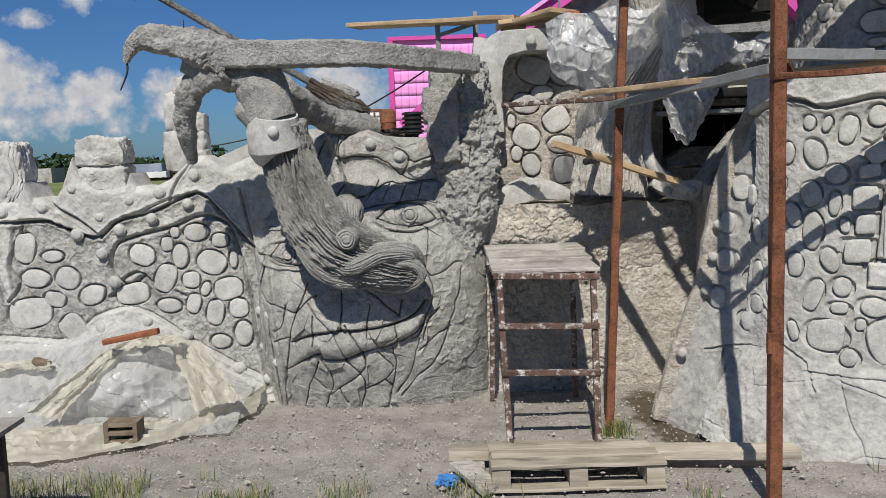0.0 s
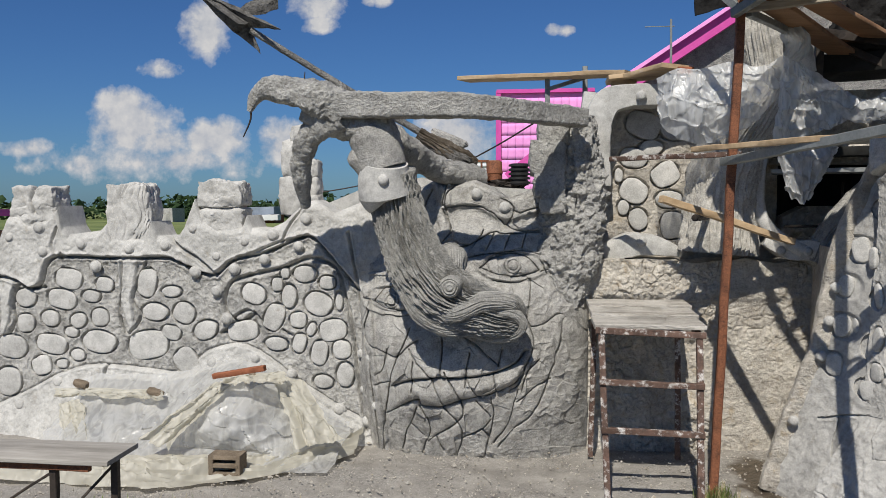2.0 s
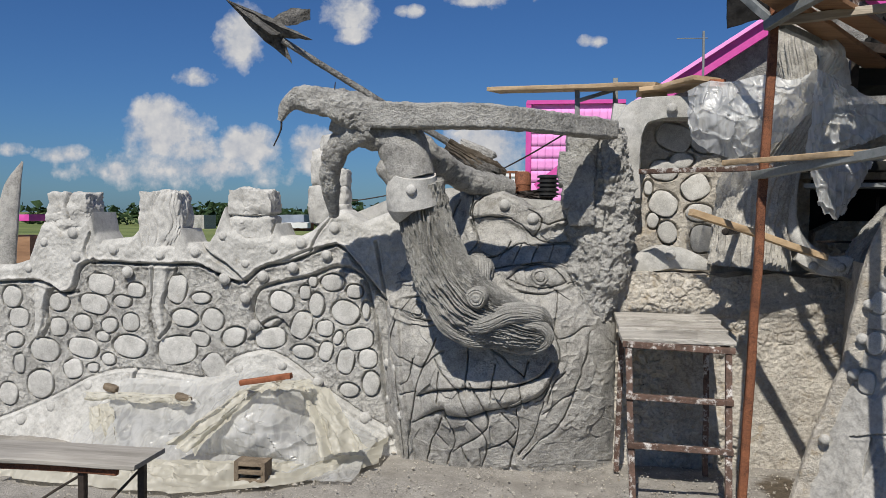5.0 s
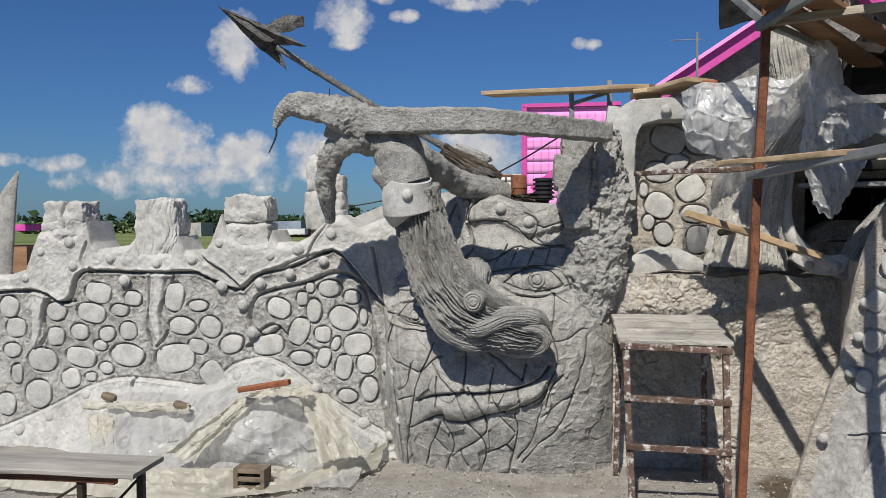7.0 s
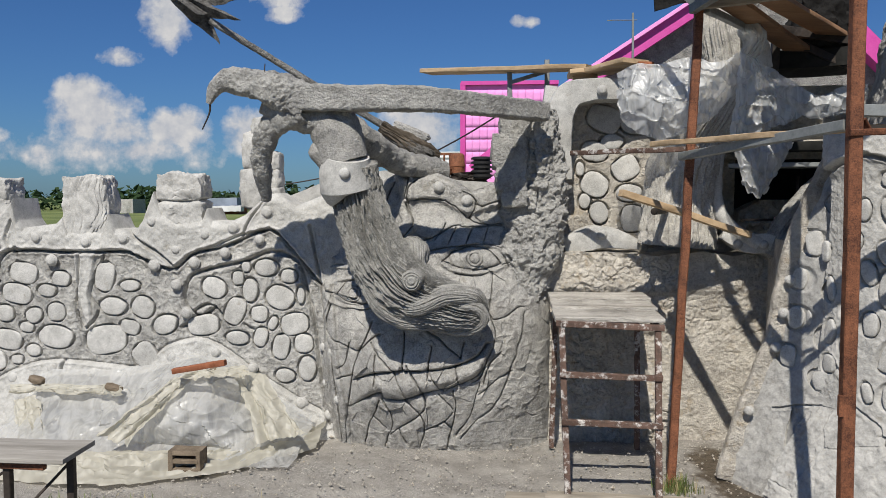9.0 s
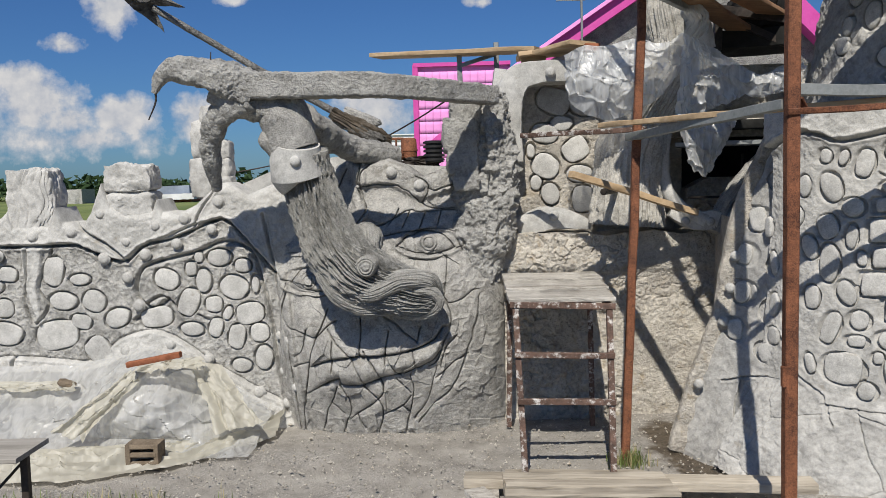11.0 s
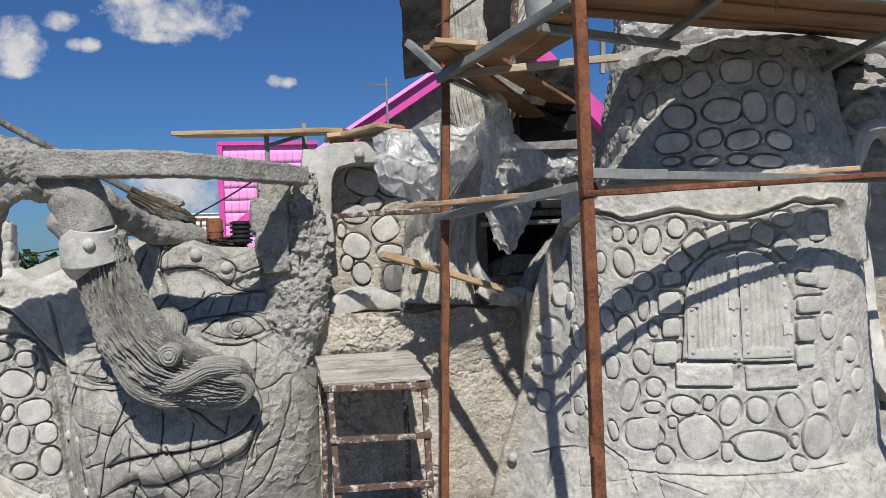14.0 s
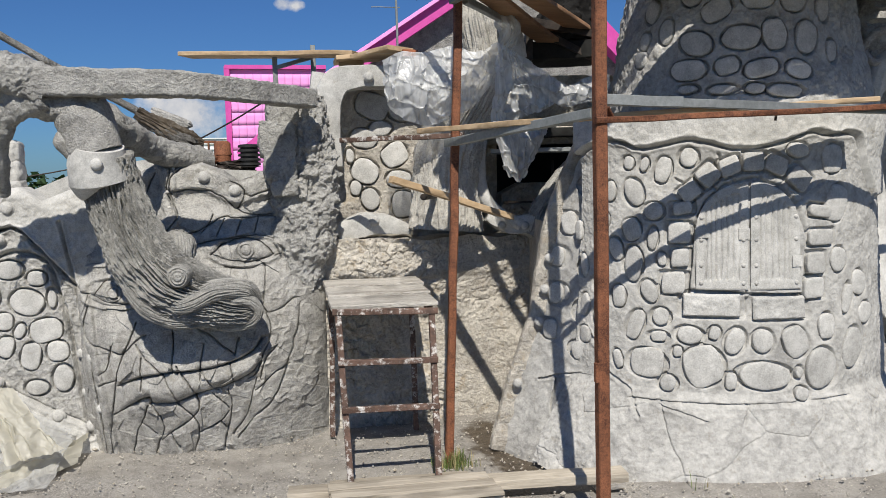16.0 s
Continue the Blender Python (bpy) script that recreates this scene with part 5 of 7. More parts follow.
UPPER_STONES_HIGH = [
    (-19.9, 2.698, 0.191, 0.147, 0),
    (-4.0, 2.672, 0.150, 0.141, 0),
    (-37.9, 2.635, 0.175, 0.129, -25),
    (-49.8, 2.743, 0.125, 0.141, -30),
    (-27.2, 2.461, 0.221, 0.141, 0),
    (-46.1, 2.446, 0.200, 0.141, 20),
    (-13.5, 2.471, 0.139, 0.184, -10),
    (0.5, 2.452, 0.135, 0.190, 5),
    (-32.8, 2.300, 0.136, 0.104, -10),
    (-19.3, 2.276, 0.187, 0.104, -10),
    (-48.8, 2.291, 0.216, 0.123, 0),
    (-4.2, 2.264, 0.154, 0.104, 15),
    (-60.8, 2.542, 0.098, 0.154, 10),
]
UPPER_STONES_LOW = [
    (-73.3, 2.505, 0.083, 0.111, 15),
    (-70.7, 2.684, 0.110, 0.141, 20),
    (-74.5, 2.396, 0.106, 0.104, 0),
    (-48.7, 2.178, 0.111, 0.049, 0),
    (-10.6, 2.143, 0.195, 0.074, 5),
    (-22.0, 2.161, 0.111, 0.061, 0),
    (-34.4, 2.163, 0.154, 0.055, 0),
    (10.5, 2.626, 0.092, 0.154, 0),
    (12.3, 2.374, 0.074, 0.123, 0),
    (-19.3, 2.871, 0.185, 0.123, 0),
    (-36.0, 2.841, 0.143, 0.123, 0),
    (-0.6, 2.843, 0.131, 0.111, 0),
]
UPPER_STONES = UPPER_STONES_HIGH + UPPER_STONES_LOW


def upper_at(theta, z, out=0.0):
    r = np.interp(z, [2.0, 3.1], [0.86, 0.66]) + out
    a = np.radians(theta)
    return 3.03 + r * np.sin(a), 5.15 - r * np.cos(a)


def build_upper():
    tw = thing("tower_upper_wall", (3.03, 5.15, 2.0), "upper tower drum of cement cobbles, in the shade of boards", "tower", kind="structure")
    A, Z = np.meshgrid(np.linspace(-110, 110, 480), np.linspace(1.98, 3.35, 240))
    arc = np.radians(A) * 0.8
    d = 0.012 * fbm(arc, Z, 7, 4, 51) + 0.005 * fbm(arc, Z, 40, 3, 52)
    d = ring_cut(arc, Z, d, [(math.radians(a) * 0.8, z, w, h, t) for a, z, w, h, t in UPPER_STONES])
    x, y = upper_at(A, Z, d)
    part("drum", grid_mesh("drum", x, y, Z), MORTAR_PALE, tw)
    A3, R3 = np.meshgrid(np.linspace(-75, 75, 160), np.linspace(0, 1, 14))
    rad = 0.66 + 0.27 * R3 + 0.02 * fbm(A3 * 0.05, R3, 3, 3, 55)
    zb = (2.71, 4.25, 2.8)[2] + 0.10 - 0.12 * R3 ** 2 + 0.012 * fbm(A3 * 0.06, R3, 4, 3, 56)
    part("brim", grid_mesh("brim", 3.03 + rad * np.sin(np.radians(A3)), 5.15 - rad * np.cos(np.radians(A3)), zb, (0, 0, 0.05)), CEMENT_GREY, tw, "grey cement brim")
    rng = random.Random(9)
    for a, z, w, h, t in UPPER_STONES:
        px, py = upper_at(a, z, -0.016)
        piece("cobble", rng.choice(PEBBLES), tw, (float(px), float(py), z), (w * 0.98, 0.05, h * 0.98), t, a)


build_upper()


# ---- shuttered window carved on the tower ----
def tower_patch(t0, t1, z0, z1, out, n=40, m=60, fn=None):
    """A sheet that follows the tower between two bearings and heights."""
    A, Z = np.meshgrid(np.linspace(t0, t1, n), np.linspace(z0, z1, m))
    d = out + (fn(np.radians(A), Z) if fn else 0)
    return on_tower(A, Z, d)


def build_window():
    w = thing("window_1", (float(on_tower(-22, 1.2)[0]), float(on_tower(-22, 1.2)[1]), 1.0), "closed arched wooden shutters carved in cement, with iron straps", "window", kind="structure")
    t0, zb = -34.1, 1.033
    t1, _ = -1.1, 1.003
    _, zt = -15.8, 1.627
    mid = (t0 + t1) / 2
    for a0, a1 in ((t0 + 0.3, mid - 0.35), (mid + 0.35, t1 - 0.3)):
        A, V = np.meshgrid(np.linspace(a0, a1, 90), np.linspace(0, 1, 90))
        u = (A - mid) / (t1 - t0) * 2
        top = zb + (zt - zb) * (0.52 + 0.48 * np.sqrt(np.clip(1 - np.abs(u) ** 2.2, 0, 1)))
        Z = zb + V * (top - zb)
        arc = np.radians(A)
        grain = 0.026 * np.abs(np.sin(arc * 105 + 1.2 * fbm(arc * 3, Z, 3, 2, 61))) ** 0.45 - 0.012 + 0.004 * fbm(arc * 9, Z, 6, 3, 62)
        uu = (A - a0) / (a1 - a0)
        rim = np.minimum(np.minimum(uu, 1 - uu) * 6, np.minimum(V, 1 - V) * 10)
        frame_ = 1 / (1 + np.exp((rim - 1.0) / 0.06))
        d = 0.0 + grain * (1 - frame_) + 0.020 * frame_ - 0.05 * np.clip(0.12 - rim, 0, 1)
        sh = part("shutter", grid_mesh("shutter", *on_tower(A, Z, d)), CEMENT_PALE, w)
        for k in (0.08, 0.3, 0.62, 0.9):
            for uu_ in (0.1, 0.9):
                aa = a0 + (a1 - a0) * uu_
                zz = zb + (zt - zb) * k * 0.75
                piece("rivet", STUD, sh, [float(q) for q in on_tower(aa, zz, 0.018)], (0.022, 0.022, 0.022), 0, facing(aa))
    for a, zz, s in ((-31.5, 1.353, -1), (-2.9, 1.187, 1), (-19.3, 1.343, 1)):
        x, y, Z = tower_patch(a - 1.6, a + 1.6, zz - 0.03, zz + 0.03, 0.03, 8, 8)
        part("strap", grid_mesh("strap", x, y, Z, (0, 0.03, 0)), CEMENT_PALE, w)
    rng = random.Random(3)
    for a, z, ww, hh, t in QUOINS:
        piece("dressed_stone", rng.choice(BLOCKS), w, [float(q) for q in on_tower(a, z, -0.017)], (ww * 0.98 * snug(a), 0.05, hh * 0.92), t, facing(a))
    e = np.clip(np.minimum(np.linspace(0, 1, 60), np.linspace(1, 0, 60))[None, :] * 20, 0, 1)
    for a, z, ww, hh, _ in SILLS:
        half = math.degrees(ww * 0.46)
        x, y, Z = tower_patch(a - half, a + half, z - hh * 0.45, z + hh * 0.45, 0.0, 60, 36, lambda p, q: 0.010 * fbm(p, q, 16, 4, 64) + 0.03 * np.minimum(e, np.clip(np.minimum(q - z + hh * 0.45, z + hh * 0.45 - q) * 90, 0, 1)) ** 0.5 - 0.012)
        part("sill", grid_mesh("sill", x, y, Z), CEMENT_STONE, w)


build_window()


def build_tower_roots():
    """Pale root-like bands with studs that run down both sides of the tower."""
    r = thing("root_band", (1.578, 5.2, 0.418), "pale cement root with studs, growing from the tower", "sculpture", "tower roots")
    line = [settle(*q) for q in curve([(2.035, 5.3, 1.911), (1.89, 5.38, 1.523), (1.797, 5.4, 1.12), (1.738, 5.42, 0.745), (1.627, 5.45, 0.398), (1.527, 5.5, 0.037), (1.465, 5.5, -0.2)], 16)]
    band([line[i] for i in range(0, len(line), 12)] + [line[-1]], [0.10, 0.12, 0.13, 0.13, 0.13, 0.13, 0.13, 0.13, 0.12, 0.12], 0.05, PLASTER, r, "root", rough=0.018)
    # flank between the root and the tower, and its return to the wall behind
    L = np.array(line)[::-1]
    zs = np.linspace(-0.05, 1.93, 260)
    lx, ly = np.interp(zs, L[:, 2], L[:, 0]), np.interp(zs, L[:, 2], L[:, 1])
    tx, ty, _ = on_tower(-56, zs, -0.03)
    U, Zf = np.meshgrid(np.linspace(0, 1, 190), zs)
    X = lx[:, None] * (1 - U) + tx[:, None] * U
    Yf = ly[:, None] * (1 - U) + ty[:, None] * U
    d = 0.05 * np.sin(U * math.pi) + 0.010 * fbm(X, Zf, 6, 4, 141) + 0.003 * fbm(X, Zf, 40, 3, 142)
    rng = random.Random(12)
    stones = [(x, z, w, h, t) for x, z, w, h, t in ((1.82, 1.62, 0.09, 0.12, 10), (1.72, 1.40, 0.10, 0.14, -10), (1.86, 1.34, 0.12, 0.15, 0), (1.66, 1.20, 0.09, 0.12, 8), (1.80, 1.12, 0.12, 0.17, -12), (1.64, 0.98, 0.10, 0.13, 5), (1.92, 1.14, 0.09, 0.13, 0), (1.76, 0.88, 0.11, 0.16, 0), (1.90, 0.86, 0.10, 0.14, 10), (1.60, 0.76, 0.09, 0.12, 0), (1.72, 0.66, 0.10, 0.11, -8), (1.86, 0.62, 0.11, 0.12, 6))]
    d = ring_cut(X, Zf, d, stones, 0.03)
    for ln in ([(1.52, 0.46), (1.7, 0.52), (1.98, 0.48)], [(1.6, 0.48), (1.56, 0.24), (1.66, 0.0)], [(1.78, 0.5), (1.84, 0.24), (1.76, 0.0)], [(1.56, 0.24), (1.7, 0.3), (1.84, 0.24)]):
        d = cut(X, Zf, d, ln, 0.006, 0.03)
    part("flank", grid_mesh("flank", X, Yf - d, Zf), MORTAR_PALE, r, "flank of the tower set with cobbles")
    for x, z, w, h, t in stones:
        i = int(np.argmin(np.abs(zs - z)))
        u = (x - lx[i]) / (tx[i] - lx[i])
        piece("cobble", rng.choice(PEBBLES), r, (x, float(ly[i] * (1 - u) + ty[i] * u - 0.05 * math.sin(u * math.pi) + 0.016), z), (w * 0.98, 0.046, h * 0.98), t, -40)
    U, Zb = np.meshgrid(np.linspace(0, 1, 12), zs[:190:3])
    part("return", grid_mesh("return", lx[:190:3, None] * (1 - U) + 1.75 * U, ly[:190:3, None] * (1 - U) + 5.69 * U, Zb), PLASTER, r)
    for p in ((1.559, 5.36, 0.283), (1.703, 5.31, 0.707), (1.742, 5.3, 0.929), (1.774, 5.29, 1.138)):
        piece("stud", STUD, r, settle(*p), (0.05, 0.04, 0.05), 0, -20)
    s = thing("root_band", (3.668, 4.5, 0.902), "pale cement root with studs, growing from the tower", "sculpture", "tower roots")
    band([(3.663, 4.78, 1.994), (3.706, 4.72, 1.78), (3.708, 4.66, 1.515), (3.67, 4.58, 1.187), (3.673, 4.5, 0.866), (3.806, 4.48, 0.711), (4.013, 4.5, 0.651)], [0.08, 0.11, 0.12, 0.12, 0.14, 0.2, 0.24], 0.14, CEMENT_PALE, s, "root", rough=0.022)
    band([(3.584, 4.5, 0.91), (3.584, 4.45, 0.631), (3.617, 4.4, 0.353), (3.603, 4.35, 0.087)], [0.05, 0.07, 0.08, 0.08], 0.1, CEMENT_GREY, s, "rootlet", rough=0.02)
    part("foot", lump((0.55, 0.5, 1.15), (3.86, 4.55, 0.111), 0.08, 2.2, 0.35, 4, 0, 5), CEMENT_GREY, s)
    for p in ((3.627, 4.62, 1.752), (3.623, 4.55, 1.428), (3.603, 4.47, 1.025)):
        piece("stud", STUD, s, p, (0.055, 0.04, 0.055))


build_tower_roots()


def relief_panel(name, label, x0, x1, z0, z1, y, stones, material, studs=(), seed=0, amp=0.012, cat="wall", nx=160, nz=160, thick=0.3):
    """A flat stretch of cement with cobbles set in it."""
    X, Z = np.meshgrid(np.linspace(x0, x1, nx), np.linspace(z0, z1, nz))
    d = amp * fbm(X, Z, 6, 4, seed) + 0.4 * amp * fbm(X, Z, 38, 3, seed + 1)
    d = ring_cut(X, Z, d, stones)
    p = thing(name, ((x0 + x1) / 2, y, z0), label, cat, kind="structure")
    part("panel", grid_mesh("panel", X, y - d, Z, (0, thick, 0)), material, p)
    rng = random.Random(seed)
    for x, z, w, h, t in stones:
        piece("cobble", rng.choice(PEBBLES), p, (x, y + 0.016, z), (w * 0.98, 0.05, h * 0.98), t)
    for x, z in studs:
        piece("stud", STUD, p, (x, y - 0.01, z), (0.06, 0.05, 0.06))
    return p


NICHE = relief_panel("wall_niche", "recessed cement panel set with cobbles inside a pale frame", 0.28, 1.62, 1.22, 2.36, 6.05, [
    (0.629, 1.99, 0.204, 0.145, 5), (0.633, 1.752, 0.204, 0.179, 20), (0.665, 1.547, 0.136, 0.162, -15), (0.852, 1.866, 0.196, 0.17, -30), (0.877, 1.691, 0.187, 0.128, 0), (0.56, 1.632, 0.085, 0.111, 0), (0.695, 2.221, 0.255, 0.187, 20), (0.907, 1.506, 0.17, 0.196, 0), (1.044, 1.848, 0.085, 0.128, 0), (0.525, 1.865, 0.06, 0.102, 0), (0.918, 2.193, 0.213, 0.17, 0), (0.753, 2.059, 0.17, 0.111, 0)], PLASTER, seed=71)


def build_frame():
    f = thing("niche_frame", (0.415, 5.9, 2), "smooth pale cement frame round a recess, with studs", "frame")
    band([(0.362, 5.9, 1.785), (0.359, 5.88, 2.001), (0.363, 5.86, 2.232), (0.438, 5.86, 2.368), (0.599, 5.86, 2.401), (0.857, 5.88, 2.403), (1.214, 5.9, 2.402)], [0.19, 0.18, 0.2, 0.19, 0.16, 0.15, 0.15], 0.16, CEMENT_PALE, f, "surround", rough=0.01)
    band([(0.284, 6, 1.971), (0.292, 6, 2.249), (0.313, 6, 2.437)], [0.12, 0.1, 0.1], 0.3, CEMENT_PALE, f, "edge")
    band([(0.395, 5.85, 1.32), (0.571, 5.8, 1.372), (0.729, 5.8, 1.375), (0.913, 5.84, 1.331)], [0.12, 0.17, 0.15, 0.06], 0.2, CEMENT_PALE, f, "sill", rough=0.012)
    for p in ((0.647, 5.76, 2.394), (0.65, 5.69, 1.402)):
        piece("stud", STUD, f, p, (0.06, 0.045, 0.06))


build_frame()


def build_tree():
    """The hollow trunk beside the passage."""
    t = thing("carved_tree", (1.182, 5.6, 1.392), "hollow tree trunk of carved cement bark", "sculpture")
    part("trunk", tube([(1.128, 5.62, 1.335), (1.15, 5.62, 1.62), (1.21, 5.62, 1.957), (1.443, 5.62, 2.413), (1.405, 5.6, 2.805), (1.397, 5.6, 3.2), (1.372, 5.6, 3.595)], [0.24, 0.23, 0.21, 0.17, 0.15, 0.16, 0.17], 220, 0.12, 4, 60, 0.015, 0.8, 30, 7), BARK_PALE, t)
    part("root", tube([(1.008, 5.66, 1.928), (1.036, 5.62, 1.662), (1.067, 5.6, 1.357)], [0.06, 0.10, 0.13], 120, 0.06, 6, 34, 0.011, 0.8, 26, 3), BARK_PALE, t)
    part("bough", tube([(1.501, 5.6, 2.964), (1.679, 5.62, 3.15), (1.847, 5.66, 3.385), (1.935, 5.7, 3.684)], [0.12, 0.11, 0.10, 0.11], 140, 0.05, 6, 40, 0.016, 0.8, 24, 9), BARK_PALE, t)
    # no cavity is cut: a near-black lump stands in for its shade
    part("hollow", lump((0.36, 0.1, 0.6), (1.582, 5.56, 3.406), 0.04, 2, 0.2, 3), DARK, t, "near-black lump painting the shade in the hollow")
    part("cloth", tube([(1.503, 5.45, 2.757), (1.561, 5.42, 2.616), (1.614, 5.42, 2.462)], [0.03, 0.075, 0.07], 24, 0.25, 7, steps=10), CEMENT_PALE, t)


build_tree()


def build_passage():
    """The passage in the wall beside the tree, its shade put into near-black inner faces, and what closes it above and
    below.
    """
    w = thing("wall_passage", (1.802, 5.75, 1.405), "rough cement wall round a dark open passage", "wall", kind="structure")
    x0, x1 = 1.30, 2.35
    # near-black back wall: the darkness of the passage is in its colour
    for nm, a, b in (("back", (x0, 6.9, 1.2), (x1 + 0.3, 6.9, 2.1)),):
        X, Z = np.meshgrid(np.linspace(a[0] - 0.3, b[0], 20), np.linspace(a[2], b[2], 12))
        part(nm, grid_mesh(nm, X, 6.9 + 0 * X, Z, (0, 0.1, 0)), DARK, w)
    X, Z = np.meshgrid(np.linspace(1.64, 2.12, 60), np.linspace(1.3, 1.64, 44))
    part("rubble", grid_mesh("rubble", X, 5.98 - 0.05 * slabs(X, Z, 0.09, 66)[1] - 0.015 * fbm(X, Z, 14, 3, 67), Z - 0.28 * np.clip((1.8 - X) / 0.2, 0, 1) * (Z - 1.3), (0, 0.2, 0)), PLASTER, w, "rubble wall seen through the opening")
    part("bag", lump((0.13, 0.06, 0.10), (1.89, 5.88, 1.46), 0.3, 3, 0.4, 9, 0.6, 4), BAG, w, "crumpled pink and white bag")
    part("rebar", bar((1.6, 5.8, 1.50), (2.15, 5.7, 1.51), 0.016, 0.016), IRON, w)
    part("rebar", bar((1.94, 5.75, 1.35), (1.96, 5.75, 1.8), 0.014, 0.014), IRON, w)
    # roof and sides carry the same painted darkness
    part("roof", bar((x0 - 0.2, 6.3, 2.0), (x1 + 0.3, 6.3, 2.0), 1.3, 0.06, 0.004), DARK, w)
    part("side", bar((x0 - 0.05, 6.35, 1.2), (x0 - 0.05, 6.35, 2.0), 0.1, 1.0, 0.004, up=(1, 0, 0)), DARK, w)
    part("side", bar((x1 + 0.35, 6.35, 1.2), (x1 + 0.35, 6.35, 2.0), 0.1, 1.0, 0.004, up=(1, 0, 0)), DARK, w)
    X, Z = np.meshgrid(np.linspace(1.2, 2.5, 130), np.linspace(1.93, 2.42, 60))
    d = 0.05 * np.floor(2.5 * (0.5 + 0.5 * vnoise(X * 4.5 + 0.4 * vnoise(Z * 7, X * 7, 4), Z * 6.5, 77))) / 2.5 + 0.03 * fbm(X, Z, 9, 4, 78)
    part("blockwork", grid_mesh("blockwork", X, 5.9 - d, Z, (0, 0.3, 0)), PLASTER, w)
    part("lintel", bar((1.496, 5.7, 1.865), (2.112, 5.5, 1.862), 0.3, 0.03), STEEL_GREY, w)
    band([(1.411, 5.6, 1.415), (1.55, 5.55, 1.363), (1.692, 5.52, 1.355), (1.806, 5.5, 1.375)], [0.05, 0.13, 0.13, 0.1], 0.12, CEMENT_PALE, w, "ledge", rough=0.014)
    for p in ((1.495, 5.46, 1.357), (1.647, 5.42, 1.354)):
        piece("stud", STUD, w, p, (0.05, 0.04, 0.05))
    part("rim", tube([(1.404, 5.6, 1.979), (1.367, 5.57, 1.754), (1.391, 5.55, 1.564), (1.506, 5.54, 1.431), (1.64, 5.5, 1.353)], [0.035, 0.045, 0.045, 0.045, 0.05], 24, 0.12, 7, steps=10), CEMENT_PALE, w)
    part("root", tube([(2.15, 5.45, 1.813), (1.994, 5.5, 1.616), (1.826, 5.52, 1.43), (1.728, 5.5, 1.26)], [0.12, 0.13, 0.11, 0.08], 90, 0.06, 6, 26, 0.016, 0.8, 24, 5), BARK, w, "grooved root of cement beside the opening")


build_passage()

RIGHT = relief_panel("wall_right", "cement wall set with large cobbles beside the tower", 3.75, 5.4, -0.05, 2.12, 4.98, [
    (4.348, 1.823, 0.175, 0.238, -10), (4.285, 1.632, 0.133, 0.105, 0), (4.486, 1.564, 0.126, 0.175, 10), (4.288, 1.491, 0.126, 0.07, 0), (4.366, 1.275, 0.224, 0.161, -10), (4.378, 1.011, 0.21, 0.231, -20), (4.468, 0.76, 0.28, 0.161, -10), (4.561, 1.18, 0.07, 0.07, 0), (4.665, 1.829, 0.105, 0.175, 0), (4.781, 1.452, 0.21, 0.21, 0), (4.789, 0.957, 0.21, 0.21, 0)], PLASTER, seed=81)


def build_figure():
    """Carved dome with slits beside the upper drum, and the hooked horn below it."""
    f = thing("carved_dome", (3.958, 4.9, 2.171), "slitted grey cement dome with a studded band and horn", "sculpture")
    c = Vector((3.86, 4.86, 2.62))
    A, B = np.meshgrid(np.linspace(-100, 100, 160), np.linspace(-30, 88, 110))
    ra, rb = np.radians(A), np.radians(B)
    d = 0.008 * fbm(ra * 2, rb * 2, 3, 4, 91)
    d = d + 0.02 / (1 + np.exp(-(B - 52 - 4 * np.sin(ra * 3)) / 1.2))
    for b0 in (16, 32):
        for a0 in (-28, 24):
            slit = np.maximum(np.abs(A - a0) / 17, np.abs(B - b0 + 0.006 * (A - a0) ** 2) / 2.6)
            d = d - 0.05 / (1 + np.exp((slit - 1) / 0.08))
    part("dome", grid_mesh("dome", c.x + (0.27 + d) * np.cos(rb) * np.sin(ra), c.y - (0.27 + d) * np.cos(rb) * np.cos(ra), c.z - 0.1 + (0.3 + d) * np.sin(rb)), CEMENT_GREY, f)
    part("cap", tube([(3.63, 4.78, 2.84), (3.86, 4.62, 2.92), (4.1, 4.72, 2.88), (4.2, 4.85, 2.86)], [0.05, 0.065, 0.065, 0.05], 40, 0.08, 6, steps=12), CEMENT_PALE, f)
    part("ring", tube([(3.62, 4.66, 2.42), (3.68, 4.62, 2.52), (3.79, 4.6, 2.54), (3.86, 4.61, 2.46), (3.8, 4.62, 2.37), (3.69, 4.64, 2.35), (3.62, 4.66, 2.42)], [0.025] * 7, 30, 0.06, 6, steps=10), CEMENT_GREY, f)
    part("horn", tube([(3.72, 4.75, 2.05), (3.73, 4.7, 2.2), (3.78, 4.66, 2.34), (3.9, 4.64, 2.38), (4.0, 4.66, 2.28), (3.97, 4.68, 2.17)], [0.07, 0.075, 0.075, 0.065, 0.05, 0.02], 60, 0.06, 6, 10, 0.004, steps=14), CEMENT_PALE, f)
    part("band", tube([(3.98, 4.8, 2.44), (4.2, 4.78, 2.5), (4.45, 4.82, 2.47), (4.7, 4.9, 2.5)], [0.06, 0.075, 0.08, 0.09], 40, 0.08, 6, steps=12), CEMENT_GREY, f)
    part("base", lump((1.3, 0.5, 0.5), (4.407, 5.1, 2.181), 0.1, 3, 0.6, 12, 0, 5), MORTAR, f)
    part("neck", lump((0.5, 0.4, 0.7), (3.92, 5.12, 2.25), 0.1, 3, 0.4, 22, 0, 5), CEMENT_GREY, f)
    for p in ((4.184, 4.7, 2.5), (4.05, 4.63, 2.9), (3.72, 4.64, 2.9)):
        piece("stud", STUD, f, p, (0.05, 0.04, 0.05))


build_figure()

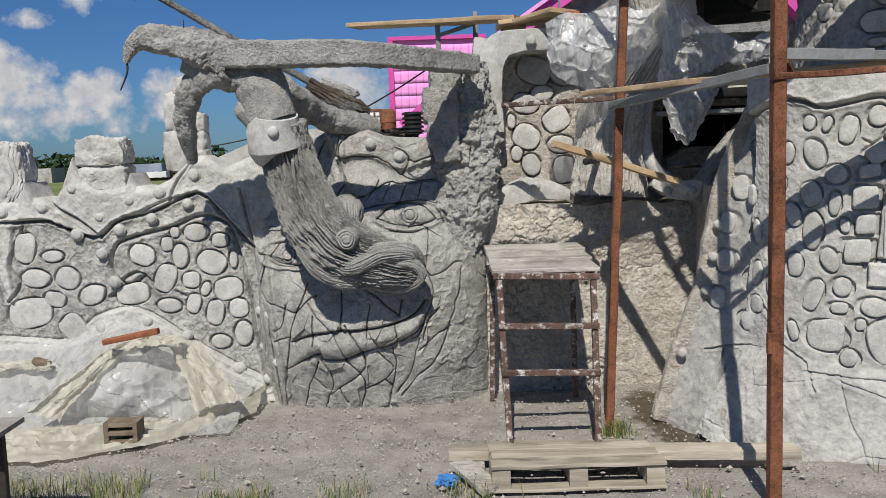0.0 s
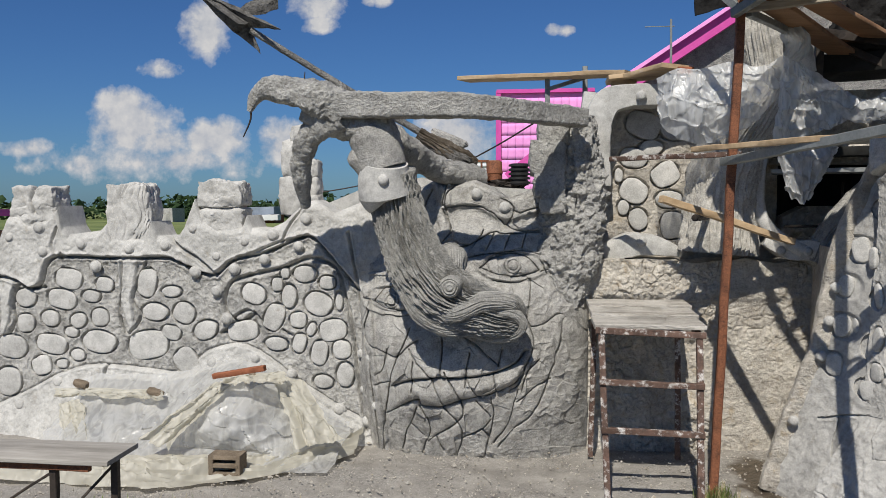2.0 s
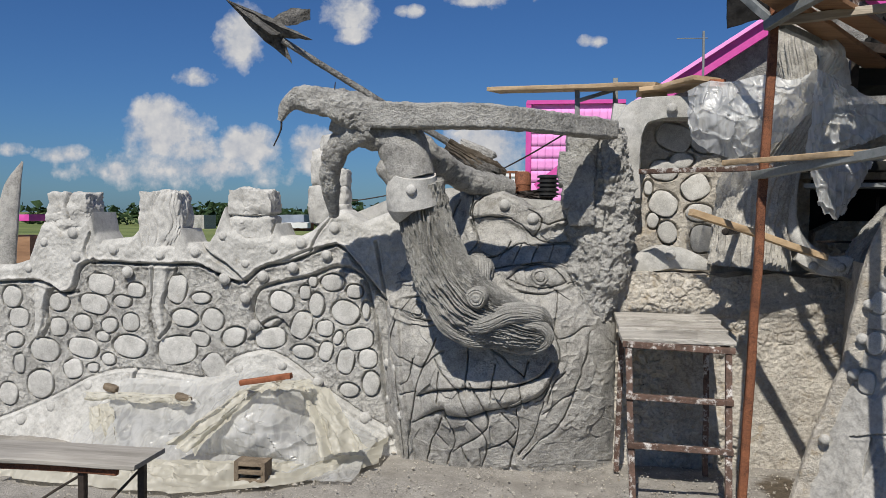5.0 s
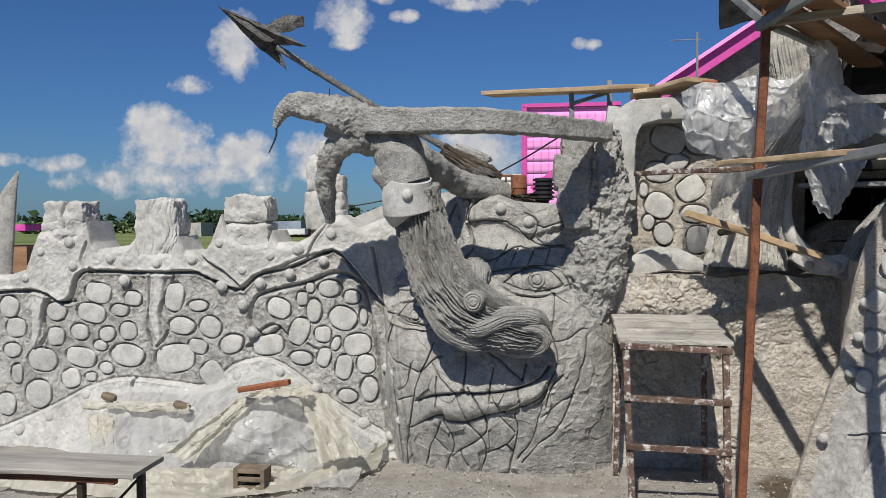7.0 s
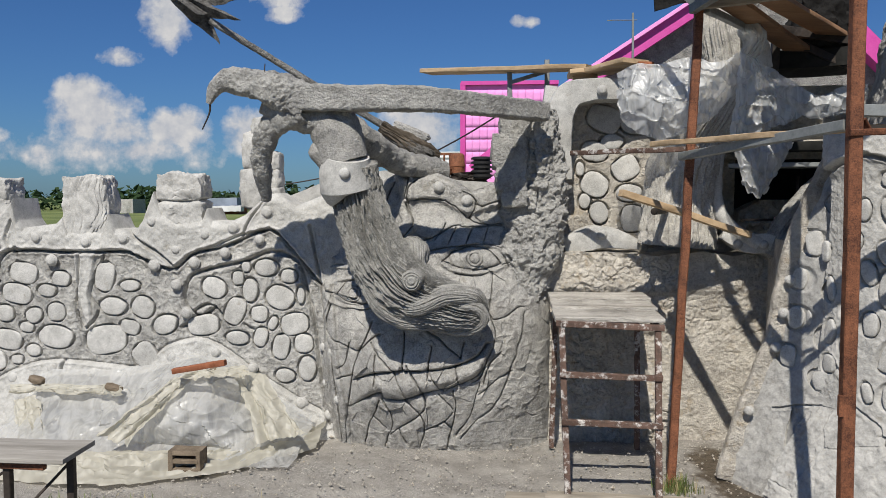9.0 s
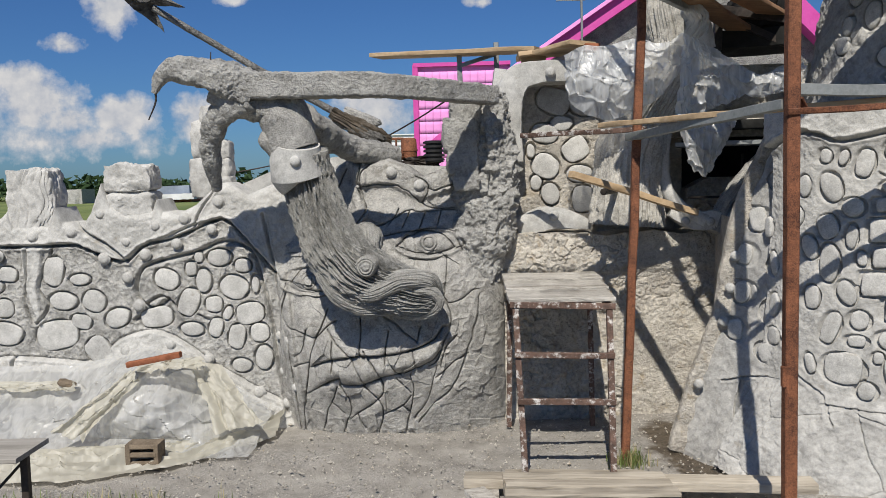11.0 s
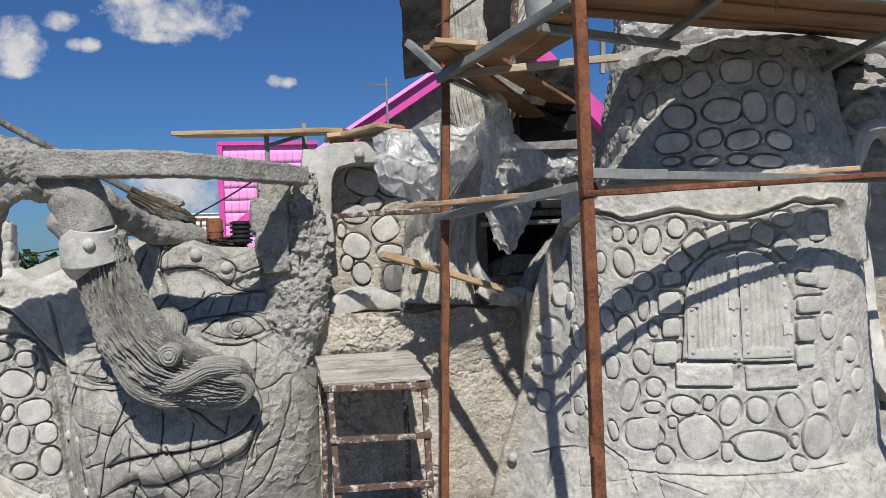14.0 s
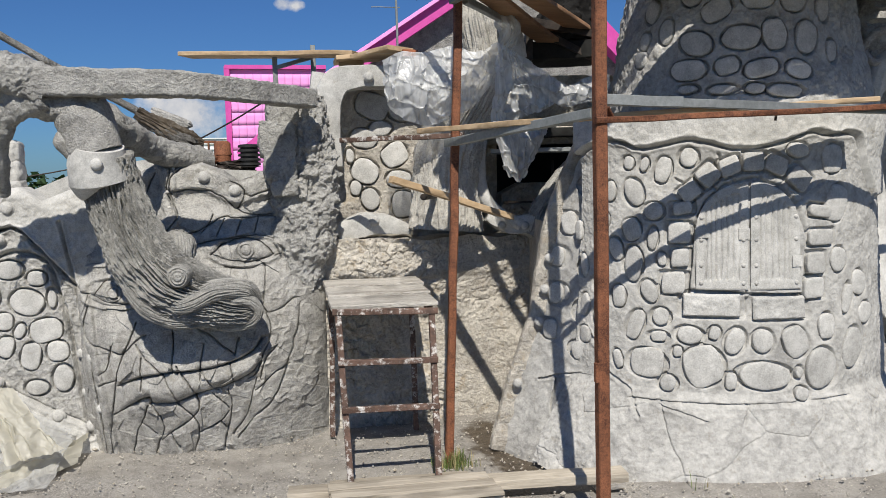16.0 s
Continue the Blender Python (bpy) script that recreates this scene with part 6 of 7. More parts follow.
BACK = relief_panel("wall_right_upper", "shaded upper cement wall behind the tower, with a near-black bar painted as the shade of an opening", 3.55, 6.0, 2.02, 3.7, 5.45, [(4.0, 2.9, 0.2, 0.16, 0), (4.25, 3.2, 0.24, 0.18, 10), (3.9, 3.3, 0.18, 0.2, 0)], MORTAR, seed=85, nx=120, nz=90)
# solid bar on the wall, coloured near-black for the shade of an opening
part("opening", bar((4.45, 5.40, 2.72), (5.9, 5.40, 2.72), 0.06, 0.42), DARK, BACK, "near-black bar painted as the shade of an opening")
part("slat", bar((4.4, 5.34, 2.62), (5.9, 5.34, 2.62), 0.03, 0.05), STEEL_GREY, BACK)


# ---- sculptures on the parapet ----
def build_arrow():
    a = thing("cement_arrow", (-1.373, 5.9, 2.468), "long arrow of cement over mesh, stuck through the parapet", "sculpture")
    part("shaft", tube([(-2.042, 5.6, 2.877), (-1.362, 5.85, 2.457), (-0.642, 6.1, 2.028)], [0.022, 0.024, 0.026], 16, 0.12, 14, steps=20), CEMENT_DARK, a)
    bm = bmesh.new()

    def blade(pts, th=0.014):
        pts = [Vector(p) for p in pts]
        c = sum(pts, Vector()) / len(pts)
        n = len(pts)
        front = [bm.verts.new(p + Vector((0, -th * 0.3, 0))) for p in pts]
        back = [bm.verts.new(p + Vector((0, th * 0.3, 0))) for p in pts]
        cf, cb = bm.verts.new(c + Vector((0, -th, 0))), bm.verts.new(c + Vector((0, th, 0)))
        for i in range(n):
            j = (i + 1) % n
            bm.faces.new((front[i], front[j], cf))
            bm.faces.new((back[j], back[i], cb))
            bm.faces.new((front[j], front[i], back[i], back[j]))

    blade([(-2.427, 5.5, 3.152), (-2.107, 5.55, 3.024), (-1.791, 5.5, 2.852), (-2.042, 5.6, 2.893)])
    blade([(-2.427, 5.5, 3.152), (-2.042, 5.6, 2.893), (-1.983, 5.65, 2.72), (-2.167, 5.6, 2.868)])
    blade([(-2.427, 5.5, 3.152), (-2.168, 5.6, 3.045), (-2.039, 5.65, 2.935), (-2.05, 5.4, 2.873)])
    blade([(-2.133, 5.62, 3.03), (-2.034, 5.75, 3.139), (-1.903, 5.8, 3.136), (-1.91, 5.8, 3.067), (-2.037, 5.7, 2.994)])
    bmesh.ops.recalc_face_normals(bm, faces=bm.faces)
    bmesh.ops.subdivide_edges(bm, edges=bm.edges, cuts=4, use_grid_fill=True)
    for v in bm.verts:
        v.co += 0.012 * Vector((noise.noise(v.co * 14), noise.noise(v.co * 14 + Vector((9, 0, 0))), noise.noise(v.co * 14 + Vector((0, 9, 0)))))
    MESH_CEMENT = mat("mesh_and_cement", (0.03, 0.028, 0.025), (0.26, 0.25, 0.23), 45, 12, 0.95, 1.0, vary=0, dist=0.03)
    part("head", bm, MESH_CEMENT, a, "dark arrowhead of rusty mesh daubed with cement")
    # lower feather in a darker mix than the upper: shade put into its colour
    part("feather", lump((0.44, 0.12, 0.085), (-0.729, 6.05, 2.05), 0.2, 3, 0.6, 5, 0.42, 4), MESH_CEMENT, a)
    # dark strip added below the feather for its shadowed underside
    part("bark_strip", tube([(-0.919, 5.98, 2.183), (-0.762, 6.02, 2.083), (-0.618, 6.05, 2.005), (-0.5, 6.1, 1.968)], [0.03, 0.05, 0.055, 0.02], 60, 0.35, 8, 14, 0.02, 0.6, 22, 7), UNDERSIDE_DARK, a, "dark brown strip painting the feather's shaded underside")
    part("feather", lump((0.3, 0.1, 0.075), (-0.707, 6.1, 2.145), 0.15, 3, 0.7, 8, 0.4, 4), CEMENT_GREY, a)


build_arrow()


def build_parapet():
    p = thing("rock_post", (-1.86, 6.1, 1.594), "short post of stacked carved rocks", "post")
    for i, (q, s) in enumerate((((-1.888, 6.1, 1.724), (0.24, 0.24, 0.34)), ((-1.778, 6.15, 1.791), (0.18, 0.2, 0.2)), ((-1.757, 6.15, 1.93), (0.13, 0.18, 0.17)), ((-1.768, 6.12, 1.669), (0.2, 0.2, 0.16)), ((-1.877, 6.1, 2.004), (0.22, 0.22, 0.34)), ((-1.821, 6.1, 2.168), (0.19, 0.2, 0.2)))):
        part("rock", lump(s, q, 0.12, 3, 0.5, i, 0, 4), CEMENT_STONE, p)
    b = thing("blade_sculpture", (-4.301, 5.75, 1.274), "tall pointed blade of smooth grey cement", "sculpture")
    part("blade", tube([(-4.359, 5.75, 1.207), (-4.319, 5.75, 1.535), (-4.259, 5.75, 1.84), (-4.173, 5.75, 2.039)], [0.11, 0.10, 0.07, 0.008], 28, 0.04, 5, steps=10, flat=0.5), CEMENT_GREY, b)
    x = thing("timber_hut", (-5.722, 8, 1.252), "small brown timber hut with a pink roof edge", "hut")
    part("body", bar(((-6, 8.2, 1.301)[0], 8.2, 0.7), ((-5.756, 8.2, 1.306)[0], 8.2, 0.7), 0.3, 1.4), WOOD_BROWN, x)
    part("roof", bar((-5.993, 8.1, 1.586), (-5.659, 8.1, 1.591), 0.4, 0.07), PINK_DEEP, x)
    k = thing("wood_block", (-3.602, 5.78, 1.525), "block of new pine behind the wall", "block")
    part("block", bar((-3.63, 5.78, 1.516), (-3.56, 5.78, 1.517), 0.1, 0.08), WOOD_NEW, k)
    # far parapet behind the bowl
    f = thing("wall_back", (-1.062, 6.1, 1.671), "smooth grey cement parapet behind the carved bowl", "wall", kind="structure")
    X, V = np.meshgrid(np.linspace(-1.75, 0.3, 120), np.linspace(0, 1, 50))
    top = np.interp(X, [-1.75, -1.3, -0.9, -0.3, 0.3], [1.62, 1.80, 1.86, 1.78, 1.75])
    Z = 0.9 + V * (top - 0.9)
    part("parapet", grid_mesh("parapet", X, 6.05 - 0.012 * fbm(X, Z, 5, 4, 90), Z, (0, 1.1, 0)), CEMENT_PALE, f)


build_parapet()


# ---- scaffold ----
def build_scaffold():
    s = thing("scaffold", (1.47, 3.62, 0), "scaffold of rusty posts, grey rails and boards before the tower", "scaffold")
    post = part("post", bar((1.472, 3.62, -0.02), (1.466, 3.62, 3.9), 0.056, 0.056, 0.0015, 0.005, 30), RUST, s, "rusty square steel post")
    part("weld_lug", bar((1.436, 3.6, 0.72), (1.436, 3.6, 0.81), 0.02, 0.03), RUST, post)
    part("bracket", bar((1.5, 3.62, 1.99), (1.55, 3.66, 1.93), 0.03, 0.012), RUST, post)
    part("post", bar((0.945, 4.72, 0.0), (1.105, 4.75, 3.7), 0.046, 0.046, 0.002, 0.006, 30), RUST, s, "leaning rusty steel pole")
    part("post", bar((3.41, 3.72, 0.0), (3.43, 3.72, 3.9), 0.055, 0.055, 0.0015, 0.005, 20), STEEL_GREY, s, "grey painted steel post")
    part("post", bar((1.55, 5, 2.837), (1.59, 4.95, 3.456), 0.04, 0.04, 0.0015, 0.005, 12), RUST_SPLASH, s)
    part("rail", bar((1.511, 3.72, 2.034), (4.131, 3.84, 1.95), 0.036, 0.042), STEEL_GREY, s, "grey steel tube rail")
    part("sleeve", bar((1.53, 3.71, 2.035), (1.927, 3.735, 2.023), 0.048, 0.05), STEEL_GREY, s)
    part("board", bar((1.579, 3.8, 1.967), (3.104, 3.9, 2.045), 0.11, 0.026, 0.003, 0.003, 20), WOOD_NEW, s, "pale sawn pine board")
    part("board", bar((1.435, 3.6, 1.929), (3.442, 3.78, 2.01), 0.04, 0.028, 0.002, 0.003, 20), RUST, s, "thin rusty bar")
    part("rail", bar((1.455, 3.66, 1.969), (0.983, 4.76, 1.889), 0.05, 0.045), STEEL_GREY, s)
    part("board", bar((0.83, 4.84, 1.966), (1.481, 3.7, 1.953), 0.03, 0.03, 0.003, 0.003, 20), WOOD_NEW, s)
    part("rail", bar((0.408, 5.3, 1.939), (1.088, 4.8, 1.936), 0.035, 0.03), RUST_SPLASH, s, "rusty tube splashed with cement")
    part("pin", bar((2.438, 3.74, 1.976), (2.434, 3.74, 1.932), 0.012, 0.012), IRON, s)
    # high frame
    part("rail", bar((1.018, 4.7, 2.694), (1.448, 3.66, 2.854), 0.045, 0.05), STEEL_GREY, s)
    part("rail", bar((1.383, 3.95, 2.793), (2.321, 4.3, 2.8), 0.04, 0.045), STEEL_GREY, s)
    part("rail", bar((0.883, 4.95, 2.966), (1.05, 4.72, 2.725), 0.04, 0.045), STEEL_GREY, s)
    part("rail", bar((1.103, 4.75, 2.705), (1.449, 5.2, 2.683), 0.04, 0.04), STEEL_GREY, s)
    part("crossbar", bar((1.08, 4.72, 2.722), (2.147, 4.72, 2.833), 0.04, 0.045), WOOD_PALE, s)
    part("board", bar((0.947, 4.45, 2.822), (1.955, 5.7, 2.613), 0.15, 0.03, 0.003), WOOD_BROWN, s)
    part("board", bar((1.155, 4.45, 2.812), (2.196, 5.7, 2.702), 0.15, 0.03, 0.003), WOOD_BROWN, s)
    part("board", bar((0.926, 4.42, 2.833), (1.163, 4.44, 2.822), 0.12, 0.03, 0.003), WOOD_NEW, s)
    part("board", bar((1.328, 4.55, 2.799), (1.519, 3.85, 2.852), 0.14, 0.03, 0.003), WOOD_BROWN, s)
    part("board", bar((1.513, 4.6, 2.806), (1.599, 4, 2.828), 0.14, 0.03, 0.003), WOOD_BROWN, s)
    part("rod", bar((1.02, 4.75, 3.011), (1.29, 4.6, 3.177), 0.014, 0.014), IRON, s)
    part("strut", bar((2.121, 4.9, 2.983), (2.113, 4.9, 2.775), 0.03, 0.03), STEEL_GREY, s)
    # platform before the upper drum
    a, b = Vector((1.519, 3.56, 2.947)), Vector((3.223, 3.66, 2.882))
    b = a + (b - a) * 1.5
    for i in range(5):
        off = Vector((0, 0.06 + 0.142 * i, 0.02 + 0.012 * (i % 2)))
        part("board", bar(a + off, b + off, 0.13, 0.032, 0.003, 0.003, 24, seed=i * 3), WOOD_BROWN, s, "brown platform board")
    part("rail", bar(a + Vector((0, 0, 0.01)), b + Vector((0, 0, 0.01)), 0.04, 0.05), STEEL_GREY, s)
    part("brace", bar((2.253, 3.62, 2.909), (2.249, 4.35, 2.846), 0.04, 0.04), STEEL_GREY, s)
    part("brace", bar((3.25, 3.65, 2.768), (3.418, 4.6, 2.707), 0.04, 0.04), STEEL_GREY, s)
    part("rod", bar((2.476, 3.6, 2.979), (2.478, 3.6, 2.794), 0.01, 0.01), IRON, s)
    return s


build_scaffold()


def build_bucket():
    c = Vector((1.628, 4.55, 3.074))
    b = thing("bucket", (c.x, c.y, c.z - 0.14), "dented zinc bucket standing on the scaffold boards", "bucket")
    bm = bmesh.new()
    rings = []
    for r, z in ((0.001, -0.14), (0.10, -0.14), (0.135, 0.14), (0.142, 0.145), (0.135, 0.15), (0.128, 0.14), (0.095, -0.12)):
        rings.append([bm.verts.new((c.x + r * math.cos(t), c.y + r * math.sin(t), c.z + z)) for t in [2 * math.pi * k / 28 for k in range(28)]])
    for p, q in zip(rings[:-1], rings[1:]):
        for k in range(28):
            bm.faces.new((p[k], p[(k + 1) % 28], q[(k + 1) % 28], q[k]))
    bmesh.ops.recalc_face_normals(bm, faces=bm.faces)
    part("pail", bm, BUCKET, b)


build_bucket()


def build_felt_roof():
    r = thing("felt_panel", (1.05, 5.3, 3.116), "hanging panel of black roofing felt", "panel")
    X, Z = np.meshgrid(np.linspace(-0.15, 0.15, 30), np.linspace(-0.42, 0.42, 60))
    c = (1.066, 5.35, 3.287)
    part("felt", grid_mesh("felt", c[0] + X + 0.01 * fbm(X, Z, 9, 2, 4), c[1] + 0.02 * fbm(X, Z, 8, 3, 5), c[2] + Z + 0.25 * X, (0, 0.02, 0)), BITUMEN, r)
    d = thing("dark_tarpaulin", (2.04, 5.5, 2.746), "black tarpaulin heaped behind the boards", "tarpaulin")
    part("sheet", lump((0.42, 0.3, 0.38), (2.062, 5.7, 2.805), 0.25, 3, 0.5, 3, 0, 5), BITUMEN, d)
    part("lining", bar((1.799, 5.9, 2.562), (2.317, 5.8, 2.572), 0.5, 0.12), DARK, d)
    part("bracing", bar((1.737, 5.6, 2.486), (1.746, 5.6, 2.706), 0.05, 0.05), IRON, d)
    part("bracing", bar((1.82, 5.6, 2.685), (2.278, 5.6, 2.48), 0.03, 0.05), IRON, d)
    part("bracing", bar((1.663, 5.55, 2.748), (2.265, 5.6, 2.664), 0.06, 0.06), IRON, d)


build_felt_roof()


def build_high_boards():
    h = thing("trestle", (0.187, 6.6, 2.487), "steel trestle with long sawn boards behind the wall", "trestle")
    part("board", bar((-0.704, 7.2, 2.747), (0.636, 6.4, 2.641), 0.2, 0.035, 0.003), WOOD_NEW, h)
    part("leg", bar((0.019, 6.8, 2.422), (0.014, 6.8, 2.677), 0.04, 0.04), STEEL_GREY, h)
    part("leg", bar((0.319, 6.8, 2.444), (0.316, 6.8, 2.769), 0.04, 0.04), STEEL_GREY, h)
    part("brace", bar((0.029, 6.75, 2.588), (0.312, 6.75, 2.671), 0.03, 0.03), STEEL_GREY, h)
    part("board", bar((0.441, 6.1, 2.552), (0.782, 6.1, 2.582), 0.3, 0.03, 0.003), WOOD_NEW, h)
    part("board", bar((0.635, 6, 2.552), (0.864, 5.7, 2.576), 0.25, 0.03, 0.003), WOOD_NEW, h)
    part("board", bar((0.47, 6.1, 2.528), (0.647, 6.1, 2.535), 0.06, 0.06, 0.003), WOOD_NEW, h)
    p = thing("timber_offcut", (0.919, 5.7, 2.542), "short reddish timber offcut on the frame", "offcut")
    part("offcut", bar((0.872, 5.7, 2.542), (0.973, 5.7, 2.538), 0.1, 0.05), BRICK_RED, p)
    q = thing("loose_plank", (1.098, 5.2, 1.551), "sawn pine plank leaning across the passage", "plank")
    part("plank", bar((0.681, 5, 1.689), (1.55, 5.42, 1.416), 0.05, 0.04, 0.003), WOOD_NEW, q)
    r = thing("iron_pipe", (0.976, 5.4, 1.575), "black iron pipe sticking out of the wall", "pipe")
    part("pipe", tube([(0.911, 5.2, 1.571), (1.146, 5.7, 1.582)], [0.022, 0.022], 16, 0, 1, steps=2), IRON, r)


build_high_boards()


# ---- step stool ----
def build_stool():
    s = thing("step_stool", (0.56, 4.6, 0), "rusty steel step stool with a cement-splashed wooden top", "stool")
    fl, fr = Vector((0.335, 4.349, 0)), Vector((0.807, 4.321, 0))
    tl, tr = Vector((0.302, 4.52, 0.966)), Vector((0.825, 4.52, 0.947))
    bl, br = Vector((0.30, 5.42, 0)), Vector((0.86, 5.42, 0))
    ul, ur = Vector((tl.x + 0.02, 5.40, tl.z + 0.03)), Vector((tr.x + 0.02, 5.40, tr.z + 0.03))
    for p, q in ((fl, tl), (fr, tr), (bl, ul), (br, ur)):
        part("leg", bar(p, q, 0.034, 0.034, 0.001), RUST_SPLASH, s)
    for k in (0.465, 0.725):
        part("rung", bar(fl.lerp(tl, k) + Vector((-0.02, -0.02, 0)), fr.lerp(tr, k) + Vector((0.02, -0.02, 0)), 0.03, 0.032, 0.0015), RUST_SPLASH, s)
    part("apron", bar(tl + Vector((-0.03, -0.01, 0.005)), tr + Vector((0.03, -0.01, 0.005)), 0.03, 0.035), RUST_SPLASH, s)
    part("apron", bar(ul, ur, 0.03, 0.035), RUST_SPLASH, s)
    z = (tl.z + tr.z) / 2 + 0.03
    part("side_rail", bar(tl, ul, 0.03, 0.035), RUST_SPLASH, s)
    part("side_rail", bar(tr, ur, 0.03, 0.035), RUST_SPLASH, s)
    for i in range(3):
        y = 4.515 + 0.165 + i * 0.35
        k = z + 0.03 * (y - 4.52)
        part("top_board", bar((tl.x - 0.035 + 0.004 * (i % 3), y, k), (tr.x + 0.035 + 0.02 * i, y, k), 0.347, 0.026, 0.003, seed=i), WOOD_OLD, s)


build_stool()


# ---- pallet and planks ----
def build_pallet():
    p = thing("pallet", (0.62, 3.95, 0), "grey weathered wooden pallet lying on the gravel", "pallet")
    y0, y1, x0, x1, top = 3.85, 4.2, 0.2, 1.05, 0.125
    for i in range(3):
        y = y0 + 0.05 + i * 0.115
        part("slat", bar((x0 + 0.008 * (i % 2), y, top + 0.003 * (i % 2)), (x1 - 0.01 * (i % 3), y, top), 0.088, 0.02, 0.004, seed=i), WOOD_PALE, p)
    for x in (x0 + 0.05, (x0 + x1) / 2, x1 - 0.05):
        part("block", bar((x, y0 + 0.02, 0.06), (x, y1, 0.06), 0.09, 0.1, 0.003), WOOD_PALE, p)
    part("base_board", bar((x0, y0 + 0.05, 0.008), (x1, y0 + 0.05, 0.008), 0.09, 0.016), WOOD_PALE, p)
    for i, (a, b, w, h) in enumerate((((0.0, 4.27, 0.062), (1.80, 4.13, 0.062), 0.13, 0.05), ((0.22, 4.36, 0.045), (0.98, 4.33, 0.045), 0.14, 0.03))):
        q = thing("plank", a, "pale thick plank lying on the ground before the wall", "plank", "planks on the ground")
        part("plank", bar(a, b, w, h, 0.003, 0.003, 24, seed=i), WOOD_PALE, q)
    for x, y in ((0.1, 4.2), (1.7, 4.12)):
        q = thing("timber_offcut", (x, y, 0), "short timber offcut under a plank", "offcut", "offcuts")
        part("offcut", bar((x - 0.08, y, 0.02), (x + 0.08, y, 0.02), 0.1, 0.036), WOOD_OLD, q)
    q = thing("plank_offcut", (0.12, 4.0, 0), "grey plank end leaning by the pallet", "plank")
    part("plank", bar((0.05, 4.15, 0.05), (0.2, 3.85, 0.02), 0.12, 0.03), WOOD_OLD, q)
    r = thing("blue_rag", (0.0, 4.0, 0), "crumpled bright blue plastic rag on the gravel", "rag")
    gx, gy = -0.016, 3.989
    part("rag", lump((0.11, 0.09, 0.05), (gx, gy, 0.02), 0.5, 3, 0.2, 3, 0, 4), BLUE_RAG, r)
    gx, gy = 0.099, 4.204
    part("strip", lump((0.09, 0.03, 0.015), (gx, gy, 0.03), 0.4, 3, 0.2, 5, 0, 3), BLUE_RAG, r)


build_pallet()


# ---- table ----
def build_table():
    t = thing("trestle_table", (-2.1, 3.4, 0), "low grey board table with dark legs, splashed with cement", "table")
    a = (-1.853, 3.5, 0.557)
    z = a[2]
    y0, y1 = 3.22, 3.50
    x1 = a[0]
    part("tabletop", bar((x1 - 1.6, (y0 + y1) / 2, z), (x1, (y0 + y1) / 2 + 0.02, z), y1 - y0, 0.022, 0.002), WOOD_GREY, t, "grey dusty board top")
    part("apron", bar((x1 - 1.5, y0 + 0.06, z - 0.03), (x1 - 0.1, y0 + 0.06, z - 0.03), 0.03, 0.035), RUST, t)
    for x, y in ((x1 - 0.06, y1 - 0.08), (x1 - 0.28, y0 + 0.08), (x1 - 1.4, y0 + 0.08), (x1 - 1.4, y1 - 0.08)):
        part("leg", bar((x, y, 0), (x, y, z - 0.012), 0.032, 0.032), IRON, t)
    part("brace", bar((x1 - 0.28, y0 + 0.08, z - 0.06), (x1 - 0.9, y0 + 0.08, 0.1), 0.012, 0.012), IRON, t)
    part("brace", bar((x1 - 0.28, y0 + 0.08, 0.25), (x1 - 0.06, y1 - 0.08, z - 0.05), 0.012, 0.012), IRON, t)


build_table()


# ---- plastic ----
def cloth(name, parent, corners, material, nx=70, nz=50, folds=0.03, waves=5, sag=0.0, seed=0, label="", ragged=0.02):
    """A crumpled sheet spanned between four corners: top left, top right, bottom left, bottom right."""
    tl, tr, bl, br = [np.array(c, float) for c in corners]
    U, V = np.meshgrid(np.linspace(0, 1, nx), np.linspace(0, 1, nz))
    u, v = U[..., None], V[..., None]
    P = (tl * (1 - u) + tr * u) * (1 - v) + (bl * (1 - u) + br * u) * v
    fall = U * waves * 6.28 + 2.2 * fbm(U, V * 0.5, 1.2, 2, seed) + 2 * V
    w = folds * (np.sin(fall) * (0.3 + 0.7 * V) + 0.35 * np.sin(fall * 2.7 + 1.3) * V + 0.22 * fbm(U * 2, V, 1.6, 2, seed + 3) + 0.35 * (1 - np.abs(fbm(U * 2.4 + V * 0.7, V * 0.5 - U * 0.3, 2, 2, seed + 6))) ** 5)
    w = w + folds * (0.7 * slabs(P[..., 0] + 0.4 * P[..., 2], P[..., 2] * 0.8, 0.09, seed + 2)[1] + 0.3 * slabs(P[..., 0], P[..., 2] + 0.3 * P[..., 0], 0.04, seed + 5)[1])
    P[..., 1] -= w
    P[..., 2] -= sag * 4 * U * (1 - U) * (1 - V) + ragged * fbm(U, V, 6, 3, seed + 9) * V
    P[..., 0] += 0.5 * folds * fbm(U, V, 5, 3, seed + 12)
    return part(name, grid_mesh(name, P[..., 0], P[..., 1], P[..., 2]), material, parent, label)


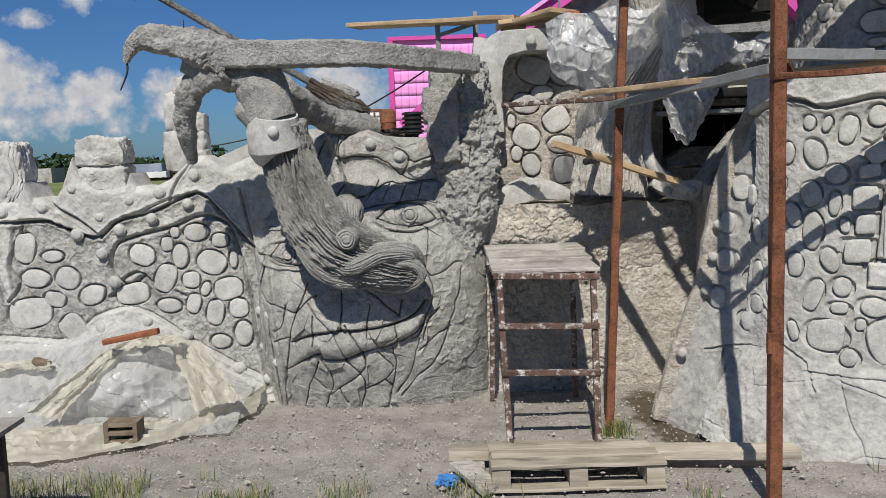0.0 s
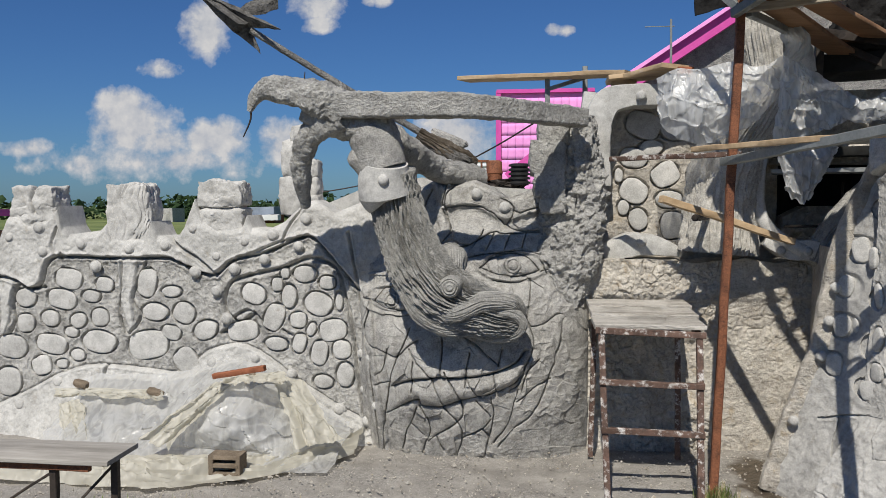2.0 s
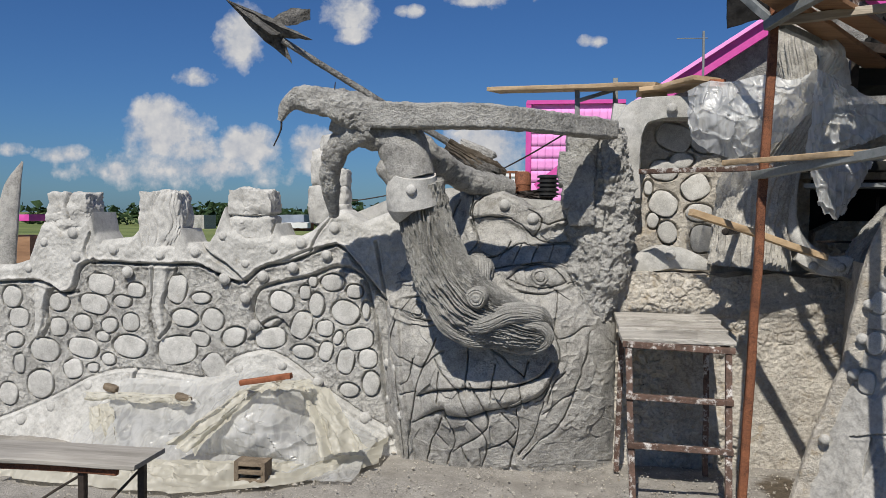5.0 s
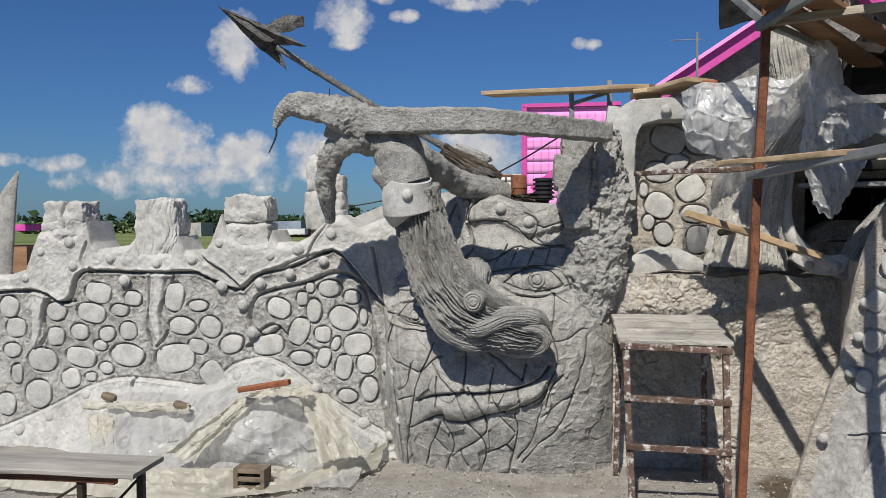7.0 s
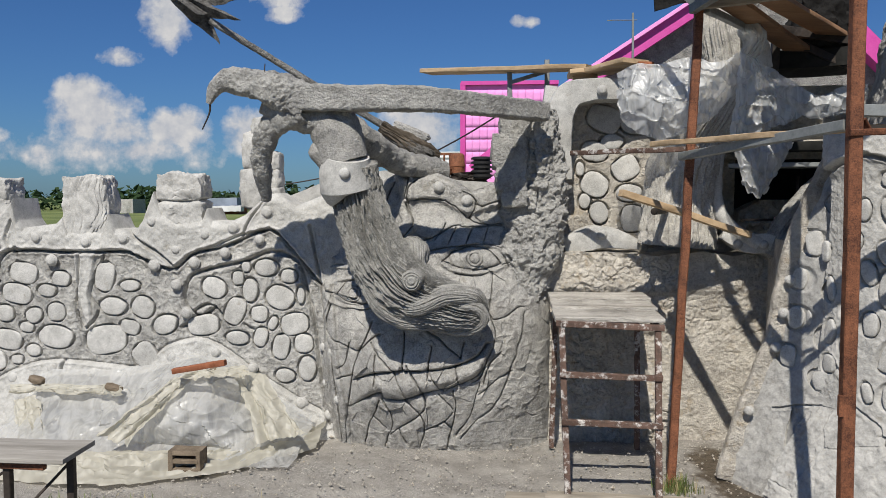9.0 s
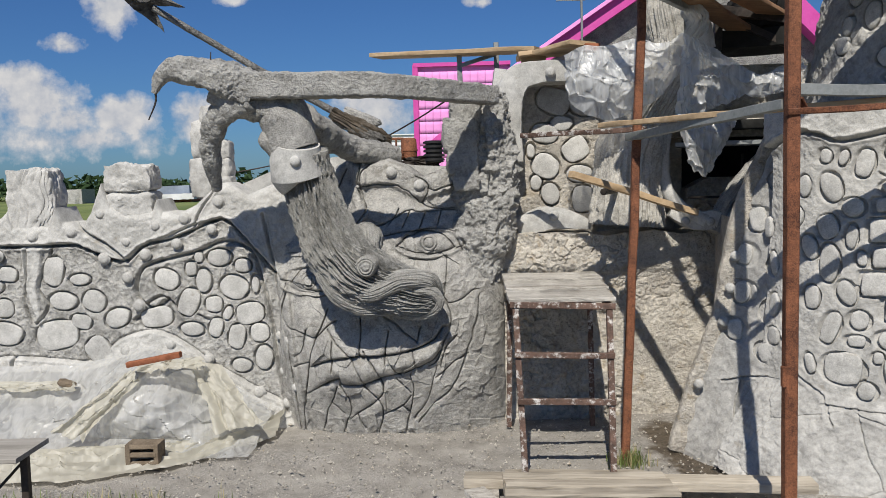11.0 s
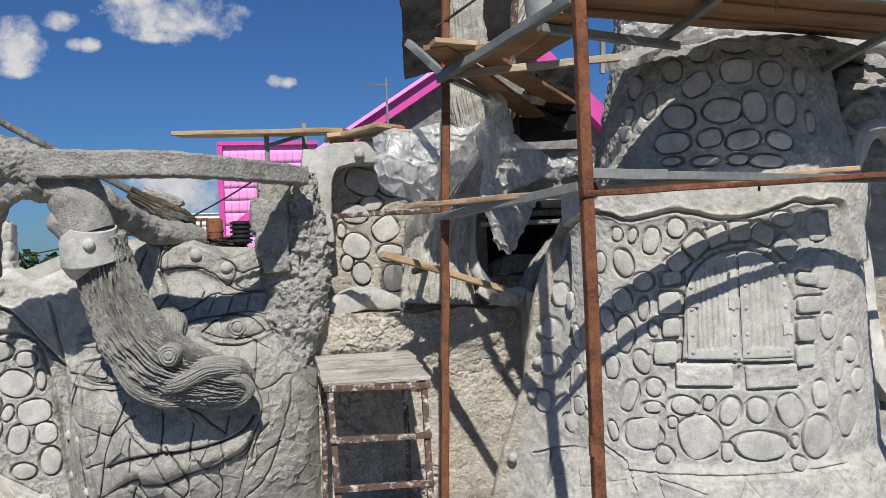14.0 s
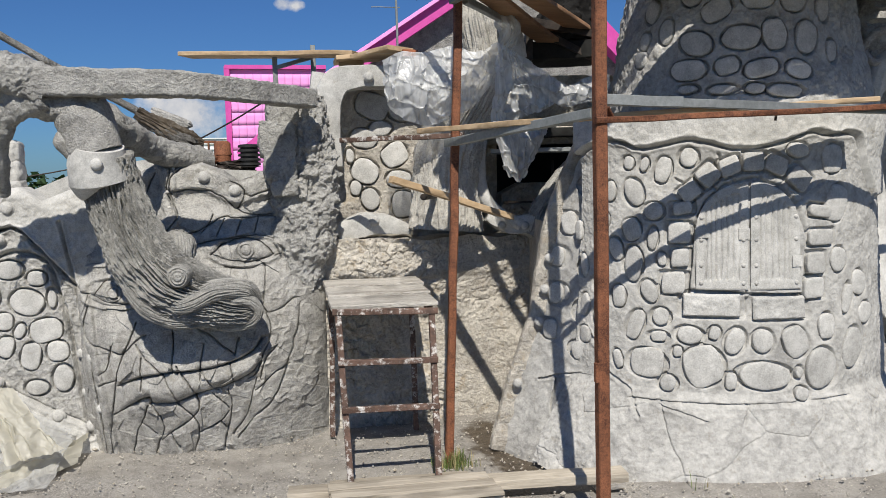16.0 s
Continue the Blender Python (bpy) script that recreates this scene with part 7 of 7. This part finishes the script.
def billow(name, parent, top, foot, y, material, bulge=0.1, crush=0.03, nx=130, nz=90, seed=0, hem=0.012, label=""):
    """Crushed film between an upper and a lower line of (x, z), swelling towards the front, with sharp creases that run from its upper edge."""
    U, V = np.meshgrid(np.linspace(0, 1, nx), np.linspace(0, 1, nz))
    t, f = np.array(curve(top, 12)), np.array(curve(foot, 12))
    at = lambda c, k: np.interp(U * (len(c) - 1), np.arange(len(c)), c[:, k])
    X = at(t, 0) * (1 - V) + at(f, 0) * V
    Z = at(t, 1) * (1 - V) + at(f, 1) * V
    w = bulge * np.sin(np.pi * U) ** 0.7 * np.sin(np.pi * (0.1 + 0.85 * V)) + 0.25 * bulge * fbm(U * 1.6, V, 1.3, 2, seed)
    gap, tilt = slabs(X + 0.5 * Z + 0.05 * vnoise(X * 9, Z * 9, seed), Z * 0.8 - 0.2 * X, 0.10, seed + 3)
    gap2, tilt2 = slabs(X * 1.2 - 0.3 * Z + 0.03 * vnoise(X * 14, Z * 11, seed + 1), Z * 0.7 + 0.4 * X, 0.04, seed + 8)
    run = np.abs(np.sin(U * 17 + 2.5 * fbm(U, V * 0.4, 2, 2, seed + 2)))
    w = w + crush * (0.5 * tilt + 0.3 * tilt2 + 0.5 * np.exp(-(gap / 0.012) ** 2) + 0.45 * (1 - run) ** 2)
    X = X + 0.35 * crush * tilt2
    Z = Z - hem * fbm(U * 2, V, 5, 3, seed + 9) * V
    return part(name, grid_mesh(name, X, y - w, Z), material, parent, label)


def build_film():
    f = thing("plastic_film", (1.099, 5.3, 2.45), "torn clear plastic film hung over the frame, crumpled", "film")
    billow("sack", f, [(0.7, 2.45), (0.81, 2.5), (0.94, 2.49), (1.14, 2.53), (1.32, 2.5), (1.48, 2.59)], [(0.69, 2.23), (0.74, 2.13), (0.91, 2.03), (1.09, 2.06), (1.27, 2.16), (1.48, 2.38)], 5.33, FILM, 0.12, 0.03, 150, 100, 1)
    billow("drape", f, [(1.42, 2.55), (1.45, 2.56), (1.48, 2.55)], [(1.36, 2.02), (1.54, 2.05), (1.79, 2.15)], 5.2, FILM, 0.06, 0.026, 110, 110, 5)
    billow("flap", f, [(1.36, 2.04), (1.54, 2.03), (1.73, 1.99)], [(1.43, 1.72), (1.53, 1.66), (1.60, 1.74)], 5.16, FILM, 0.05, 0.026, 90, 90, 8)
    billow("swag", f, [(1.5, 2.5), (1.75, 2.34), (1.87, 2.27), (2.03, 2.33), (2.17, 2.34)], [(1.57, 2.34), (1.73, 2.2), (1.86, 2.12), (2.04, 2.17), (2.17, 2.24)], 5.2, FILM, 0.05, 0.026, 120, 60, 15)
    part("knot", tube([(1.41, 5.22, 2.76), (1.46, 5.18, 2.68), (1.49, 5.16, 2.6), (1.45, 5.18, 2.52)], [0.03, 0.06, 0.055, 0.035], 60, 0.22, 9, 18, 0.016, steps=14), FILM_DULL, f)
    g = thing("plastic_film", (3.076, 4.7, 2.998), "grey plastic film bundled under the platform", "film")
    billow("drape", g, [(2.06, 2.97), (2.4, 3.02), (2.85, 2.99), (3.29, 2.94)], [(2.06, 2.86), (2.4, 2.87), (2.85, 2.83), (3.29, 2.8)], 4.5, FILM_DULL, 0.06, 0.035, 160, 50, 3)


build_film()


def build_sheets():
    t = thing("plastic_sheet", (-2.4, 5.0, 0), "dusty clear plastic sheet draped over a heap at the wall's foot", "sheet")
    # the sheet falls from the wall over a rounded heap to the ground
    xs, v = np.linspace(0, 1, 190), np.linspace(0, 1, 120)
    U, V = np.meshgrid(xs, v)
    X = -3.34 + U * 2.02
    top = np.interp(X, [-3.4, -3.2, -2.75, -2.45, -2.2, -1.95, -1.75, -1.55, -1.3], [0.38, 0.46, 0.46, 0.50, 0.58, 0.56, 0.44, 0.28, 0.15])
    Z = top * (1 - V) ** 0.9
    hump = 0.36 * np.exp(-((X + 2.05) / 0.42) ** 2) * np.sin(np.clip(V * 1.15, 0, 1) * math.pi) ** 0.8 + 0.16 * np.exp(-((X + 2.95) / 0.35) ** 2) * np.sin(V * math.pi)
    Y = 5.5 - 0.10 * V - 0.55 * V ** 2.2 - hump
    crease = 1 - np.abs(fbm(U * 2.6 + 0.5 * V, V * 0.5, 4, 2, 118))
    taut = 0.35 + 0.65 * np.clip((X + 2.75) / 0.4, 0, 1)
    w = taut * (0.010 * fbm(U * 2, V, 3, 2, 101) + 0.022 * crease ** 6 + 0.007 * np.sin(U * 70 + 5 * fbm(U, V, 3, 2, 7)) * np.sin(V * math.pi))
    w = w + taut * 0.016 * (slabs(X + 0.5 * Z, Z - 0.3 * X, 0.16, 71)[1] + 0.5 * slabs(X - 0.4 * Z, Z + 0.3 * X, 0.07, 75)[1])
    part("film", grid_mesh("film", X + 0.02 * fbm(U, V, 6, 3, 9), Y - w, np.maximum(Z + 0.4 * w, 0.012)), FILM_DULL, t)
    c = thing("cream_sheet", (-2.2, 4.6, 0), "crumpled cream plastic sheet along the ground", "sheet")
    U, V = np.meshgrid(np.linspace(0, 1, 220), np.linspace(0, 1, 60))
    X = -3.5 + U * 2.25
    front = np.interp(X, [-3.5, -2.6, -2.2, -1.7, -1.35, -1.2], [4.55, 4.45, 4.48, 4.72, 5.1, 5.35])
    Yc = front + V * 0.42
    Zc = 0.015 + 0.06 * np.sin(V * math.pi) ** 0.6 * (0.7 + 0.8 * fbm(U * 3.5, V, 2.2, 3, 111)) + 0.05 * (1 - np.abs(fbm(U * 3, V * 2.4, 3, 2, 114))) ** 3 * np.sin(V * math.pi) + 0.06 * np.clip((V - 0.7) / 0.3, 0, 1) ** 2
    part("sheet", grid_mesh("sheet", X, Yc + 0.02 * fbm(U * 6, V, 5, 3, 115), np.maximum(Zc, 0.006)), FILM_CREAM, c)
    for i, q in enumerate((((-3.335, 5.25, 0.294), (-3.165, 5.25, 0.335), (-3.148, 5.05, 0.043), (-2.915, 5, 0.071))
                          , ((-1.836, 5.3, 0.543), (-1.633, 5.35, 0.473), (-1.554, 4.98, 0.139), (-1.278, 5.05, 0.153))
                          , ((-2.138, 5.1, 0.508), (-2.017, 5.06, 0.497), (-2.515, 4.86, 0.2), (-2.327, 4.8, 0.145))
                          , ((-2.119, 5.16, 0.533), (-1.713, 5.22, 0.562), (-2.071, 5.08, 0.491), (-1.67, 5.12, 0.494))
                          , ((-3.373, 5.3, 0.399), (-2.571, 5.26, 0.407), (-3.336, 5.24, 0.357), (-2.543, 5.2, 0.36)))):
        cloth("fold", c, q, FILM_CREAM, 50, 70, 0.03, 2, 0, 20 + i)
    b = thing("timber_batten", (-1.928, 4.98, 0.604), "reddish-brown batten holding the sheet on the heap", "batten")
    part("batten", bar((-2.095, 4.98, 0.571), (-1.756, 4.98, 0.63), 0.05, 0.034), BRICK_RED, b)
    k = thing("cement_block", (-1.895, 4.62, 0.067), "hollow cement block weighing the sheet down", "block")
    gx, gy = -1.919, 4.696
    for dz in (0.02, 0.075, 0.125):
        part("web", bar((gx - 0.085, gy + 0.05, dz + 0.01), (gx + 0.085, gy + 0.05, dz + 0.01), 0.12, 0.026), BLOCK, k)
    for dx in (-0.085, 0.085):
        part("web", bar((gx + dx, gy + 0.05, 0.0), (gx + dx, gy + 0.05, 0.15), 0.12, 0.028, up=(1, 0, 0)), BLOCK, k)
    for i, (p, s) in enumerate((((-3.186, 5.3, 0.426), (0.11, 0.08, 0.05)), ((-2.622, 5.25, 0.393), (0.12, 0.08, 0.045)), ((-1.911, 5.2, 0.525), (0.07, 0.06, 0.06)))):
        q = thing("stone", p, "small rough stone holding the sheet's edge", "stone", "sheet weights")
        part("stone", lump(s, p, 0.15, 3, 0.6, i, 0.3, 3), BLOCK, q)


build_sheets()


# ---- machine behind the parapet ----
def build_machine():
    m = thing("old_machine", (-0.347, 6.5, 1.838), "rusty old machine with a black ribbed coil", "machine")

    def can(c, r, h, mt, nm, ribs=0):
        bm = bmesh.new()
        rings, n = [], 24
        prof = [(0.001, 0), (r, 0)]
        if ribs:
            for i in range(ribs):
                z = h * i / ribs
                prof += [(r * 0.78, z + 0.01), (r, z + h / ribs * 0.35), (r, z + h / ribs * 0.75), (r * 0.78, z + h / ribs)]
        else:
            prof += [(r, h * 0.35), (r * 1.08, h * 0.38), (r * 1.08, h * 0.46), (r, h * 0.5), (r * 0.96, h * 0.9), (r * 0.7, h)]
        prof.append((0.001, h))
        for rr, z in prof:
            rings.append([bm.verts.new((c[0] + rr * math.cos(t), c[1] + rr * math.sin(t), c[2] + z)) for t in [2 * math.pi * k / n for k in range(n)]])
        for p, q in zip(rings[:-1], rings[1:]):
            for k in range(n):
                bm.faces.new((p[k], p[(k + 1) % n], q[(k + 1) % n], q[k]))
        bmesh.ops.recalc_face_normals(bm, faces=bm.faces)
        part(nm, bm, mt, m)

    can((-0.401, 6.6, 1.84), 0.062, 0.17, RUST, "cylinder")
    can((-0.202, 6.55, 1.81), 0.085, 0.17, RUBBER, "coil", 5)
    part("block", lump((0.3, 0.2, 0.09), (-0.307, 6.6, 1.819), 0.3, 5, 0.5, 4, 0, 4), IRON, m)
    part("manifold", lump((0.12, 0.1, 0.08), (-0.497, 6.55, 1.869), 0.3, 5, 0.5, 8, 0, 4), RUST, m)
    part("housing", lump((0.3, 0.2, 0.1), (-0.501, 6.5, 1.779), 0.2, 4, 0.5, 6, 0, 4), IRON, m)
    part("rail", bar((-0.575, 6.7, 2.011), (-0.452, 6.7, 2.011), 0.02, 0.02), RUST, m)
    part("upright", bar((-0.557, 6.7, 2.011), (-0.554, 6.7, 1.841), 0.015, 0.015), RUST, m)
    part("upright", bar((-0.511, 6.7, 2.011), (-0.508, 6.7, 1.842), 0.015, 0.015), RUST, m)
    part("upright", bar((-0.465, 6.7, 2.011), (-0.462, 6.7, 1.842), 0.015, 0.015), RUST, m)
    w = thing("cable", (-0.62, 6.3, 2.023), "thin black cable strung behind the beams", "cable")
    part("cable", tube([(-0.065, 5.9, 2.242), (-0.336, 6.2, 2.112), (-0.691, 6.5, 1.955)], [0.006, 0.006, 0.006], 8, 0, 1, steps=6), IRON, w)
    part("cable", tube([(-2.543, 8, 1.744), (-2.077, 8, 1.806), (-1.733, 8, 1.866)], [0.006, 0.006, 0.006], 8, 0, 1, steps=6), IRON, w)


build_machine()


# ---- houses and far country ----
def build_houses():
    h = thing("pink_house", (0.2, 22, 0), "house end clad in bright pink metal tiles", "house")
    x0, z1 = -1.15, (-1.118, 22, 4.606)[2]
    x1, z0 = 1.3, 1.5
    part("wall", bar(((x0 + x1) / 2, 22.2, z0 - 1.5), ((x0 + x1) / 2, 22.2, z1), x1 - x0, 0.3, 0, up=(0, 1, 0)), PINK, h)
    X, Z = np.meshgrid(np.linspace(0, 0.2, 7), np.linspace(0, 0.33, 4))
    me = grid_mesh("metal_tile", X, -0.006 * np.sin(X / 0.2 * math.pi) - 0.006 * (1 - Z / 0.33) ** 6, Z, (0, 0.02, 0))
    me.materials.append(PINK)
    for r in range(int((z1 - 1.9) / 0.32)):
        for c in range(int((x1 - x0) / 0.2)):
            ob = new("metal_tile", me)
            ob.location = (x0 + c * 0.2, 22.02, 1.9 + r * 0.32)
            adopt(ob, h)
    part("corner_trim", bar((x0 - 0.05, 22.0, 0), (x0 - 0.05, 22.0, z1 + 0.05), 0.14, 0.12, 0), PINK_DEEP, h)
    part("eave_trim", bar((x0 - 0.1, 22.0, z1 + 0.04), (x1, 22.0, z1 + 0.04), 0.14, 0.10, 0), PINK_DEEP, h)
    part("gable_trim", bar((-0.884, 20, 2.34), (0.195, 20, 3.209), 0.2, 0.2, 0), PINK_DEEP, h)
    # gabled house behind the trestle
    g = thing("gabled_house", (3.0, 14, 0), "grey gabled house with deep pink roof edges", "house")
    ap, lf, rt = Vector((4.272, 14, 5.587)), Vector((0.811, 14, 3.33)), Vector((7.904, 14, 1.95))
    part("verge", bar(lf + Vector((0, 0, -0.05)), ap + Vector((0, 0, -0.05)), 0.25, 0.25, 0), PINK_DEEP, g)
    part("verge", bar(ap, rt, 0.3, 0.3, 0), PINK_DEEP, g)
    part("flashing", bar(lf + Vector((-0.02, -0.2, 0.08)), ap + Vector((-0.02, -0.2, 0.08)), 0.06, 0.06, 0), PINK, g)
    bm = bmesh.new()
    pts = [ap + Vector((0, 0.2, -0.1)), lf + Vector((0, 0.2, -0.1)), Vector((lf.x, 14.2, 0)), Vector((rt.x, 14.2, 0)), rt + Vector((0, 0.2, -0.1))]
    bm.faces.new([bm.verts.new(p) for p in pts])
    r = bmesh.ops.extrude_face_region(bm, geom=bm.faces[:])
    bmesh.ops.translate(bm, verts=[v for v in r["geom"] if isinstance(v, bmesh.types.BMVert)], vec=(0, 4, 0))
    bmesh.ops.recalc_face_normals(bm, faces=bm.faces)
    part("wall", bm, CEMENT_DARK, g, smooth=False)
    a = thing("aerial", (1.741, 12, 3.569), "thin rooftop television aerial", "aerial")
    part("mast", bar(((1.764, 12, 3.527)[0], 12.0, 0), (1.751, 12, 4.248), 0.03, 0.03), STEEL_GREY, a)
    part("boom", bar((1.391, 12, 4.148), (1.806, 12, 4.149), 0.012, 0.012), STEEL_GREY, a)
    w = thing("white_shed", (-1.8, 40, 0), "long white metal-clad shed", "shed")
    X0, X1 = (-3.89, 40, 3.168)[0], (-1.445, 40, 3.19)[0]
    zt = (-3.082, 40, 3.855)[2]
    part("wall", bar(((X0 + X1) / 2, 41, 0), ((X0 + X1) / 2, 41, zt), X1 - X0, 0.3, 0, up=(0, 1, 0)), WHITE_SIDING, w)
    for i in range(5):
        part("seam", bar((X0, 40.8, zt - 0.25 * i), (X1, 40.8, zt - 0.25 * i), 0.06, 0.05, 0), WHITE_SIDING, w)


build_houses()


def build_country():
    rng = random.Random(5)
    # hedge and far trees: clumps of small leaves
    lf = bmesh.new()
    for i in range(2600):
        x = rng.uniform(-75, 6)
        d = 105 + rng.uniform(-6, 10)
        h = 2.6 + 1.4 * noise.noise(Vector((x * 0.12, 3, 0))) + 0.8 * noise.noise(Vector((x * 0.5, 1, 0)))
        z = rng.uniform(0, 1) ** 0.8 * max(h, 1.3)
        s = rng.uniform(0.35, 0.9)
        c = Vector((x, d, z))
        vs = [lf.verts.new(c + Vector((rng.uniform(-s, s), rng.uniform(-s, s), rng.uniform(-s, s) * 0.8))) for _ in range(4)]
        for tri in ((0, 1, 2), (0, 2, 3), (0, 1, 3), (1, 2, 3)):
            lf.faces.new([vs[k] for k in tri])
    tagged(part("far_trees", lf, HEDGE, None, smooth=False), "dark line of far trees and bushes across the field", "trees", kind="stuff")
    b = thing("far_house", (-28.264, 80, 0.8), "low far house with a grey-blue roof", "house")
    for nm, p, q, w, h, mt in (("wall", (-30.167, 80, 0.37), (-26.192, 80, 0.436), 3, 0.8, BRICK_RED), ("front", (-28.716, 78, 0.525), (-25.538, 78, 0.577), 1, 0.55, WHITE_SIDING), ("roof", (-30.292, 80, 1.167), (-26.081, 80, 1.231), 4, 0.75, mat("slate_roof", (0.16, 0.19, 0.24), (0.24, 0.28, 0.34), 5, 1, 0.6, 0.1))):
        part(nm, bar(p, q, w, h, 0.02), mt, b)
    c = thing("far_house", (-39.972, 85, 0.588), "low far whitewashed hut among bushes", "house")
    part("wall", bar((-41.214, 85, 0.63), (-38.995, 85, 0.665), 3, 1.6, 0.02), CEMENT_GREY, c)
    # grass at the edge of the gravel
    gb = bmesh.new()
    sb = bmesh.new()
    for i in range(7500):
        k = rng.random()
        if k < 0.5:
            x, y = rng.uniform(-2.5, -0.9), rng.uniform(3.4, 4.22 - 0.1 * abs(rng.gauss(0, 1)))
            if noise.noise(Vector((x * 2.6, y * 2.6, 4))) < -0.12 + 0.5 * max(0, y - 3.9):
                continue
        elif k < 0.7:
            x, y = rng.uniform(-0.9, 0.35), rng.uniform(3.4, 4.0)
            if noise.noise(Vector((x * 3.2, y * 3.2, 4))) < 0.12:
                continue
        elif k < 0.95:
            x, y = rng.uniform(1.15, 3.0), rng.uniform(3.3, 4.0)
            if noise.noise(Vector((x * 3.0, y * 3.0, 9))) < 0.14:
                continue
        else:
            x, y = rng.gauss(0.96, 0.05), rng.gauss(4.68, 0.05)
        h, a = rng.uniform(0.03, 0.11), rng.uniform(0, 6.28)
        d = Vector((math.cos(a), math.sin(a), 0))
        w = 0.0022
        s = Vector((-d.y, d.x, 0)) * w
        p = Vector((x, y, -0.01))
        t = sb if rng.random() < 0.35 else gb
        l = rng.uniform(0.2, 0.7)
        v = [t.verts.new(p - s), t.verts.new(p + s), t.verts.new(p + s * 0.7 + d * h * l * 0.4 + Vector((0, 0, h * 0.7))), t.verts.new(p - s * 0.7 + d * h * l * 0.4 + Vector((0, 0, h * 0.7))), t.verts.new(p + d * h * l + Vector((0, 0, h)))]
        t.faces.new((v[0], v[1], v[2], v[3]))
        t.faces.new((v[3], v[2], v[4]))
    tagged(part("grass", gb, LEAF, None), "sparse green grass at the edge of the gravel", "grass", kind="stuff")
    tagged(part("dry_grass", sb, STRAW, None), "dry straw-coloured grass on the gravel", "grass", kind="stuff")
    # loose gravel
    st = bmesh.new()
    for i in range(5200):
        x, y = rng.uniform(-3.2, 3.4), rng.uniform(3.3, 5.7)
        s = rng.uniform(0.003, 0.010) * (2.2 if rng.random() < 0.04 else 1)
        c = Vector((x, y, 0.004))
        q = [st.verts.new(c + Vector((rng.uniform(0.6, 1.2) * s * dx, rng.uniform(0.6, 1.2) * s * dy, rng.uniform(0.5, 1.0) * s * dz))) for dx, dy, dz in ((1, 0, 0), (0, 1, 0), (-1, 0, 0), (0, -1, 0), (0, 0, 1.2), (0, 0, -1))]
        for k in range(4):
            st.faces.new((q[k], q[(k + 1) % 4], q[4]))
            st.faces.new((q[(k + 1) % 4], q[k], q[5]))
    tagged(part("gravel", st, PLASTER, None, smooth=False), "loose small stones on the trodden ground", "gravel", kind="stuff")


build_country()
